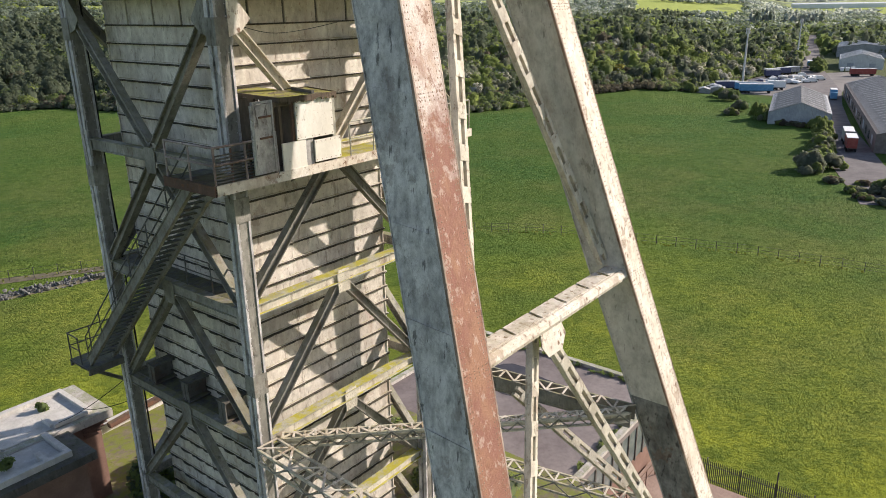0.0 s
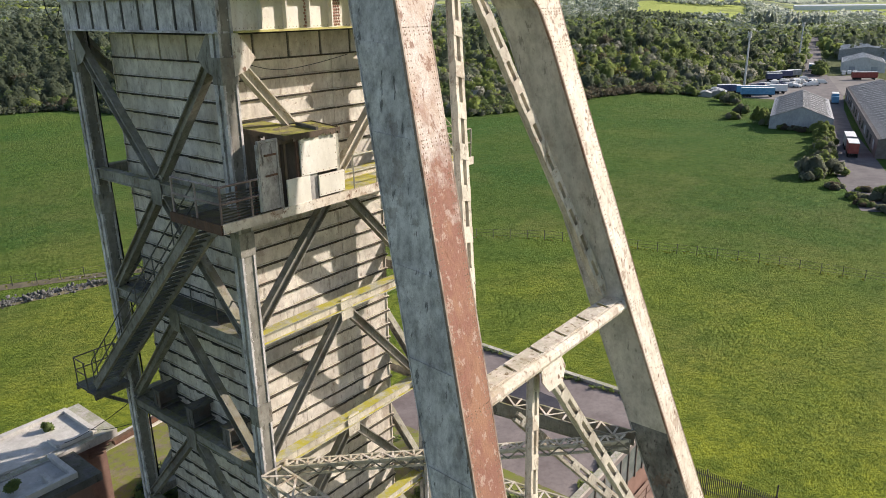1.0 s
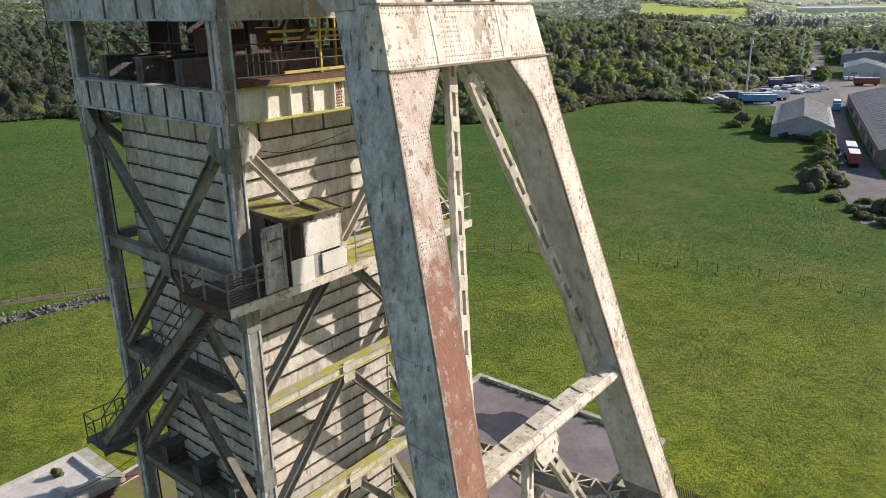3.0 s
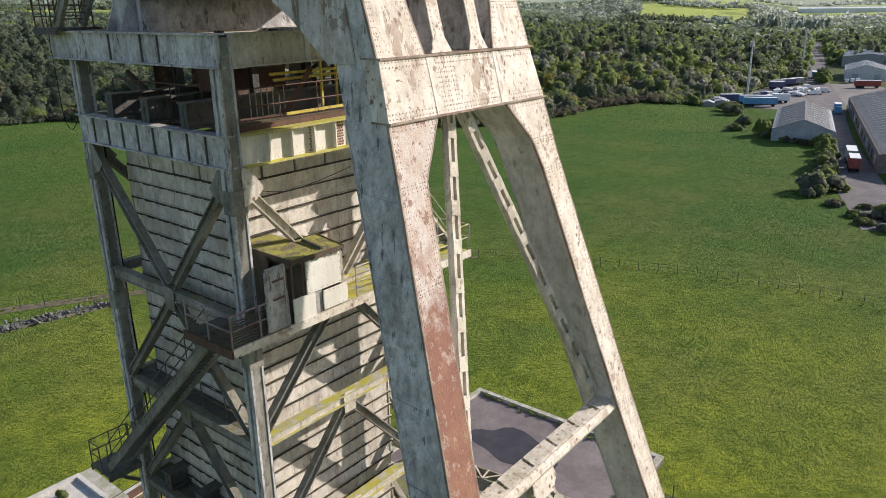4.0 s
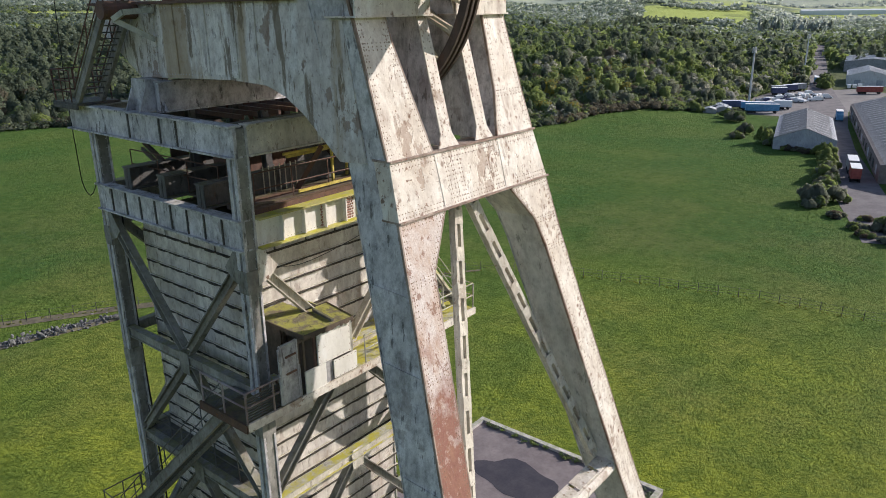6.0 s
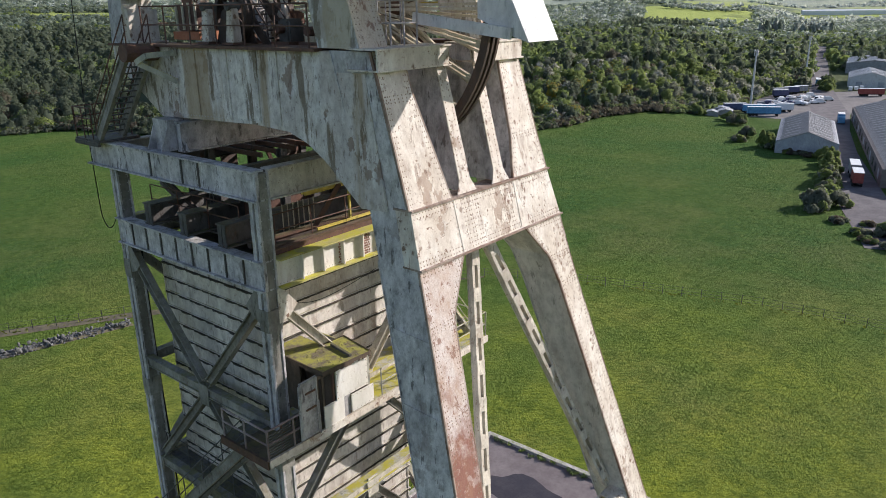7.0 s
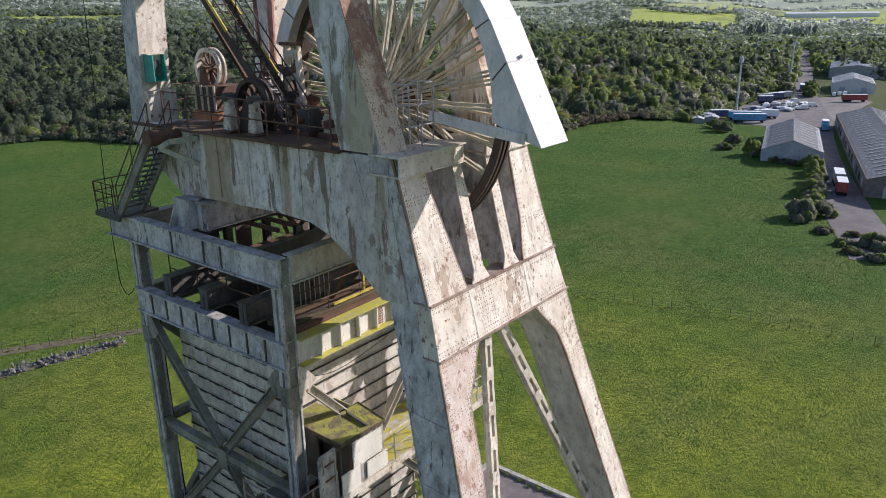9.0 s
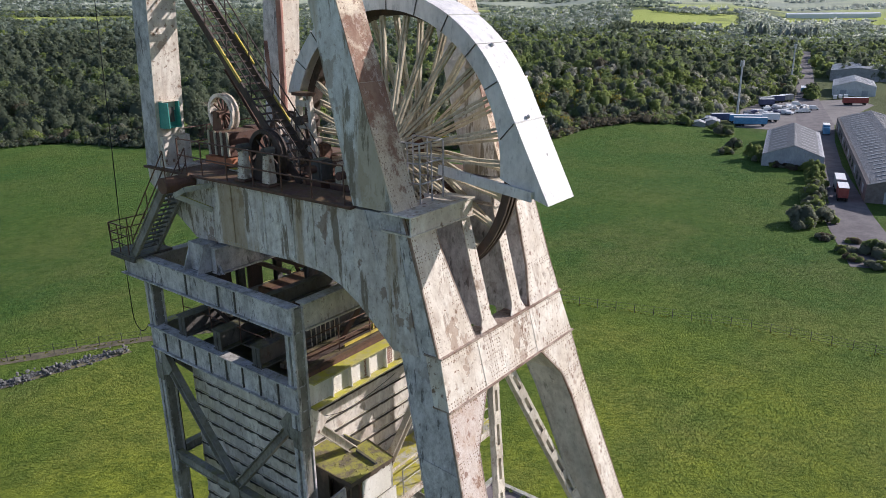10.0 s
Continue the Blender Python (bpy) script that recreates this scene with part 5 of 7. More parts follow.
REDP = plain("dull_red_bodywork", (0.25, 0.05, 0.045), (0.33, 0.09, 0.075), 1.0, 0.6)
BLACK = plain("black_rubber", (0.02, 0.02, 0.02), (0.035, 0.035, 0.035), 4.0, 0.9)
GREY = plain("grey_bodywork", (0.22, 0.23, 0.24), (0.32, 0.33, 0.34), 1.0, 0.6)


def local(o, d):
    """Maps (along, across, up) from origin o with the direction d in the plan."""
    d = Vector((d[0], d[1], 0)).normalized()
    n = Vector((-d.y, d.x, 0))
    o = Vector(o)
    return lambda a, b, c: o + d * a + n * b + Vector((0, 0, c))


def shed(o, d, length, width, eave, ridge, wall, roof, label, skylights=8, doors=1, ridge_at=0.5):
    """A pitched shed: its near gable starts at o, its length runs along d."""
    at = local(o, d)
    ob = thing("shed", at(length / 2, width / 2, 0), label, "shed")
    bm = bmesh.new()
    m = width * ridge_at
    hull(bm, [at(0, 0, 0), at(0, width, 0), at(0, width, eave), at(0, m, ridge), at(0, 0, eave)],
         [at(length, 0, 0), at(length, width, 0), at(length, width, eave), at(length, m, ridge), at(length, 0, eave)])
    part("wall", bm, wall, ob)
    slopes = ((0, m, -0.3), (width, m, 0.3))
    for b0, b1, over in slopes:
        bm = bmesh.new()
        pts = [at(-0.3, b0 + over, eave - 0.05), at(length + 0.3, b0 + over, eave - 0.05), at(length + 0.3, b1, ridge + 0.1), at(-0.3, b1, ridge + 0.1)]
        plate(bm, pts, (0, 0, 0.12))
        rf = part("roof", bm, roof, ob)
        n = int(length / 1.2)
        for i in range(n):
            bm = bmesh.new()
            a = length * (i + 0.5) / n
            bar(bm, at(a, b0 + over, eave + 0.09), at(a, b1, ridge + 0.24), 0.12, 0.06)
            part("roof_rib", bm, roof, rf)
        for i in range(skylights):
            bm = bmesh.new()
            a = length * (i + 0.5) / skylights
            p, q = at(a, b0 + (b1 - b0) * 0.25, eave + (ridge - eave) * 0.25 + 0.22), at(a, b0 + (b1 - b0) * 0.75, eave + (ridge - eave) * 0.75 + 0.22)
            bar(bm, p, q, 0.9, 0.04)
            part("skylight", bm, glass_roof, rf)
    for i in range(doors):
        bm = bmesh.new()
        b = width * (i + 0.5) / doors
        plate(bm, [at(-0.05, b - 1.6, 0), at(-0.05, b + 1.6, 0), at(-0.05, b + 1.6, 3.2), at(-0.05, b - 1.6, 3.2)], at(-0.06, 0, 0) - at(0, 0, 0))
        part("door", bm, wall_grey, ob, "closed sliding door")
    return ob


shed((240.5, 49.0, 0), (1, 0.24), 52, -18.5, 4.0, 7.2, wall_grey, sheet_grey, "grey corrugated pitched-roof shed behind bushes", 9, 1)
shed((206.0, 12.8, 0), (1, 0.25), 132, -24, 5.0, 8.3, brick_wall, sheet_grey, "long low brick shed with grey sheet roof", 26, 2)
shed((466, 72.5, 0), (1, 0.2), 40, -22, 5.5, 8.5, pale_sheet, pale_sheet, "pale pitched industrial unit with shuttered doors", 6, 2)
shed((560, 93, 0), (1, 0.18), 60, -34, 7, 9, GREY, pale_sheet, "wide pale-roofed warehouse on the estate", 8, 3)
shed((566, 52, 0), (1, 0.18), 70, -40, 7, 9, brick_wall, pale_sheet, "wide pale-roofed warehouse on the estate", 8, 3)
zf = hill(2250, 545)
shed((2250, 545, zf - 2), (0.3, -0.95), 230, 60, 12, 15, WHITE, WHITE, "distant long white warehouse among the fields", 0, 0)
# side windows and shutters of the long shed
long_at = local((206.0, 12.8, 0), (1, 0.25))
for i in range(14):
    bm = bmesh.new()
    a = 6 + i * 9
    plate(bm, [long_at(a, 0.04, 1.2), long_at(a + 3.4, 0.04, 1.2), long_at(a + 3.4, 0.04, 3.6), long_at(a, 0.04, 3.6)], long_at(0, 0.06, 0) - long_at(0, 0, 0))
    part("window", bm, pane_dark if i % 3 else wall_grey, bpy.data.objects["shed.001"])


def trailer(o, d, length, body, label, h=2.7):
    """A box lorry trailer with its wheels and chassis."""
    at = local(o, d)
    ob = thing("lorry_trailer", at(length / 2, 1.25, 0), label, "trailer")
    bm = bmesh.new()
    hull(bm, [at(0, 0, 1.2), at(length, 0, 1.2), at(length, 2.5, 1.2), at(0, 2.5, 1.2)], [at(0, 0, 1.2 + h), at(length, 0, 1.2 + h), at(length, 2.5, 1.2 + h), at(0, 2.5, 1.2 + h)])
    bd = part("body", bm, body, ob)
    bm = bmesh.new()
    hull(bm, [at(-0.05, -0.05, 1.2 + h), at(length + 0.05, -0.05, 1.2 + h), at(length + 0.05, 2.55, 1.2 + h), at(-0.05, 2.55, 1.2 + h)],
         [at(-0.05, -0.05, 1.3 + h), at(length + 0.05, -0.05, 1.3 + h), at(length + 0.05, 2.55, 1.3 + h), at(-0.05, 2.55, 1.3 + h)])
    part("roof", bm, WHITE, bd)
    bm = bmesh.new()
    for b in (0.7, 1.8):
        bar(bm, at(0.2, b, 1.05), at(length - 0.2, b, 1.05), 0.15, 0.3)
    part("chassis", bm, BLACK, ob)
    for a in (1.2, 2.5, 3.8, length - 1.5):
        for b in (0.15, 2.35):
            bm = bmesh.new()
            tube(bm, at(a, b - 0.15, 0.5), at(a, b + 0.15, 0.5), 0.5, 12)
            part("wheel", bm, BLACK, ob)
    return ob


trailer((319.5, 82.5, 0), (0.45, -0.89), 13.6, BLUE, "blue curtain-sided lorry trailer with white roof")
trailer((326.0, 86.5, 0), (0.45, -0.89), 13.6, BLUE, "blue curtain-sided lorry trailer with white roof")
trailer((325.5, 94.5, 0), (0.6, -0.8), 10, NAVY, "dark blue box trailer parked beside the wood")
trailer((203.4, 16.3, 0), (1, 0.25), 7.5, REDP, "dull red box body parked against the shed")
trailer((214, 19.0, 0), (1, 0.25), 9.0, GREY, "grey box body parked against the shed")
trailer((421, 58, 0), (0.5, -0.86), 12, REDP, "rust-red shipping container on the yard")


def van(o, d, body, label, name="van"):
    """A small van or car: rounded body, cab glass, four wheels."""
    at = local(o, d)
    ob = thing(name, at(2.3, 0.9, 0), label, name)
    tall = 2.2 if name == "van" else 1.45
    bm = bmesh.new()
    side = [(0, 0.35), (4.6, 0.35), (4.6, 0.9), (3.6, 1.05), (3.0, tall), (0.3, tall), (0.0, tall - 0.4)]
    hull(bm, [at(a, 0, c) for a, c in side], [at(a, 1.85, c) for a, c in side])
    bmesh.ops.bevel(bm, geom=list(bm.edges), offset=0.08, segments=1, affect="EDGES")
    part("body", bm, body, ob)
    bm = bmesh.new()
    plate(bm, [at(3.62, 0.15, 1.07), at(3.62, 1.7, 1.07), at(3.06, 1.6, tall - 0.08), at(3.06, 0.25, tall - 0.08)], at(0.03, 0, 0.03) - at(0, 0, 0))
    part("windscreen", bm, pane_dark, ob)
    for a in (0.8, 3.8):
        for b in (0.05, 1.8):
            bm = bmesh.new()
            tube(bm, at(a, b - 0.1, 0.33), at(a, b + 0.1, 0.33), 0.33, 12)
            part("wheel", bm, BLACK, ob)
    return ob


spots = [(365, 80), (368, 77), (371, 74), (366, 75), (377, 71), (380, 69), (374, 72), (392, 68), (383, 84), (387, 81), (399, 81), (404, 79), (370, 70)]
for i, (x, y) in enumerate(spots):
    van((x, y, 0.04), (0.5, -0.86 if i % 3 else 0.86), WHITE if i % 5 != 3 else NAVY, "white van parked in the crowded yard" if i % 5 != 3 else "dark van parked in the crowded yard", "van" if i % 2 else "car")
rv_ = random.Random(23)
for i in range(26):
    x, y = 352 + rv_.random() * 48, 0
    y = 93 - (x - 352) * 0.42 + rv_.uniform(-7, 5)
    kind = "car" if i % 3 == 0 else "van"
    body = (WHITE, WHITE, GREY, WHITE, NAVY)[i % 5]
    van((x, y, 0.04), (math.cos(i * 1.1), math.sin(i * 1.1)), body, ("white", "white", "grey", "white", "dark blue")[i % 5] + " " + kind + " crammed into the lorry yard", kind)
for p_, d_, m_ in (((392, 92), (0.6, -0.8), NAVY), ((400, 94), (0.7, -0.7), GREY), ((410, 91), (0.7, -0.7), NAVY), ((418, 88), (0.8, -0.6), GREY), ((338, 76), (0.45, -0.89), WHITE)):
    trailer((p_[0], p_[1], 0), d_, 7.5, m_, "box-bodied lorry parked at the back of the yard")
for x, y in ((127, 283), (131.5, 281)):
    van((x, y, 0.04), (1, -0.5), WHITE, "white van parked at the edge of the wood", "van")
for x, y in ((445, 66), (449, 64), (453, 62), (520, 103), (540, 108), (560, 113), (600, 120)):
    van((x, y, 0.06), (1, 0.2), WHITE if x % 2 else GREY, "pale van parked along the estate road", "van")
at = local((316, 43.5, 0.05), (0.97, 0.24))
lorry = thing("lorry", at(4, 1.25, 0), "blue rigid lorry with a white box roof", "lorry")
for nm, a0, a1, h0, h1, m in (("box_body", 2.4, 8.5, 1.1, 3.7, BLUE), ("roof", 2.35, 8.55, 3.7, 3.85, WHITE), ("cab", 0.0, 2.2, 0.5, 2.9, BLUE), ("chassis", 0.2, 8.4, 0.7, 1.05, BLACK)):
    bm = bmesh.new()
    hull(bm, [at(a0, 0, h0), at(a1, 0, h0), at(a1, 2.5, h0), at(a0, 2.5, h0)], [at(a0, 0, h1), at(a1, 0, h1), at(a1, 2.5, h1), at(a0, 2.5, h1)])
    part(nm, bm, m, lorry)
for a in (1.2, 6.5, 7.6):
    for b in (0.15, 2.35):
        bm = bmesh.new()
        tube(bm, at(a, b - 0.15, 0.5), at(a, b + 0.15, 0.5), 0.5, 12)
        part("wheel", bm, BLACK, lorry)
trailer((462, 86, 0.05), (0.97, 0.24), 12, BLUE, "pale blue lorry trailer on the estate road")

# low grey huts by the wood
for x, y, s in ((305, 96, 5.5), (312, 93, 6.5), (318, 97, 7)):
    shed((x, y, 0), (0.9, 0.3), s, -s, 2.4, 3.0, GREY, pale_sheet, "low grey site hut at the meadow edge", 0, 0)

# phone masts
for x, y, h in ((356, 92.5, 25.5), (510, 106, 26)):
    mast = thing("phone_mast", (x, y, 0), "tall pale tapering phone mast with antennas", "mast")
    bm = bmesh.new()
    tube(bm, (x, y, 0), (x, y, h), 0.55, 12, 0.35)
    part("pole", bm, pale_sheet, mast)
    for a in (0, 120, 240):
        bm = bmesh.new()
        cx, cy = x + 0.8 * math.cos(radians(a)), y + 0.8 * math.sin(radians(a))
        box(bm, (cx - 0.22, cy - 0.22, h - 2.4), (cx + 0.22, cy + 0.22, h + 0.4))
        bar(bm, (x, y, h - 1), (cx, cy, h - 1), 0.1, 0.1)
        part("antenna", bm, pale_sheet, mast)

# ---- fence and rubble bank across the meadow ----
galv = plain("weathered_fence_steel", (0.085, 0.085, 0.08), (0.14, 0.14, 0.13), 2.0, 0.7)
fence = thing("field_fence", (95, 46, 0), "thin wire fence on slim posts across the meadow", "fence")
line = [(14, 107), (28, 99.2), (39.5, 92.6), (64, 76), (89.3, 56.8), (95.5, 46.4), (101, 27.8), (105, 12.6), (106.4, -5.2), (107, -18)]
pm = bmesh.new()
box(pm, (-0.035, -0.035, 0), (0.035, 0.035, 1.7))
post_me = bpy.data.meshes.new("fence_post")
pm.to_mesh(post_me)
pm.free()
post_me.materials.append(galv)
wires = bmesh.new()
for (xa, ya), (xb, yb) in zip(line, line[1:]):
    n = max(1, int(math.hypot(xb - xa, yb - ya) / 2.8))
    for i in range(n):
        ob = new("fence_post", post_me)
        ob.parent = fence
        ob.location = Vector((xa + (xb - xa) * i / n, ya + (yb - ya) * i / n, 0)) - BASE[fence.name]
    for z in (0.5, 1.0, 1.6):
        bar(wires, (xa, ya, z), (xb, yb, z), 0.025, 0.025)
part("wire", wires, galv, fence, "", "stuff")
# strip of rough grass under the fence
rough = leaf_mat("rough_grass", (0.14, 0.17, 0.03), (0.2, 0.21, 0.06), (0.16, 0.19, 0.035))
FOLIAGE.append(rough)
rg = np.random.default_rng(8)
tq = []
for (xa, ya), (xb, yb) in zip(line, line[1:]):
    for i in range(int(math.hypot(xb - xa, yb - ya) * 2.2)):
        k = rg.random()
        c = np.array((xa + (xb - xa) * k + rg.normal() * 0.45, ya + (yb - ya) * k + rg.normal() * 0.45, 0.12))
        a = rg.uniform(0, 3.14)
        u = np.array((math.cos(a), math.sin(a), 0)) * rg.uniform(0.1, 0.28)
        v = np.array((rg.normal() * 0.1, rg.normal() * 0.1, rg.uniform(0.08, 0.2)))
        tq.append([c - u - v * 0.3, c + u - v * 0.3, c + u * 0.6 + v, c - u * 0.6 + v])
tagged(new("rough_grass", cloud_mesh("rough_grass", np.array(tq), np.full(len(tq), 9))), "uncut tufts of dry grass along the fence", "grass", kind="stuff")

stone_mat = plain("grey_rubble", (0.05, 0.05, 0.05), (0.17, 0.17, 0.165), 1.5, 0.95, per=0.9)
bank = thing("rubble_bank", (30, 91, 0), "low bank of grey rubble stones beside the fence", "rubble")
stones = []
rs = random.Random(4)
for k in range(4):
    bm = bmesh.new()
    bmesh.ops.create_icosphere(bm, subdivisions=1, radius=0.27)
    for v in bm.verts:
        v.co = Vector((v.co.x * rs.uniform(0.7, 1.4), v.co.y * rs.uniform(0.7, 1.3), v.co.z * rs.uniform(0.5, 0.9)))
    me = bpy.data.meshes.new("stone")
    bm.to_mesh(me)
    bm.free()
    me.materials.append(stone_mat)
    stones.append(me)
for i in range(290):
    k = rs.random()
    ob = new("stone", stones[i % 4])
    ob.parent = bank
    p = Vector((16 + 22.3 * k, 94.2 - 5.0 * k, 0)) + Vector((rs.gauss(0, 0.4), rs.gauss(0, 0.55), abs(rs.gauss(0.25, 0.3))))
    ob.matrix_local = Matrix.Translation(p - BASE[bank.name]) @ pose(0, 0, 0, rs.uniform(0, 360), rs.uniform(0, 360), 0)
    ob.scale = [rs.uniform(0.5, 1.3)] * 3
soil = plain("bare_brown_soil", (0.10, 0.085, 0.06), (0.17, 0.15, 0.09), 0.8, 0.95, seed=21)
ridge = bmesh.new()
for i in range(1500):
    k, e = rs.random(), rs.gauss(0, 0.42)
    p = Vector((16 + 22.3 * k, 94.2 - 5.0 * k + e, max(0.05, 0.5 - abs(e) * 0.6)))
    size = rs.uniform(0.07, 0.17)
    tilt = pose(*p, rs.uniform(0, 90), rs.uniform(0, 90), rs.uniform(0, 90))
    hull(ridge, [tilt @ Vector((a * size, b * size, -size * 0.7)) for a, b in ((-1, -0.8), (1, -1), (0.8, 1), (-0.9, 0.9))], [tilt @ Vector((a * size * 0.7, b * size * 0.8, size * 0.7)) for a, b in ((-1, -0.8), (1, -1), (0.8, 1), (-0.9, 0.9))])
part("small_rubble", ridge, stone_mat, bank, "", "stuff")
bm = bmesh.new()
hull(bm, [(15.6, 93.2, 0), (38.6, 88.0, 0), (38.6, 90.2, 0), (15.6, 95.4, 0)], [(15.8, 94.0, 0.34), (38.4, 88.8, 0.34), (38.4, 89.4, 0.34), (15.8, 94.6, 0.34)])
part("soil_core", bm, soil, bank)
solo("fence_verge", strip([(x, y) for x, y in line[:5]], [3.0, 2.6, 2.2, 1.4, 0.8], 0.05), soil, "bare brown strip of ground beneath the fence", "verge", kind="structure")

# ---- raised pit bank, annex and hut below the frame ----
deck_gravel = weathered("mossy_gravel", (0.15, 0.125, 0.09), (0.24, 0.2, 0.145), (0.06, 0.05, 0.038), (0.2, 0.13, 0.08), (0.17, 0.2, 0.03), 0.5, 0.3, 0.9, 0.95, seed=60.0)
bitumen = plain("purple_grey_bitumen", (0.15, 0.125, 0.125), (0.23, 0.2, 0.195), 0.35, 0.75, seed=12)
puddle = plain("wet_bitumen", (0.05, 0.045, 0.05), (0.07, 0.062, 0.065), 0.6, 0.12, bump=0.05)
brick_red = plain("weathered_red_brick", (0.17, 0.10, 0.08), (0.26, 0.16, 0.13), 1.2, 0.9, seed=3, per=0.5)
roof_white = weathered("bleached_roof_screed", (0.5, 0.48, 0.46), (0.62, 0.60, 0.57), (0.3, 0.28, 0.26), (0.3, 0.25, 0.2), (0.16, 0.2, 0.05), 0.4, 0.1, 0.1, 0.9, seed=63.0)

bank_top = 18.0
podium = thing("pit_bank", (4, 2, 0), "tall concrete pit bank with a mossy gravel top", "building", kind="structure")
bm = bmesh.new()
box(bm, (-6.0, -13.5, 0), (13.8, 18.4, bank_top - 0.3))
part("wall", bm, concrete, podium)
bm = bmesh.new()
box(bm, (-6.2, -13.7, bank_top - 0.296), (14.0, 18.6, bank_top))
part("top_slab", bm, deck_gravel, podium)
for a, b in (((-1.2, 10.2), (4.6, 10.2)), ((4.6, 10.2), (4.6, 8.9)), ((2.0, 17.6), (7.5, 18.0))):
    bm = bmesh.new()
    bar(bm, (*a, bank_top + 0.25), (*b, bank_top + 0.25), 0.35, 0.5)
    part("low_wall", bm, concrete if a[1] < 17 else roof_white, podium)
bm = bmesh.new()
bar(bm, (3.0, 17.2, bank_top + 0.5), (7.3, 17.5, bank_top + 0.75), 0.3, 0.25)
part("fallen_beam", bm, rusty, podium)
# foundation blocks of the legs
for x0, y0, x1, y1, h in ((-1.9, -12.9, 0.6, -9.4, 0.5), (11.0, -12.9, 13.6, -9.4, 0.5), (-0.4, -0.4, 0.9, 0.9, 0.8), (7.4, -0.4, 8.7, 0.9, 0.8), (-0.4, 7.4, 0.9, 8.7, 0.8)):
    bm = bmesh.new()
    box(bm, (x0, y0, bank_top), (x1, y1, bank_top + h))
    bmesh.ops.bevel(bm, geom=list(bm.edges), offset=0.05, segments=1, affect="EDGES")
    part("foundation_block", bm, concrete, podium)
# big lump of rubble and soil beside the tower
mound = bmesh.new()
bmesh.ops.create_icosphere(mound, subdivisions=3, radius=1.0)
for v in mound.verts:
    k = 1 + 0.3 * noise.noise(v.co * 2.2)
    v.co = Vector((10.6 + v.co.x * 2.6 * k, 3.4 + v.co.y * 3.2 * k, bank_top - 0.1 + max(-0.3, v.co.z) * 1.3 * k))
solo("soil_mound", mound, deck_gravel, "low heap of soil and weeds on the pit bank", "soil heap")


def weeds(x, y, r, n, kinds, seed, z=bank_top, h=0.9):
    rgw = np.random.default_rng(seed)
    q, soft = leaf_cloud(rgw, (x, y, z + h * 0.45), r, h * 0.6, n, 0.09)
    ob = new("weeds", cloud_mesh("weeds", q, rgw.choice(kinds, len(q)), soft))
    return tagged(ob, "straggling green weeds growing on the pit bank", "weeds", kind="stuff")


for i, (x, y, r, h) in enumerate(((1.6, 8.9, 1.1, 2.2), (2.4, 10.9, 1.2, 1.6), (0.9, 9.6, 0.9, 3.0), (9.6, 1.2, 1.0, 1.0), (11.5, 5.2, 1.2, 0.9), (3.2, 12.4, 1.4, 0.8), (8.8, -2.6, 0.9, 0.9), (10.8, -1.5, 1.3, 0.9))):
    weeds(x, y, r, 700, (0, 1, 2), 70 + i, h=h)

annex_pane = plain("grimy_glazing", (0.13, 0.155, 0.16), (0.20, 0.225, 0.225), 1.5, 0.25, bump=0.05)
# annex with a flat roof beyond the backstays
annex = thing("annex", (20, 4, 0), "flat-roofed brick annex with a stained bitumen roof", "building")
bm = bmesh.new()
box(bm, (14.6, -2.7, 0), (26.2, 10.5, 16.5))
part("wall", bm, brick_red, annex)
bm = bmesh.new()
box(bm, (14.3, -3.1, 16.5), (26.5, 10.8, 16.8))
roof = part("roof", bm, bitumen, annex)
for lo, hi in (((14.3, -3.1, 16.804), (26.5, -2.75, 17.0)), ((14.3, 10.45, 16.804), (26.5, 10.8, 17.0)), ((26.15, -2.75, 16.804), (26.5, 10.45, 17.0)), ((14.3, -2.75, 16.804), (14.65, 10.45, 17.0))):
    bm = bmesh.new()
    box(bm, lo, hi)
    part("kerb", bm, concrete, roof)
pd = bmesh.new()
ringp = []
for i in range(28):
    a = 2 * math.pi * i / 28
    k = 1 + 0.35 * noise.noise(Vector((math.cos(a) * 1.4, math.sin(a) * 1.4, 2.0)))
    ringp.append((22.0 + math.cos(a) * 1.7 * k, 4.6 + math.sin(a) * 3.0 * k, 16.806))
plate(pd, ringp, (0, 0, 0.004))
part("puddle", pd, puddle, roof, "dark shallow puddle")
weedq = np.random.default_rng(31)
q, m = [], []
for i in range(60):
    s = weedq.random()
    c = (26.0 + weedq.normal() * 0.1, -2.5 + 12.8 * s, 16.9) if i % 2 else (16 + 10 * s, -2.6 + weedq.normal() * 0.1, 16.9)
    q.append(leaf_cloud(weedq, c, 0.28, 0.12, 14, 0.06)[0])
    m.append(np.full(len(q[-1]), (0, 2, 1)[i % 3]))
tagged(new("roof_moss", cloud_mesh("roof_moss", np.concatenate(q), np.concatenate(m))), "clumps of moss along the annex roof kerb", "moss", kind="stuff")
for i in range(11):
    bm = bmesh.new()
    x = 15.0 + i * 1.0
    box(bm, (x, -2.76, 13.9), (x + 0.86, -2.70, 16.2))
    w = part("window", bm, annex_pane, annex, "tall grey-green glass pane")
    bm = bmesh.new()
    box(bm, (x + 0.87, -2.82, 13.8), (x + 0.99, -2.69, 16.3))
    part("mullion", bm, dark_steel, w)
lower = thing("lower_annex", (19, -6, 0), "lower brick lean-to with a pinkish paved roof", "building")
bm = bmesh.new()
box(bm, (14.4, -9.5, 0), (25.0, -2.9, 12.2))
part("wall", bm, brick_red, lower)
bm = bmesh.new()
box(bm, (14.2, -9.7, 12.2), (25.2, -2.86, 12.5))
part("roof", bm, plain("pinkish_paving", (0.26, 0.18, 0.15), (0.34, 0.25, 0.21), 0.8, 0.9, seed=8), lower)
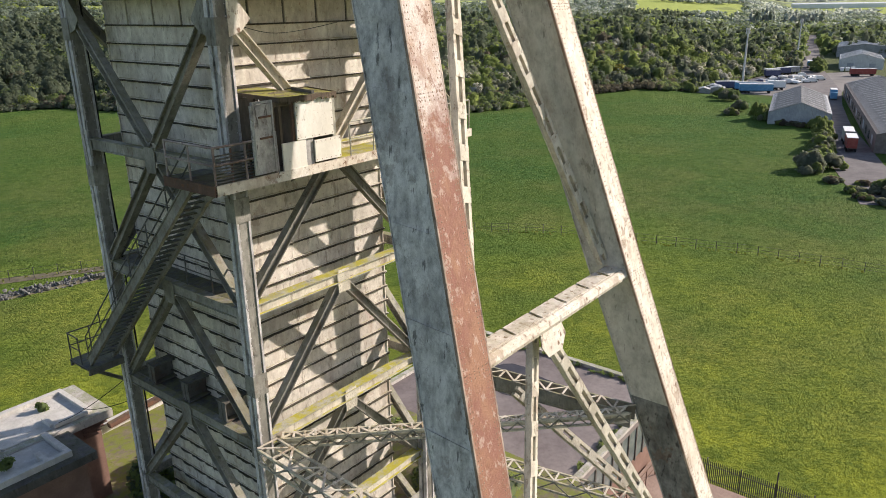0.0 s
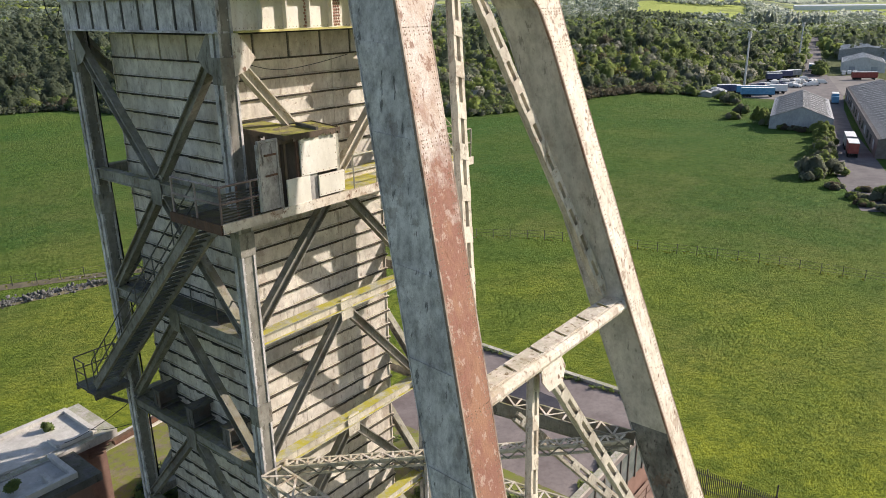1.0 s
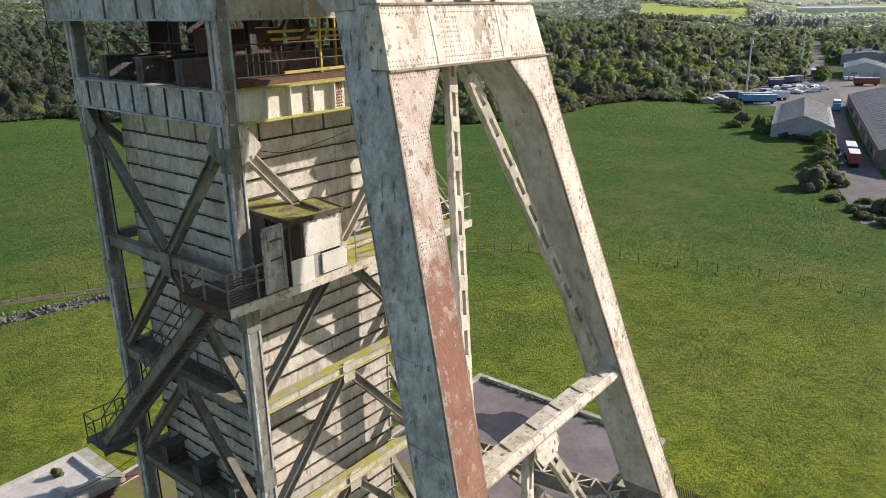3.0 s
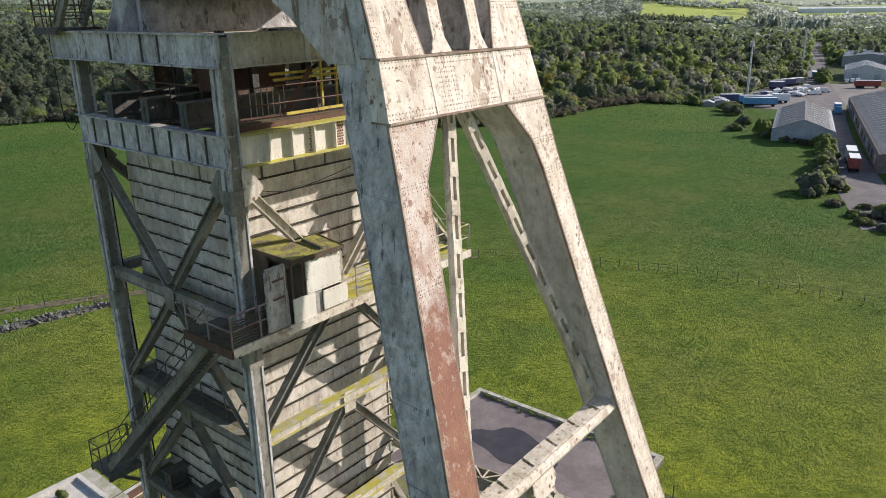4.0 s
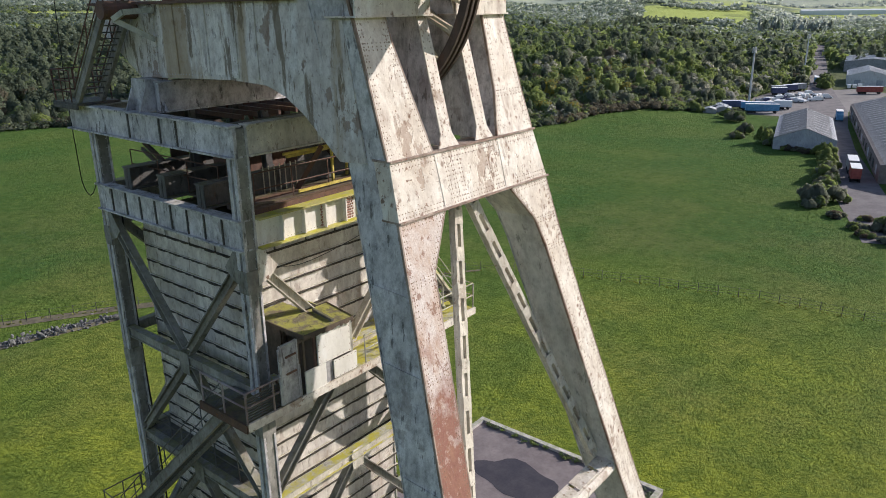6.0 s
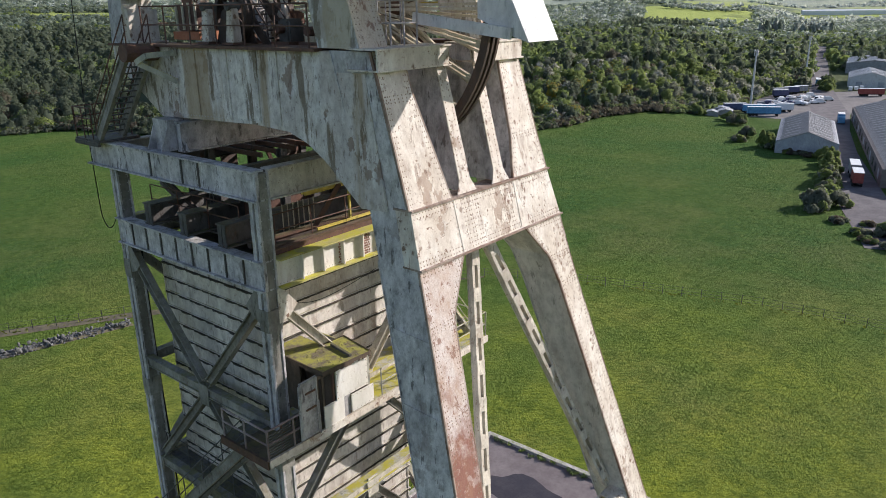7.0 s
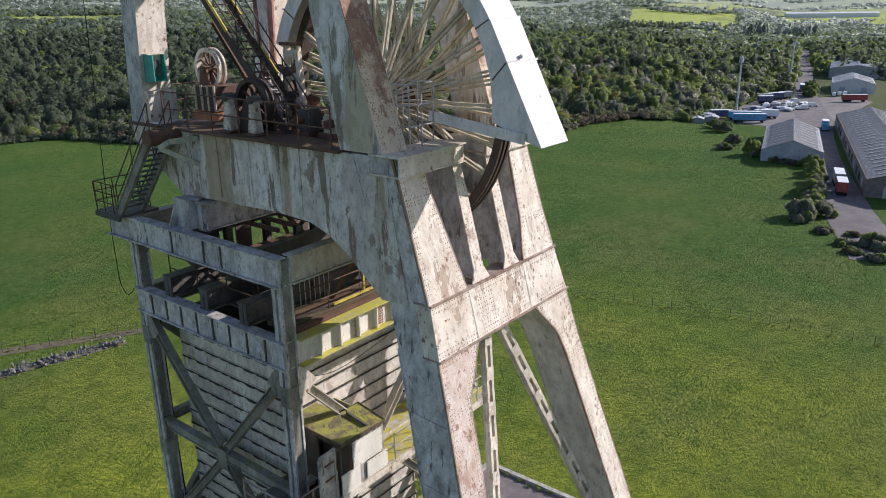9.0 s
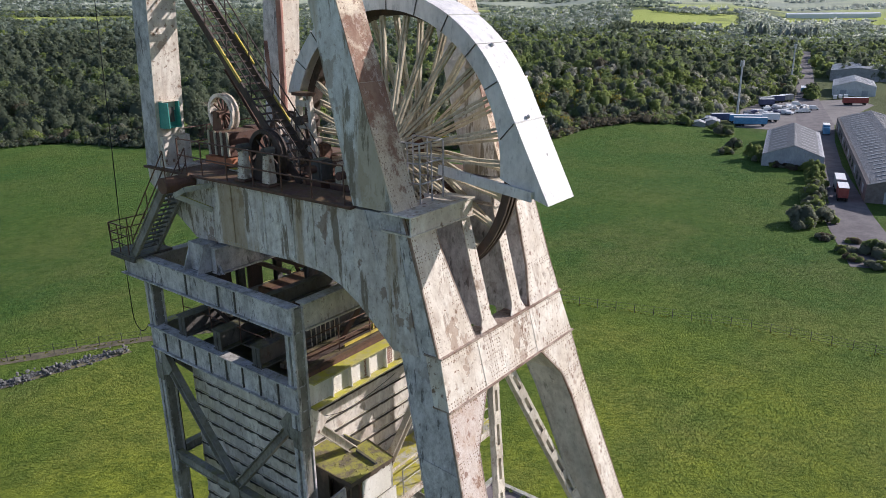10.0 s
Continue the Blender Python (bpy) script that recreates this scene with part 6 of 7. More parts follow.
bm = bmesh.new()
box(bm, (20.0, -8.2, 12.504), (22.2, -6.2, 13.0))
part("roof_slab", bm, concrete, lower)
rail = bmesh.new()
for i in range(8):
    x = 15 + i * 1.3
    tube(rail, (x, -3.6, 12.5), (x, -3.6, 13.5), 0.03, 6)
rail_line(rail, [(15, -3.6, 13.5), (24.1, -3.6, 13.5)])
rail_line(rail, [(15, -3.6, 13.0), (24.1, -3.6, 13.0)])
part("railing", rail, rusty, lower)

# hut on the pit bank
hut = thing("roof_hut", (-2.5, 12.7, bank_top), "brick hut with a bleached flat roof and raised kerbs", "hut")
for lo, hi in (((-6.4, 12.5, 18.0), (0.6, 15.3, 21.85)), ((-6.4, 10.2, 18.0), (-1.15, 12.49, 21.75))):
    bm = bmesh.new()
    box(bm, lo, hi)
    part("wall", bm, brick_red, hut)
bm = bmesh.new()
box(bm, (-6.6, 12.2, 21.86), (1.1, 15.7, 22.22))
slab = part("roof_slab", bm, concrete, hut)
bm = bmesh.new()
box(bm, (-6.6, 9.8, 21.76), (-0.85, 12.19, 22.1))
pebble = weathered("dark_pebbled_roof", (0.10, 0.095, 0.09), (0.17, 0.16, 0.155), (0.04, 0.038, 0.036), (0.1, 0.07, 0.05), (0.10, 0.12, 0.03), 0.7, 0.3, 0.3, 0.95, seed=64.0)
slab2 = part("roof_slab", bm, pebble, hut)
bm = bmesh.new()
box(bm, (-6.5, 12.6, 22.224), (0.25, 15.35, 22.25))
part("screed", bm, roof_white, slab)
for lo, hi in (((-6.5, 15.2, 22.254), (0.4, 15.45, 22.42)), ((0.2, 12.6, 22.254), (0.42, 15.19, 22.42)), ((-1.2, 12.5, 22.254), (0.19, 12.7, 22.42)), ((-5.9, 12.5, 22.254), (-3.2, 12.7, 22.36)),
               ((-5.2, 10.2, 22.104), (-5.0, 12.4, 22.36)), ((-4.99, 10.2, 22.104), (-1.6, 10.42, 22.36)), ((-1.8, 10.43, 22.104), (-1.6, 12.4, 22.36)), ((-2.6, 10.43, 22.104), (-2.4, 11.2, 22.36)), ((-1.3, 12.71, 22.254), (-1.1, 13.5, 22.4))):
    bm = bmesh.new()
    box(bm, lo, hi)
    part("kerb", bm, roof_white, slab)
bm = bmesh.new()
box(bm, (-4.98, 10.44, 22.104), (-1.82, 12.38, 22.14))
part("screed", bm, roof_white, slab2)
for i, (x, y, r) in enumerate(((-0.9, 14.4, 0.22), (-4.2, 11.6, 0.35), (-3.6, 11.2, 0.3))):
    weeds(x, y, r, 160, (0, 1), 90 + i, 22.2, 0.4)
bm = bmesh.new()
box(bm, (-6.4, 15.35, 18), (0.9, 15.9, 21.2))
part("side_wall", bm, brick_red, hut)
for i in range(5):
    bm = bmesh.new()
    box(bm, (-0.2, 12.21 + i * 0.02, 21.84 - 0.14 * i), (0.98 - 0.14 * i, 12.5, 21.855 - 0.14 * i))
    part("eroded_course", bm, brick_red, hut)

# palisade fence at the edge of the meadow
pal = thing("palisade_fence", (42.5, 0, 0), "grey steel palisade fence with pointed pales", "fence")
bm = bmesh.new()
plate(bm, [(0, -0.035, 0.05), (0, 0.035, 0.05), (0, 0.035, 2.25), (0, 0, 2.42), (0, -0.035, 2.25)], (0.02, 0, 0))
bmesh.ops.recalc_face_normals(bm, faces=bm.faces)
pale_me = bpy.data.meshes.new("pale")
bm.to_mesh(pale_me)
bm.free()
pale_me.materials.append(galv)
for i in range(200):
    ob = new("pale", pale_me)
    ob.parent = pal
    ob.location = (0, -15 + i * 0.155, 0)
for z in (0.5, 1.9):
    bm = bmesh.new()
    bar(bm, (42.54, -15, z), (42.54, 16, z), 0.04, 0.07)
    part("rail", bm, galv, pal)
for i in range(12):
    bm = bmesh.new()
    box(bm, (42.56, -15 + i * 2.75, 0), (42.64, -14.9 + i * 2.75, 2.5 if i % 3 else 3.4))
    part("post", bm, galv, pal)

# ---- landing platform, cabin and stairs on the tower ----
wood_rot = weathered("rotten_frame_timber", (0.09, 0.07, 0.05), (0.15, 0.11, 0.08), (0.04, 0.035, 0.03), (0.12, 0.06, 0.04), MOSS, 0.5, 0.4, 0.3, 0.9, seed=72.0)
PZ = 34.42
plat = thing("landing_platform", (3.5, -0.4, PZ), "narrow mossy steel landing with a battered pale edge beam", "platform")
bm = bmesh.new()
box(bm, (3.3, -0.94, PZ - 0.08), (9.6, 1.45, PZ))
part("floor_plate", bm, mossy, plat)
bm = bmesh.new()
box(bm, (-1.2, -0.94, PZ - 0.08), (3.29, 0.62, PZ))
box(bm, (0.45, 0.63, PZ - 0.08), (3.29, 1.45, PZ))
part("floor_plate", bm, wood_rot, plat)
bm = bmesh.new()
box(bm, (-1.24, -1.02, PZ - 0.24), (9.64, -0.945, PZ + 0.03))
part("edge_beam", bm, cream, plat)
bm = bmesh.new()
box(bm, (-1.28, -1.02, PZ - 0.24), (-1.205, 1.3, PZ + 0.03))
part("edge_beam", bm, rusty, plat)
bm = bmesh.new()
box(bm, (-1.2, 0.63, PZ - 0.08), (-0.02, 1.3, PZ))
part("floor_plate", bm, dark_steel, plat)
for x in (-0.9, 0.2, 2.0, 4.1, 6.2, 7.6, 9.2):
    bm = bmesh.new()
    plate(bm, [(x, -0.94, PZ - 0.09), (x, 0.0, PZ - 0.09), (x, 0.0, PZ - 0.6)], (0.08, 0, 0))
    part("bracket", bm, bracing, plat)


def railing(name, runs, material, label, h=1.08, gap=1.1, r=0.026, mid=(0.55,), group=""):
    """Tubular handrail along lines of floor points."""
    ob = thing(name, runs[0][0], label, "railing", group)
    for run in runs:
        for a, b in zip(run, run[1:]):
            a, b = Vector(a), Vector(b)
            n = max(1, round((b - a).length / gap))
            for i in range(n + 1):
                p = a.lerp(b, i / n)
                bm = bmesh.new()
                lean = Vector((random.uniform(-0.03, 0.03), random.uniform(-0.03, 0.03), 0))
                tube(bm, p, p + Vector((0, 0, h)) + lean, r, 6)
                part("post", bm, material, ob)
            for z in (*mid, h):
                bm = bmesh.new()
                tube(bm, a + Vector((0, 0, z)), b + Vector((0, 0, z)), r, 6)
                part("rail", bm, material, ob)
    return ob


rail_old = weathered("flaking_rail_paint", (0.24, 0.17, 0.15), (0.44, 0.38, 0.36), (0.05, 0.04, 0.035), (0.17, 0.09, 0.06), MOSS, 0.5, 0.5, 0.0, seed=95.0)
railing("platform_railing", [[(-1.2, 1.2, PZ), (-1.2, -0.98, PZ), (0.75, -0.98, PZ)]], rail_old, "rusty tubular guard rail at the platform end", 1.0, 1.0, 0.032)
railing("platform_railing", [[(3.6, -0.95, PZ), (9.55, -0.95, PZ), (9.55, 0.55, PZ)]], mossy, "lichen-yellowed tubular guard rail beside the cabin", 1.05, 1.0, 0.026)
slats = thing("slatted_screen", (-0.3, -0.9, PZ), "dark slatted metal screen behind the guard rail", "screen")
for i in range(9):
    bm = bmesh.new()
    box(bm, (-1.1, -0.9, PZ + 0.06 + i * 0.085), (0.35, -0.87, PZ + 0.1 + i * 0.085))
    part("slat", bm, dark_steel, slats)
for x in (-0.6, 0.0):
    bm = bmesh.new()
    box(bm, (x, -0.86, PZ), (x + 0.05, -0.82, PZ + 0.9))
    part("upright", bm, rusty, slats)

cabin = thing("cabin", (2.1, -0.1, PZ), "small sheet-metal cabin with a mossy roof and open doorway", "cabin")
panel_white = weathered("white_sheet_panel", (0.70, 0.67, 0.60), (0.78, 0.75, 0.69), (0.40, 0.36, 0.30), (0.3, 0.17, 0.1), MOSS, 0.3, 0.3, 0.2, 0.7, seed=66.0, peel=0.1, speck=0.3)
panel_old = weathered("stained_sheet_panel", (0.40, 0.39, 0.39), (0.58, 0.56, 0.54), (0.075, 0.06, 0.06), (0.16, 0.09, 0.07), MOSS, 0.8, 0.6, 0.2, 0.75, seed=69.0, peel=0.6)
CZ = 36.36
moss_roof = weathered("moss_over_roof_felt", (0.16, 0.13, 0.09), (0.26, 0.22, 0.15), (0.06, 0.05, 0.04), (0.16, 0.1, 0.06), (0.34, 0.33, 0.07), 0.6, 0.4, 1.0, 0.95, seed=74.0)
for name, lo, hi, m in (("back_wall", (1.08, 1.36, PZ), (3.0, 1.42, CZ - 0.03), panel_old), ("side_wall", (3.02, -0.92, PZ), (3.07, 1.42, CZ - 0.03), mossy),
                        ("side_wall", (1.02, 0.1, PZ), (1.075, 1.42, CZ - 0.03), wood_rot), ("inner_wall", (1.46, -0.88, PZ), (1.5, 0.4, CZ - 0.04), wood_rot),
                        ("upper_panel", (1.52, -1.02, 35.22), (2.88, -0.97, CZ - 0.06), panel_white),
                        # infill is a darker sheet standing in for the shaded gap between panels
                        ("lower_panel", (1.0, -1.0, PZ + 0.03), (1.83, -0.95, 35.2), panel_white), ("infill_panel", (1.835, -0.95, PZ + 0.02), (2.145, -0.91, 35.2), panel_old),
                        ("lower_panel", (2.15, -1.015, PZ + 0.09), (3.14, -0.965, 35.13), panel_white),
                        ("door_frame", (0.8, -0.92, PZ), (0.88, -0.83, CZ - 0.02), wood_rot), ("door_frame", (1.0, -0.94, 35.205), (1.08, -0.86, CZ - 0.02), wood_rot),
                        ("door_frame", (1.42, -0.96, 35.205), (1.5, -0.885, CZ - 0.02), rusty), ("head_rail", (0.8, -0.95, CZ - 0.16), (1.51, -0.89, CZ - 0.03), wood_rot),
                        ("corner_post", (2.89, -0.99, 35.14), (3.01, -0.9, CZ - 0.02), mossy)):
    bm = bmesh.new()
    box(bm, lo, hi)
    part(name, bm, m, cabin)
bm = bmesh.new()
for x, y, z in [(1.57 + i * 0.25, -1.02, zz) for i in range(6) for zz in (35.27, CZ - 0.11)] + [(xx, -1.02, 35.27 + i * 0.21) for i in range(5) for xx in (1.56, 2.84)] + [(2.2 + i * 0.18, -1.015, zz) for i in range(6) for zz in (PZ + 0.14, 35.08)]:
    dome(bm, (x, y, z), (0, -1, 0), 0.018)
part("screws", bm, rivet_rust, cabin, "", "stuff")
bm = bmesh.new()
outline = [(0.98, -1.04), (2.96, -1.13), (3.2, 0.36), (2.3, 0.4), (2.28, 1.5), (0.98, 1.5)]
plate(bm, [(x, y, CZ + 0.02 * y) for x, y in outline], (0, 0, 0.07))
rf = part("roof", bm, moss_roof, cabin, "roof covered in yellow-green moss")
ragged = random.Random(41)
bm = bmesh.new()
for (xa, ya), (xb, yb) in zip(outline[:3] + outline[5:], outline[1:4] + outline[:1]):
    n = max(2, int(math.hypot(xb - xa, yb - ya) / 0.09))
    for i in range(n):
        p, q = lerp((xa, ya, CZ + 0.02 * ya), (xb, yb, CZ + 0.02 * yb), i / n), lerp((xa, ya, CZ + 0.02 * ya), (xb, yb, CZ + 0.02 * yb), (i + 0.95) / n)
        drop = ragged.uniform(0.0, 0.1)
        bar(bm, p + Vector((0, 0, 0.045 - drop / 2)), q + Vector((0, 0, 0.045 - drop / 2)), 0.035, 0.1 + drop)
part("ragged_felt_edge", bm, wood_rot, rf)
bm = bmesh.new()
for i in range(70):
    x, y = ragged.uniform(1.1, 2.9), ragged.uniform(-1.0, 0.3)
    p = Vector((x, y, CZ + 0.02 * y + 0.068))
    dome(bm, p, (0, 0, 1), ragged.uniform(0.02, 0.06))
part("moss_clumps", bm, moss_roof, rf, "", "stuff")
bm = bmesh.new()
bar(bm, (2.42, 0.12, CZ + 0.13), (2.28, -0.92, CZ + 0.1), 0.09, 0.09)
part("roof_bar", bm, dark_steel, cabin)
# open door leaf
leaf = thing("cabin_door", (0.4, -0.98, PZ), "battered pale metal door standing open against the rail", "door")
m = pose(0.75, -0.98, PZ + 0.06, 0, 0, 183)
bm = bmesh.new()
box(bm, (0.0, -0.025, 0.03), (0.74, 0.025, 1.85))
bmesh.ops.transform(bm, matrix=m, verts=bm.verts)
dl = part("leaf", bm, panel_old, leaf)
for lo, hi in (((0, -0.045, 0.03), (0.06, 0.045, 1.93)), ((0.62, -0.045, 0.03), (0.68, 0.045, 1.93)), ((0.061, -0.04, 1.87), (0.619, 0.04, 1.93)), ((0.061, -0.04, 0.03), (0.619, 0.04, 0.09))):
    bm = bmesh.new()
    box(bm, lo, hi)
    bmesh.ops.transform(bm, matrix=m, verts=bm.verts)
    part("frame_strip", bm, panel_old, dl)
for z in (0.95, 1.5):
    bm = bmesh.new()
    box(bm, (0.1, 0.03, z), (0.5, 0.07, z + 0.05))
    bmesh.ops.transform(bm, matrix=m, verts=bm.verts)
    part("bolt", bm, rusty, dl)
bm = bmesh.new()
tube(bm, (0.8, -1.0, PZ), (0.78, -1.0, PZ + 1.15), 0.028, 6)
solo("guard_post", bm, panel_old, "pale upright tube beside the cabin doorway", "post")


def stair(name, foot, head, wide, label, material, rise=0.2, rails=1.0, rail_mat=None, sides=2):
    """A straight flight between two points of its outer edge; it is wide towards +x."""
    foot, head = Vector(foot), Vector(head)
    ob = thing(name, foot, label, "stairs")
    across = Vector((wide, 0, 0))
    for o in (Vector((0, 0, 0)), across):
        bm = bmesh.new()
        bar(bm, foot + o, head + o, 0.06, 0.3)
        bar(bm, foot + o, head + o, 0.13, 0.035, (0, 0, 1), 0, 0.15)
        bar(bm, foot + o, head + o, 0.13, 0.035, (0, 0, 1), 0, -0.15)
        part("stringer", bm, material, ob)
    n = int(abs(head.z - foot.z) / rise)
    d = (head - foot)
    step = Vector((0, d.y, 0)).normalized() * 0.085
    for i in range(1, n):
        p = foot + d * (i / n) + Vector((0.03, 0, 0))
        bm = bmesh.new()
        plate(bm, [p - step, p + step, p + step + across * 0.95, p - step + across * 0.95], (0, 0, 0.035))
        part("tread", bm, dark_steel, ob)
    if rails:
        k = max(2, int(d.length / 1.7))
        for o in (Vector((0, 0, 0)), across)[:sides]:
            for i in range(k + 1):
                p = foot + o + d * (i / k)
                bm = bmesh.new()
                tube(bm, p, p + Vector((0, 0, rails)), 0.022, 6)
                part("baluster", bm, rail_mat or dark_steel, ob)
            for z in (rails * 0.5, rails):
                bm = bmesh.new()
                tube(bm, foot + o + Vector((0, 0, z)), head + o + Vector((0, 0, z)), 0.022, 6)
                part("handrail", bm, rail_mat or dark_steel, ob)
    return ob


stair("stairs", (-1.1, 8.3, 26.62), (-1.1, 0.3, 34.35), 0.85, "long dark steel flight of stairs climbing the tower side", bracing, rail_mat=dark_steel, sides=1)
stair("stairs", (8.5, -0.3, PZ + 0.1), (8.5, 4.5, 39.05), 0.8, "lichen-yellowed steel stairs up the sunny tower side", mossy, 0.2, 1.0, mossy)
land = thing("stair_landing", (-0.5, 8.7, 26.5), "small dark steel stair landing on the tower corner", "landing")
bm = bmesh.new()
box(bm, (-1.35, 7.9, 26.42), (0.3, 9.35, 26.5))
part("floor_plate", bm, dark_steel, land)
for y in (7.95, 9.3):
    bm = bmesh.new()
    bar(bm, (-1.35, y, 26.35), (0.3, y, 26.35), 0.07, 0.2)
    part("edge_beam", bm, dark_steel, land)
bm = bmesh.new()
bar(bm, (-1.3, 8.6, 26.4), (0.2, 8.3, 25.3), 0.1, 0.12)
part("bracket", bm, dark_steel, land)
railing("landing_railing", [[(-1.3, 8.5, 26.5), (-1.3, 9.3, 26.5), (0.25, 9.3, 26.5), (0.25, 8.4, 26.5)]], dark_steel, "dark tubular rail round the stair landing", 1.05, 0.7, 0.024)
# second flight, on behind the tower, and inner walkway rails
railing("walkway_railing", [[(0.25, 0.6, 30.33), (0.25, 7.6, 30.33)]], dark_steel, "thin dark handrail along the tower walkway", 1.0, 1.4, 0.02)


def cable(name, pts, r, label, material=None):
    """A slack cable through the points."""
    cu = bpy.data.curves.new(name, "CURVE")
    cu.dimensions = "3D"
    cu.bevel_depth = r
    cu.bevel_resolution = 1
    sp = cu.splines.new("NURBS")
    sp.points.add(len(pts) - 1)
    for p, q in zip(sp.points, pts):
        p.co = (*q, 1)
    sp.use_endpoint_u = True
    sp.order_u = 3
    cu.materials.append(material or BLACK)
    return tagged(new(name, cu), label, "cable")


cable("hanging_cable", [(0.0, 8.7, 52), (-0.05, 9.0, 47), (-0.1, 9.3, 43), (0.1, 9.7, 40.6), (0.2, 9.9, 39.6), (0.2, 9.3, 39.2), (0.1, 8.6, 39.9)], 0.015, "black cable hanging loose from the frame top")
cable("hanging_cable", [(0.5, 7.9, 39.2), (0.5, 8.0, 34), (0.6, 8.0, 29), (0.6, 8.1, 21)], 0.035, "dark cable run down the tower corner")
cable("hanging_cable", [(0.4, 0.8, 38.6), (1.5, 0.5, 38.05), (3.0, 0.4, 38.0), (5.0, 0.5, 38.3)], 0.012, "thin slack wire across the casing")
cable("hanging_cable", [(0.2, 8.4, 25.4), (-0.6, 11.0, 23.2), (-1.0, 12.6, 22.4)], 0.014, "thin wire running down to the hut roof")
cable("hanging_cable", [(0.3, 8.4, 24.4), (0.0, 11.2, 22.9), (0.2, 12.9, 22.4)], 0.014, "thin wire running down to the hut roof")

# ---- things on and in the head of the frame ----
teal = plain("teal_box_paint", (0.05, 0.28, 0.24), (0.08, 0.34, 0.3), 3.0, 0.5)
orange_rust = plain("orange_primer", (0.42, 0.15, 0.07), (0.5, 0.22, 0.12), 3.0, 0.7)
DZ = 45.98
railing("deck_railing", [[(0.72, 6.2, DZ), (0.72, -1.75, DZ)]], rusty, "rust-brown tubular rail along the wheel deck", 1.1, 1.35, 0.024)
railing("deck_railing", [[(1.9, -2.6, 46.02), (1.9, -3.5, 46.02), (2.9, -3.5, 46.02), (2.9, -2.4, 46.02)]], panel_old, "pale flaking guard rail beside the winding wheel", 1.65, 0.55, 0.024, (0.55, 1.1))
railing("deck_railing", [[(6.0, 3.0, DZ), (6.0, -2.2, DZ)]], yellow_paint, "yellowish guard rail beyond the winding wheel", 1.1, 1.2, 0.024, (0.55,))
railing("deck_railing", [[(1.9, 8.0, DZ), (5.8, 8.0, DZ)]], rusty, "rusty guard rail at the rear of the wheel deck", 1.1, 1.3, 0.024)
railing("head_railing", [[(0.9, 0.6, 40.1), (6.8, 0.6, 40.1)], [(0.9, 2.3, 40.1), (0.9, 7.4, 40.1)]], rusty, "rusty tubular rail inside the tower head", 1.05, 1.6, 0.02)

stair("deck_stairs", (-0.25, 8.2, 42.85), (-0.25, 5.5, 45.85), 0.8, "short steel stairs with pale stringers up to the wheel deck", bracing, 0.2, 1.0, rusty)
up_land = thing("stair_landing", (0.2, 8.8, 42.7), "dark steel landing at the end of the head girder", "landing")
bm = bmesh.new()
box(bm, (-0.4, 7.95, 42.72), (1.1, 9.6, 42.8))
part("floor_plate", bm, dark_steel, up_land)
for a, b in (((0.1, 9.0, 42.3), (0.1, 8.5, 42.7)), ((-0.38, 8.0, 42.66), (-0.38, 9.6, 42.66))):
    bm = bmesh.new()
    bar(bm, a, b, 0.1, 0.14)
    part("edge_beam", bm, dark_steel, up_land)
railing("landing_railing", [[(-0.35, 8.4, 42.8), (-0.35, 9.55, 42.8), (1.05, 9.55, 42.8), (1.05, 8.4, 42.8)]], rusty, "rusty tubular rail round the upper landing", 1.05, 0.6, 0.022, (0.35, 0.7))
bm = bmesh.new()
tube(bm, (-0.35, 5.6, 45.72), (0.75, 5.6, 45.72), 0.27, 16)
solo("pipe_roll", bm, rusty, "short red-brown steel drum at the stair head", "drum")
bm = bmesh.new()
for a, b in zip([(0.72, 4.4, 45.72), (-0.05, 4.8, 45.66), (-0.2, 5.15, 45.45)], [(-0.05, 4.8, 45.66), (-0.2, 5.15, 45.45), (0.74, 4.55, 44.85)]):
    bar(bm, a, b, 0.12, 0.16)
solo("stair_bracket", bm, mossy, "bent lichen-stained bracket under the stair head", "bracket")


def sheave(c, r, rim_mat, spoke_mat, label, n=10):
    """A small guide wheel on its frame; axle along x."""
    c = Vector(c)
    ob = thing("guide_wheel", (c.x, c.y, DZ), label, "wheel")
    bm = bmesh.new()
    ring(bm, c.x - 0.16, c.x - 0.09, r - 0.13, r, 0, 360, 36, c)
    ring(bm, c.x + 0.09, c.x + 0.16, r - 0.13, r, 0, 360, 36, c)
    ring(bm, c.x - 0.09, c.x + 0.09, r - 0.13, r - 0.06, 0, 360, 36, c)
    part("rim", bm, rim_mat, ob)
    for i in range(n):
        a = 2 * math.pi * i / n
        d = Vector((0, math.cos(a), math.sin(a)))
        bm = bmesh.new()
        bar(bm, c + d * 0.12, c + d * (r - 0.12), 0.06, 0.05, (1, 0, 0))
        part("spoke", bm, spoke_mat, ob)
    bm = bmesh.new()
    tube(bm, c - Vector((0.35, 0, 0)), c + Vector((0.35, 0, 0)), 0.14, 14)
    part("hub", bm, spoke_mat, ob)
    for x in (-0.32, 0.24):
        bm = bmesh.new()
        z0 = DZ
        plate(bm, [(c.x + x, c.y - 0.55, z0), (c.x + x, c.y + 0.55, z0), (c.x + x, c.y + 0.16, c.z + 0.1), (c.x + x, c.y - 0.16, c.z + 0.1)], (0.08, 0, 0))
        part("bearing_frame", bm, spoke_mat, ob)
    return ob


sheave((2.9, 6.45, 47.64), 0.72, cream, rusty, "small pale spoked guide wheel on a bearing frame", 12)
sheave((1.62, 2.5, 46.82), 0.78, dark_rust, dark_rust, "dark rusty guide wheel between two pale pedestals", 10)


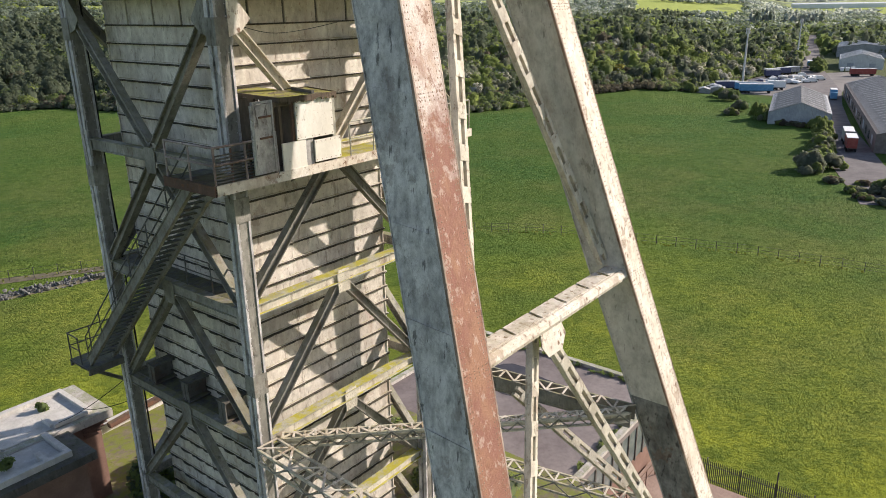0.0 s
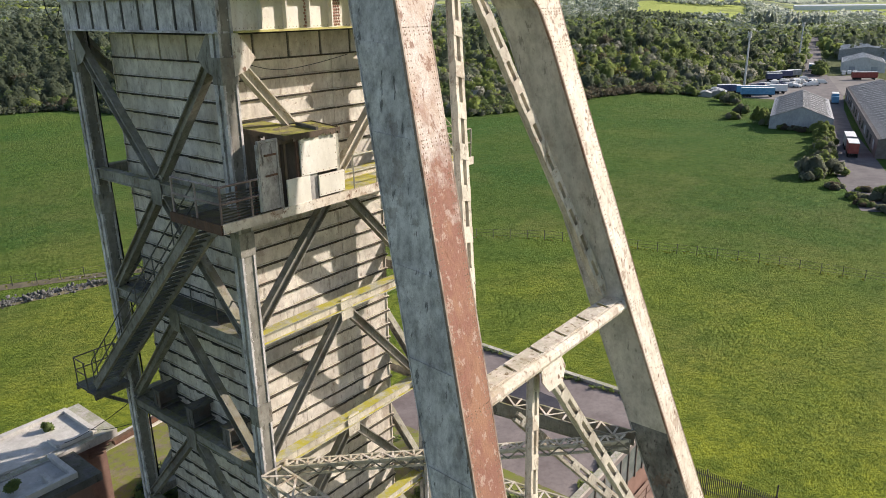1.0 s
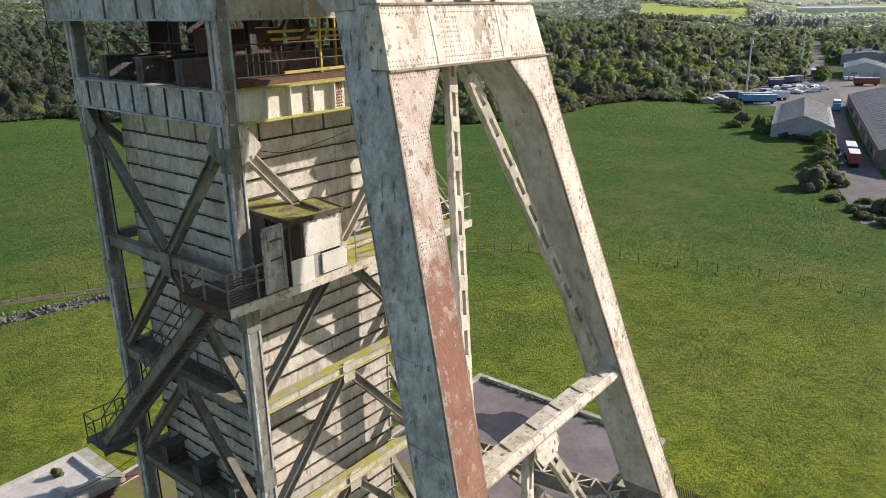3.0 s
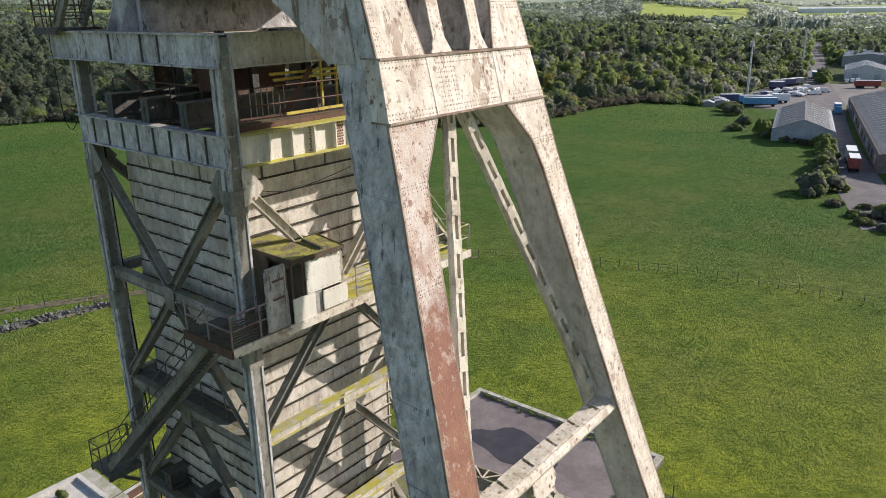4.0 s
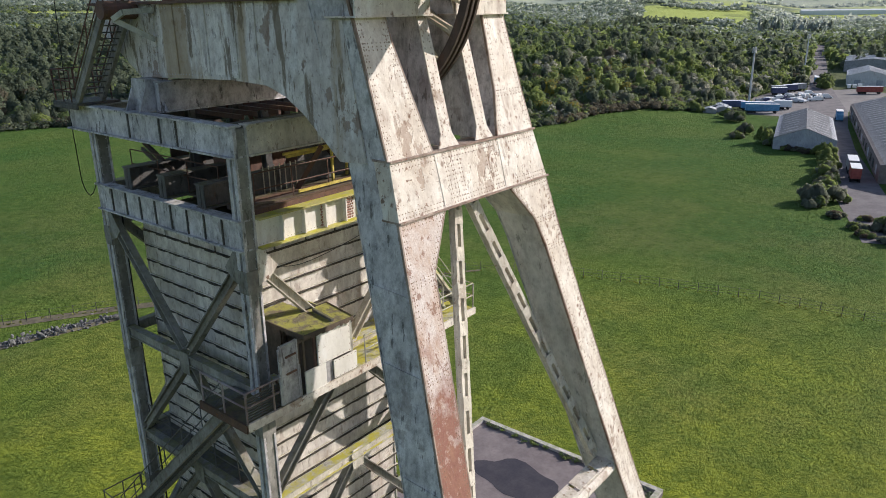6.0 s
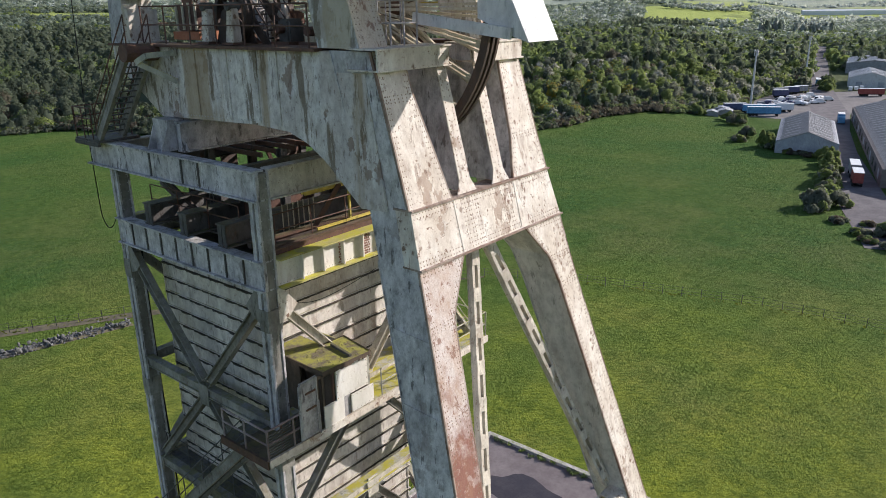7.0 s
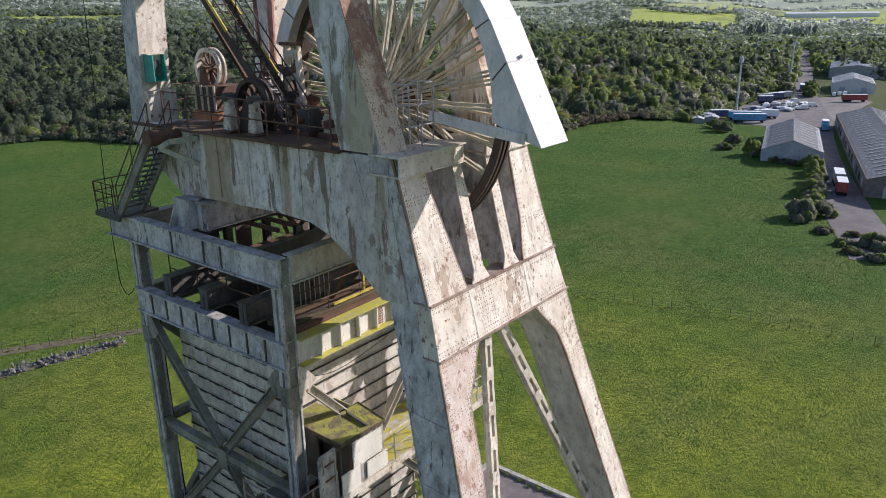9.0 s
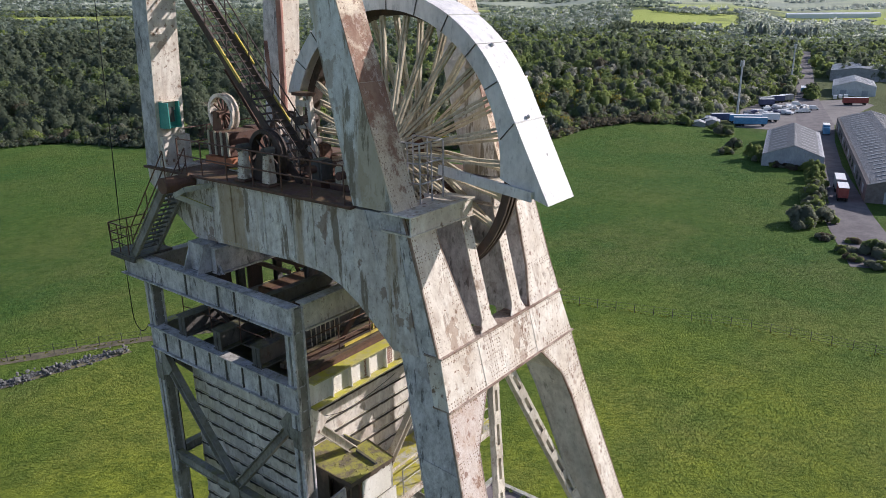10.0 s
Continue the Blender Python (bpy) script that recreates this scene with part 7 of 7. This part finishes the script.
def deck_pedestal(y):
    """A short tapering riveted pedestal on the girder's flange."""
    ob = thing("bearing_pedestal", (1.15, y, 45.99), "short pale riveted bearing pedestal with worn paint", "pedestal", "pedestals on the wheel deck")
    bm = bmesh.new()
    hull(bm, [(0.92, y - 0.19, 46.05), (1.24, y - 0.19, 46.05), (1.24, y + 0.19, 46.05), (0.92, y + 0.19, 46.05)],
         [(1.0, y - 0.13, 46.98), (1.22, y - 0.13, 46.98), (1.22, y + 0.13, 46.98), (1.0, y + 0.13, 46.98)])
    bmesh.ops.bevel(bm, geom=list(bm.edges), offset=0.025, segments=1, affect="EDGES")
    part("body", bm, cream, ob)
    bm = bmesh.new()
    box(bm, (0.84, y - 0.26, 45.99), (1.26, y + 0.26, 46.05))
    part("foot_plate", bm, rusty, ob)
    bm = bmesh.new()
    tube(bm, (0.92, y, 47.04), (1.3, y, 47.04), 0.12, 12)
    part("bearing_cap", bm, dark_steel, ob)
    for side in (-1, 1):
        bm = bmesh.new()
        rivet_row(bm, (0.925, y + side * 0.13, 46.12), (0.995, y + side * 0.08, 46.92), (-1, 0, 0.1), 0.13)
        part("rivets", bm, rivet_rust, ob, "", "stuff")


deck_pedestal(1.88)
deck_pedestal(3.1)
trestle = thing("pulley_trestle", (3.1, 2.2, DZ), "worn cream steel trestle with cross plates on the deck", "trestle")
for y in (1.9, 2.75):
    bm = bmesh.new()
    bar(bm, (3.1, y, DZ), (3.1, 2.33 + (y - 2.33) * 0.55, 48.5), 0.16, 0.16, (1, 0, 0))
    part("post", bm, cream, trestle)
for z, w in ((46.7, 0.50), (47.45, 0.40), (48.15, 0.30)):
    bm = bmesh.new()
    box(bm, (2.98, 2.33 - w, z), (3.02, 2.33 + w, z + 0.2))
    part("cross_plate", bm, cream, trestle)
bm = bmesh.new()
box(bm, (2.9, 1.98, 48.5), (3.3, 2.7, 48.6))
part("cap_plate", bm, rusty, trestle)
for k, z in enumerate((46.95, 47.7)):
    bm = bmesh.new()
    tube(bm, (2.85, 2.3 + 0.1 * k, z), (3.6, 2.3 + 0.1 * k, z), 0.15, 14)
    part("roller", bm, dark_rust, trestle)
board = bmesh.new()
box(board, (1.75, 4.0, DZ + 0.004), (2.0, 4.85, DZ + 0.05))
solo("deck_board", board, mossy, "lichen-yellowed board lying on the deck", "board")
sheave((3.7, 3.9, 46.9), 0.92, dark_rust, panel_old, "dark rusty guide wheel with pale bearing frame", 10)
crate = thing("motor_housing", (2.6, 5.6, DZ), "ribbed brown timber-clad motor housing on the deck", "housing")
bm = bmesh.new()
box(bm, (2.1, 5.2, DZ + 0.35), (3.3, 6.3, DZ + 1.15))
part("body", bm, rusty, crate)
for i in range(4):
    bm = bmesh.new()
    box(bm, (2.05, 5.16 + i * 0.36, DZ + 0.35), (2.09, 5.26 + i * 0.36, DZ + 1.2))
    part("rib", bm, spoke_paint, crate)
bm = bmesh.new()
box(bm, (2.0, 5.0, DZ + 0.05), (3.4, 6.5, DZ + 0.3))
part("bed_frame", bm, orange_rust, crate)
for i, (x, y, sx, sy, h) in enumerate(((3.4, 2.0, 0.5, 0.8, 0.9), (2.2, 0.8, 0.6, 0.5, 0.7), (5.1, 4.6, 0.6, 1.2, 1.1), (4.2, 6.6, 0.8, 0.7, 1.0), (5.2, 1.2, 0.4, 0.6, 1.3), (2.3, -0.6, 0.4, 0.9, 0.6))):
    ob = thing("gear_case", (x, y, DZ), "rusted gear case bolted to the wheel deck", "machinery")
    bm = bmesh.new()
    box(bm, (x, y, 45.8), (x + sx, y + sy, DZ + h))
    bmesh.ops.bevel(bm, geom=list(bm.edges), offset=0.06, segments=2, affect="EDGES")
    part("body", bm, (rusty, dark_steel, spoke_paint)[i % 3], ob)
    bm = bmesh.new()
    tube(bm, (x - 0.25, y + sy / 2, DZ + h * 0.6), (x + sx + 0.25, y + sy / 2, DZ + h * 0.6), 0.13, 12)
    part("shaft", bm, rusty, ob)
    bm = bmesh.new()
    box(bm, (x - 0.1, y - 0.1, 45.79), (x + sx + 0.1, y + sy + 0.1, DZ + 0.06))
    part("bed_plate", bm, rusty, ob)
# bearing of the winding wheel
for x in (3.05, 5.0):
    ob = thing("axle_bearing", (x, HUB.y, 46.0), "heavy rusted bearing block under the wheel axle", "bearing")
    bm = bmesh.new()
    plate(bm, [(x, HUB.y - 0.9, 45.98), (x, HUB.y + 0.9, 45.98), (x, HUB.y + 0.4, 47.2), (x, HUB.y - 0.4, 47.2)], (0.35, 0, 0))
    part("pedestal", bm, rusty, ob)
    bm = bmesh.new()
    tube(bm, (x - 0.05, HUB.y, HUB.z), (x + 0.4, HUB.y, HUB.z), 0.36, 16)
    part("cap", bm, dark_steel, ob)

# steep ladder stairs to the crown
lad = thing("crown_ladder", (2.4, 1.5, DZ), "steep rusty ladder stairs with yellow tread edges", "ladder")
for x in (2.0, 2.85):
    bm = bmesh.new()
    bar(bm, (x, 1.5, 45.9), (x, 8.8, 54.04), 0.07, 0.26)
    part("stringer", bm, dark_rust, lad)
    for h in (0.55, 1.05):
        bm = bmesh.new()
        tube(bm, (x, 1.5, 45.9 + h), (x, 8.8, 54.04 + h), 0.024, 6)
        part("handrail", bm, dark_rust, lad)
    for i in range(8):
        k = i / 7
        bm = bmesh.new()
        p = lerp((x, 1.5, 45.9), (x, 8.8, 54.04), k)
        tube(bm, p, p + Vector((0, 0, 1.05)), 0.024, 6)
        part("baluster", bm, dark_rust, lad)
for i in range(1, 36):
    k = i / 36
    p = lerp((2.03, 1.5, 45.9), (2.03, 8.8, 54.04), k)
    bm = bmesh.new()
    box(bm, (p.x, p.y - 0.1, p.z - 0.02), (p.x + 0.79, p.y + 0.1, p.z + 0.02))
    part("tread", bm, dark_rust, lad)
for x, k0, k1 in ((1.96, 0.36, 0.52), (2.89, 0.42, 0.54), (2.89, 0.2, 0.3), (1.96, 0.68, 0.82), (2.89, 0.72, 0.86)):
    bm = bmesh.new()
    bar(bm, lerp((x, 1.4, 46.0), (x, 8.7, 54.14), k0), lerp((x, 1.4, 46.0), (x, 8.7, 54.14), k1), 0.05, 0.1)
    part("yellow_edge", bm, yellow_paint, lad, "yellow-painted edging strip")
# other raking members and tall pipe by the rear posts
bm = bmesh.new()
tube(bm, (5.75, 6.6, 45.8), (5.75, 6.2, 55.5), 0.13, 10)
solo("standing_pipe", bm, red_lead, "tall red-brown pipe beside the rear post", "pipe")
for i, (a, b) in enumerate((((2.9, 3.2, 45.9), (3.3, 6.6, 49.2)), ((3.6, 4.4, 45.9), (5.4, 6.9, 50.0)))):
    bm = bmesh.new()
    channel(bm, a, b, 0.14, 0.16, (0, 0, 1), 0.02)
    solo("raking_prop", bm, rusty, "rusted raking steel prop on the wheel deck", "prop")
ebox = thing("switch_box", (1.2, 7.3, 47.4), "small teal switch box with its door open", "switch box")
for name, lo, hi, mt in (("back", (0.86, 7.22, 47.35), (1.52, 7.3, 48.2), teal), ("side", (0.86, 6.98, 47.35), (0.9, 7.219, 48.2), teal), ("side", (1.48, 6.98, 47.35), (1.52, 7.219, 48.2), teal),
                         ("top", (0.86, 6.96, 48.2), (1.52, 7.3, 48.24), cream), ("bottom", (0.86, 6.96, 47.31), (1.52, 7.3, 47.349), teal), ("contents", (1.0, 7.1, 47.5), (1.35, 7.215, 48.0), dark_steel), ("door", (0.82, 6.6, 47.35), (0.855, 6.975, 48.2), teal)):
    bm = bmesh.new()
    box(bm, lo, hi)
    part(name, bm, mt, ebox)
bm = bmesh.new()
box(bm, (0.8, 7.1, 45.94), (1.85, 7.4, 47.0))
plate(bm, [(0.8, 7.1, 45.94), (1.85, 7.1, 45.94), (1.85, 6.6, 45.94), (0.8, 6.6, 45.94)], (0, 0, 0.06))
solo("post_shoe", bm, cream, "pale riveted shoe plate at the rear post foot", "shoe plate")

# inside the tower head: floor, timbers and conveyor clutter
inner = thing("head_floor", (4, 4, 40.0), "grimy plated floor with rusted beams in the tower head", "floor")
bm = bmesh.new()
box(bm, (1.0, 0.5, 39.95), (7.7, 7.7, 40.02))
part("floor_plate", bm, dark_steel, inner)
for i in range(5):
    bm = bmesh.new()
    y = 0.35 + i * 0.28
    bar(bm, (0.6, y, 40.1 + 0.04 * (i % 2)), (7.6, y + 0.05, 40.1), 0.2, 0.16)
    part("timber", bm, (rusty, wood_rot, dark_rust)[i % 3], inner)
for x, y in ((2.0, 5.2), (4.0, 5.6), (6.0, 5.2), (3.0, 2.6), (5.2, 2.6)):
    bm = bmesh.new()
    channel(bm, (x, y, 40.0), (x, y, 42.6), 0.24, 0.26, (0, 1, 0), 0.03)
    part("stanchion", bm, dark_steel, inner)
for z, y in ((42.2, 2.0), (42.2, 6.2)):
    bm = bmesh.new()
    channel(bm, (0.4, y, z), (7.9, y, z), 0.3, 0.5)
    part("cross_joist", bm, dark_steel, inner)
for i in range(6):
    bm = bmesh.new()
    x = 2.6 + i * 0.75
    box(bm, (x, 3.2, 42.3), (x + 0.1, 7.6, 42.45))
    part("rail_tie", bm, rusty, inner)
bm = bmesh.new()
box(bm, (2.5, 3.0, 40.02), (4.6, 4.9, 41.5))
part("chute", bm, rusty, inner)
for i in range(9):                       # filler sheets added to darken the open far sides, some left out
    if i in (0, 1, 3, 5, 6, 7):
        continue
    bm = bmesh.new()
    box(bm, (1.0 + i * 0.75, 7.55, 40.03), (1.0 + i * 0.75 + 0.73, 7.6, 42.35 - 0.15 * (i % 2)))
    part("far_dark_filler", bm, dark_rust, inner)
for i in range(8):
    if i in (1, 2, 4, 5, 7):
        continue
    bm = bmesh.new()
    box(bm, (7.66, 0.9 + i * 0.8, 40.03), (7.7, 0.9 + i * 0.8 + 0.78, 42.3 - 0.2 * (i % 2)))
    part("far_dark_filler", bm, dark_rust, inner)
rc = random.Random(17)
for i in range(16):                      # tangle of pipes and bars
    bm = bmesh.new()
    p = Vector((rc.uniform(1.4, 7.2), rc.uniform(1.2, 7.0), 40.1))
    q_ = p + Vector((rc.uniform(-1.6, 1.6), rc.uniform(-1.6, 1.6), rc.uniform(0.6, 2.4)))
    bar(bm, p, q_, 0.1, 0.14)
    part("loose_bar", bm, (dark_rust, rusty, dark_steel, dark_rust)[i % 4], inner)
for i, (a, b) in enumerate((((2.4, 1.0, 41.45), (6.5, 1.0, 41.45)), ((3.0, 1.6, 41.2), (6.9, 1.6, 41.25)), ((2.6, 0.62, 40.3), (6.9, 0.62, 40.32)), ((4.4, 1.0, 40.1), (4.4, 1.0, 42.2)), ((5.6, 1.6, 40.1), (5.6, 1.6, 42.0)))):
    bm = bmesh.new()
    bar(bm, a, b, 0.07, 0.08)
    part("yellow_bar", bm, yellow_paint, inner)
for i in range(7):
    bm = bmesh.new()
    tube(bm, (2.2 + i * 0.22, 1.8, 40.02), (2.2 + i * 0.22, 1.8, 41.0), 0.02, 6)
    part("lever", bm, spoke_paint, inner)
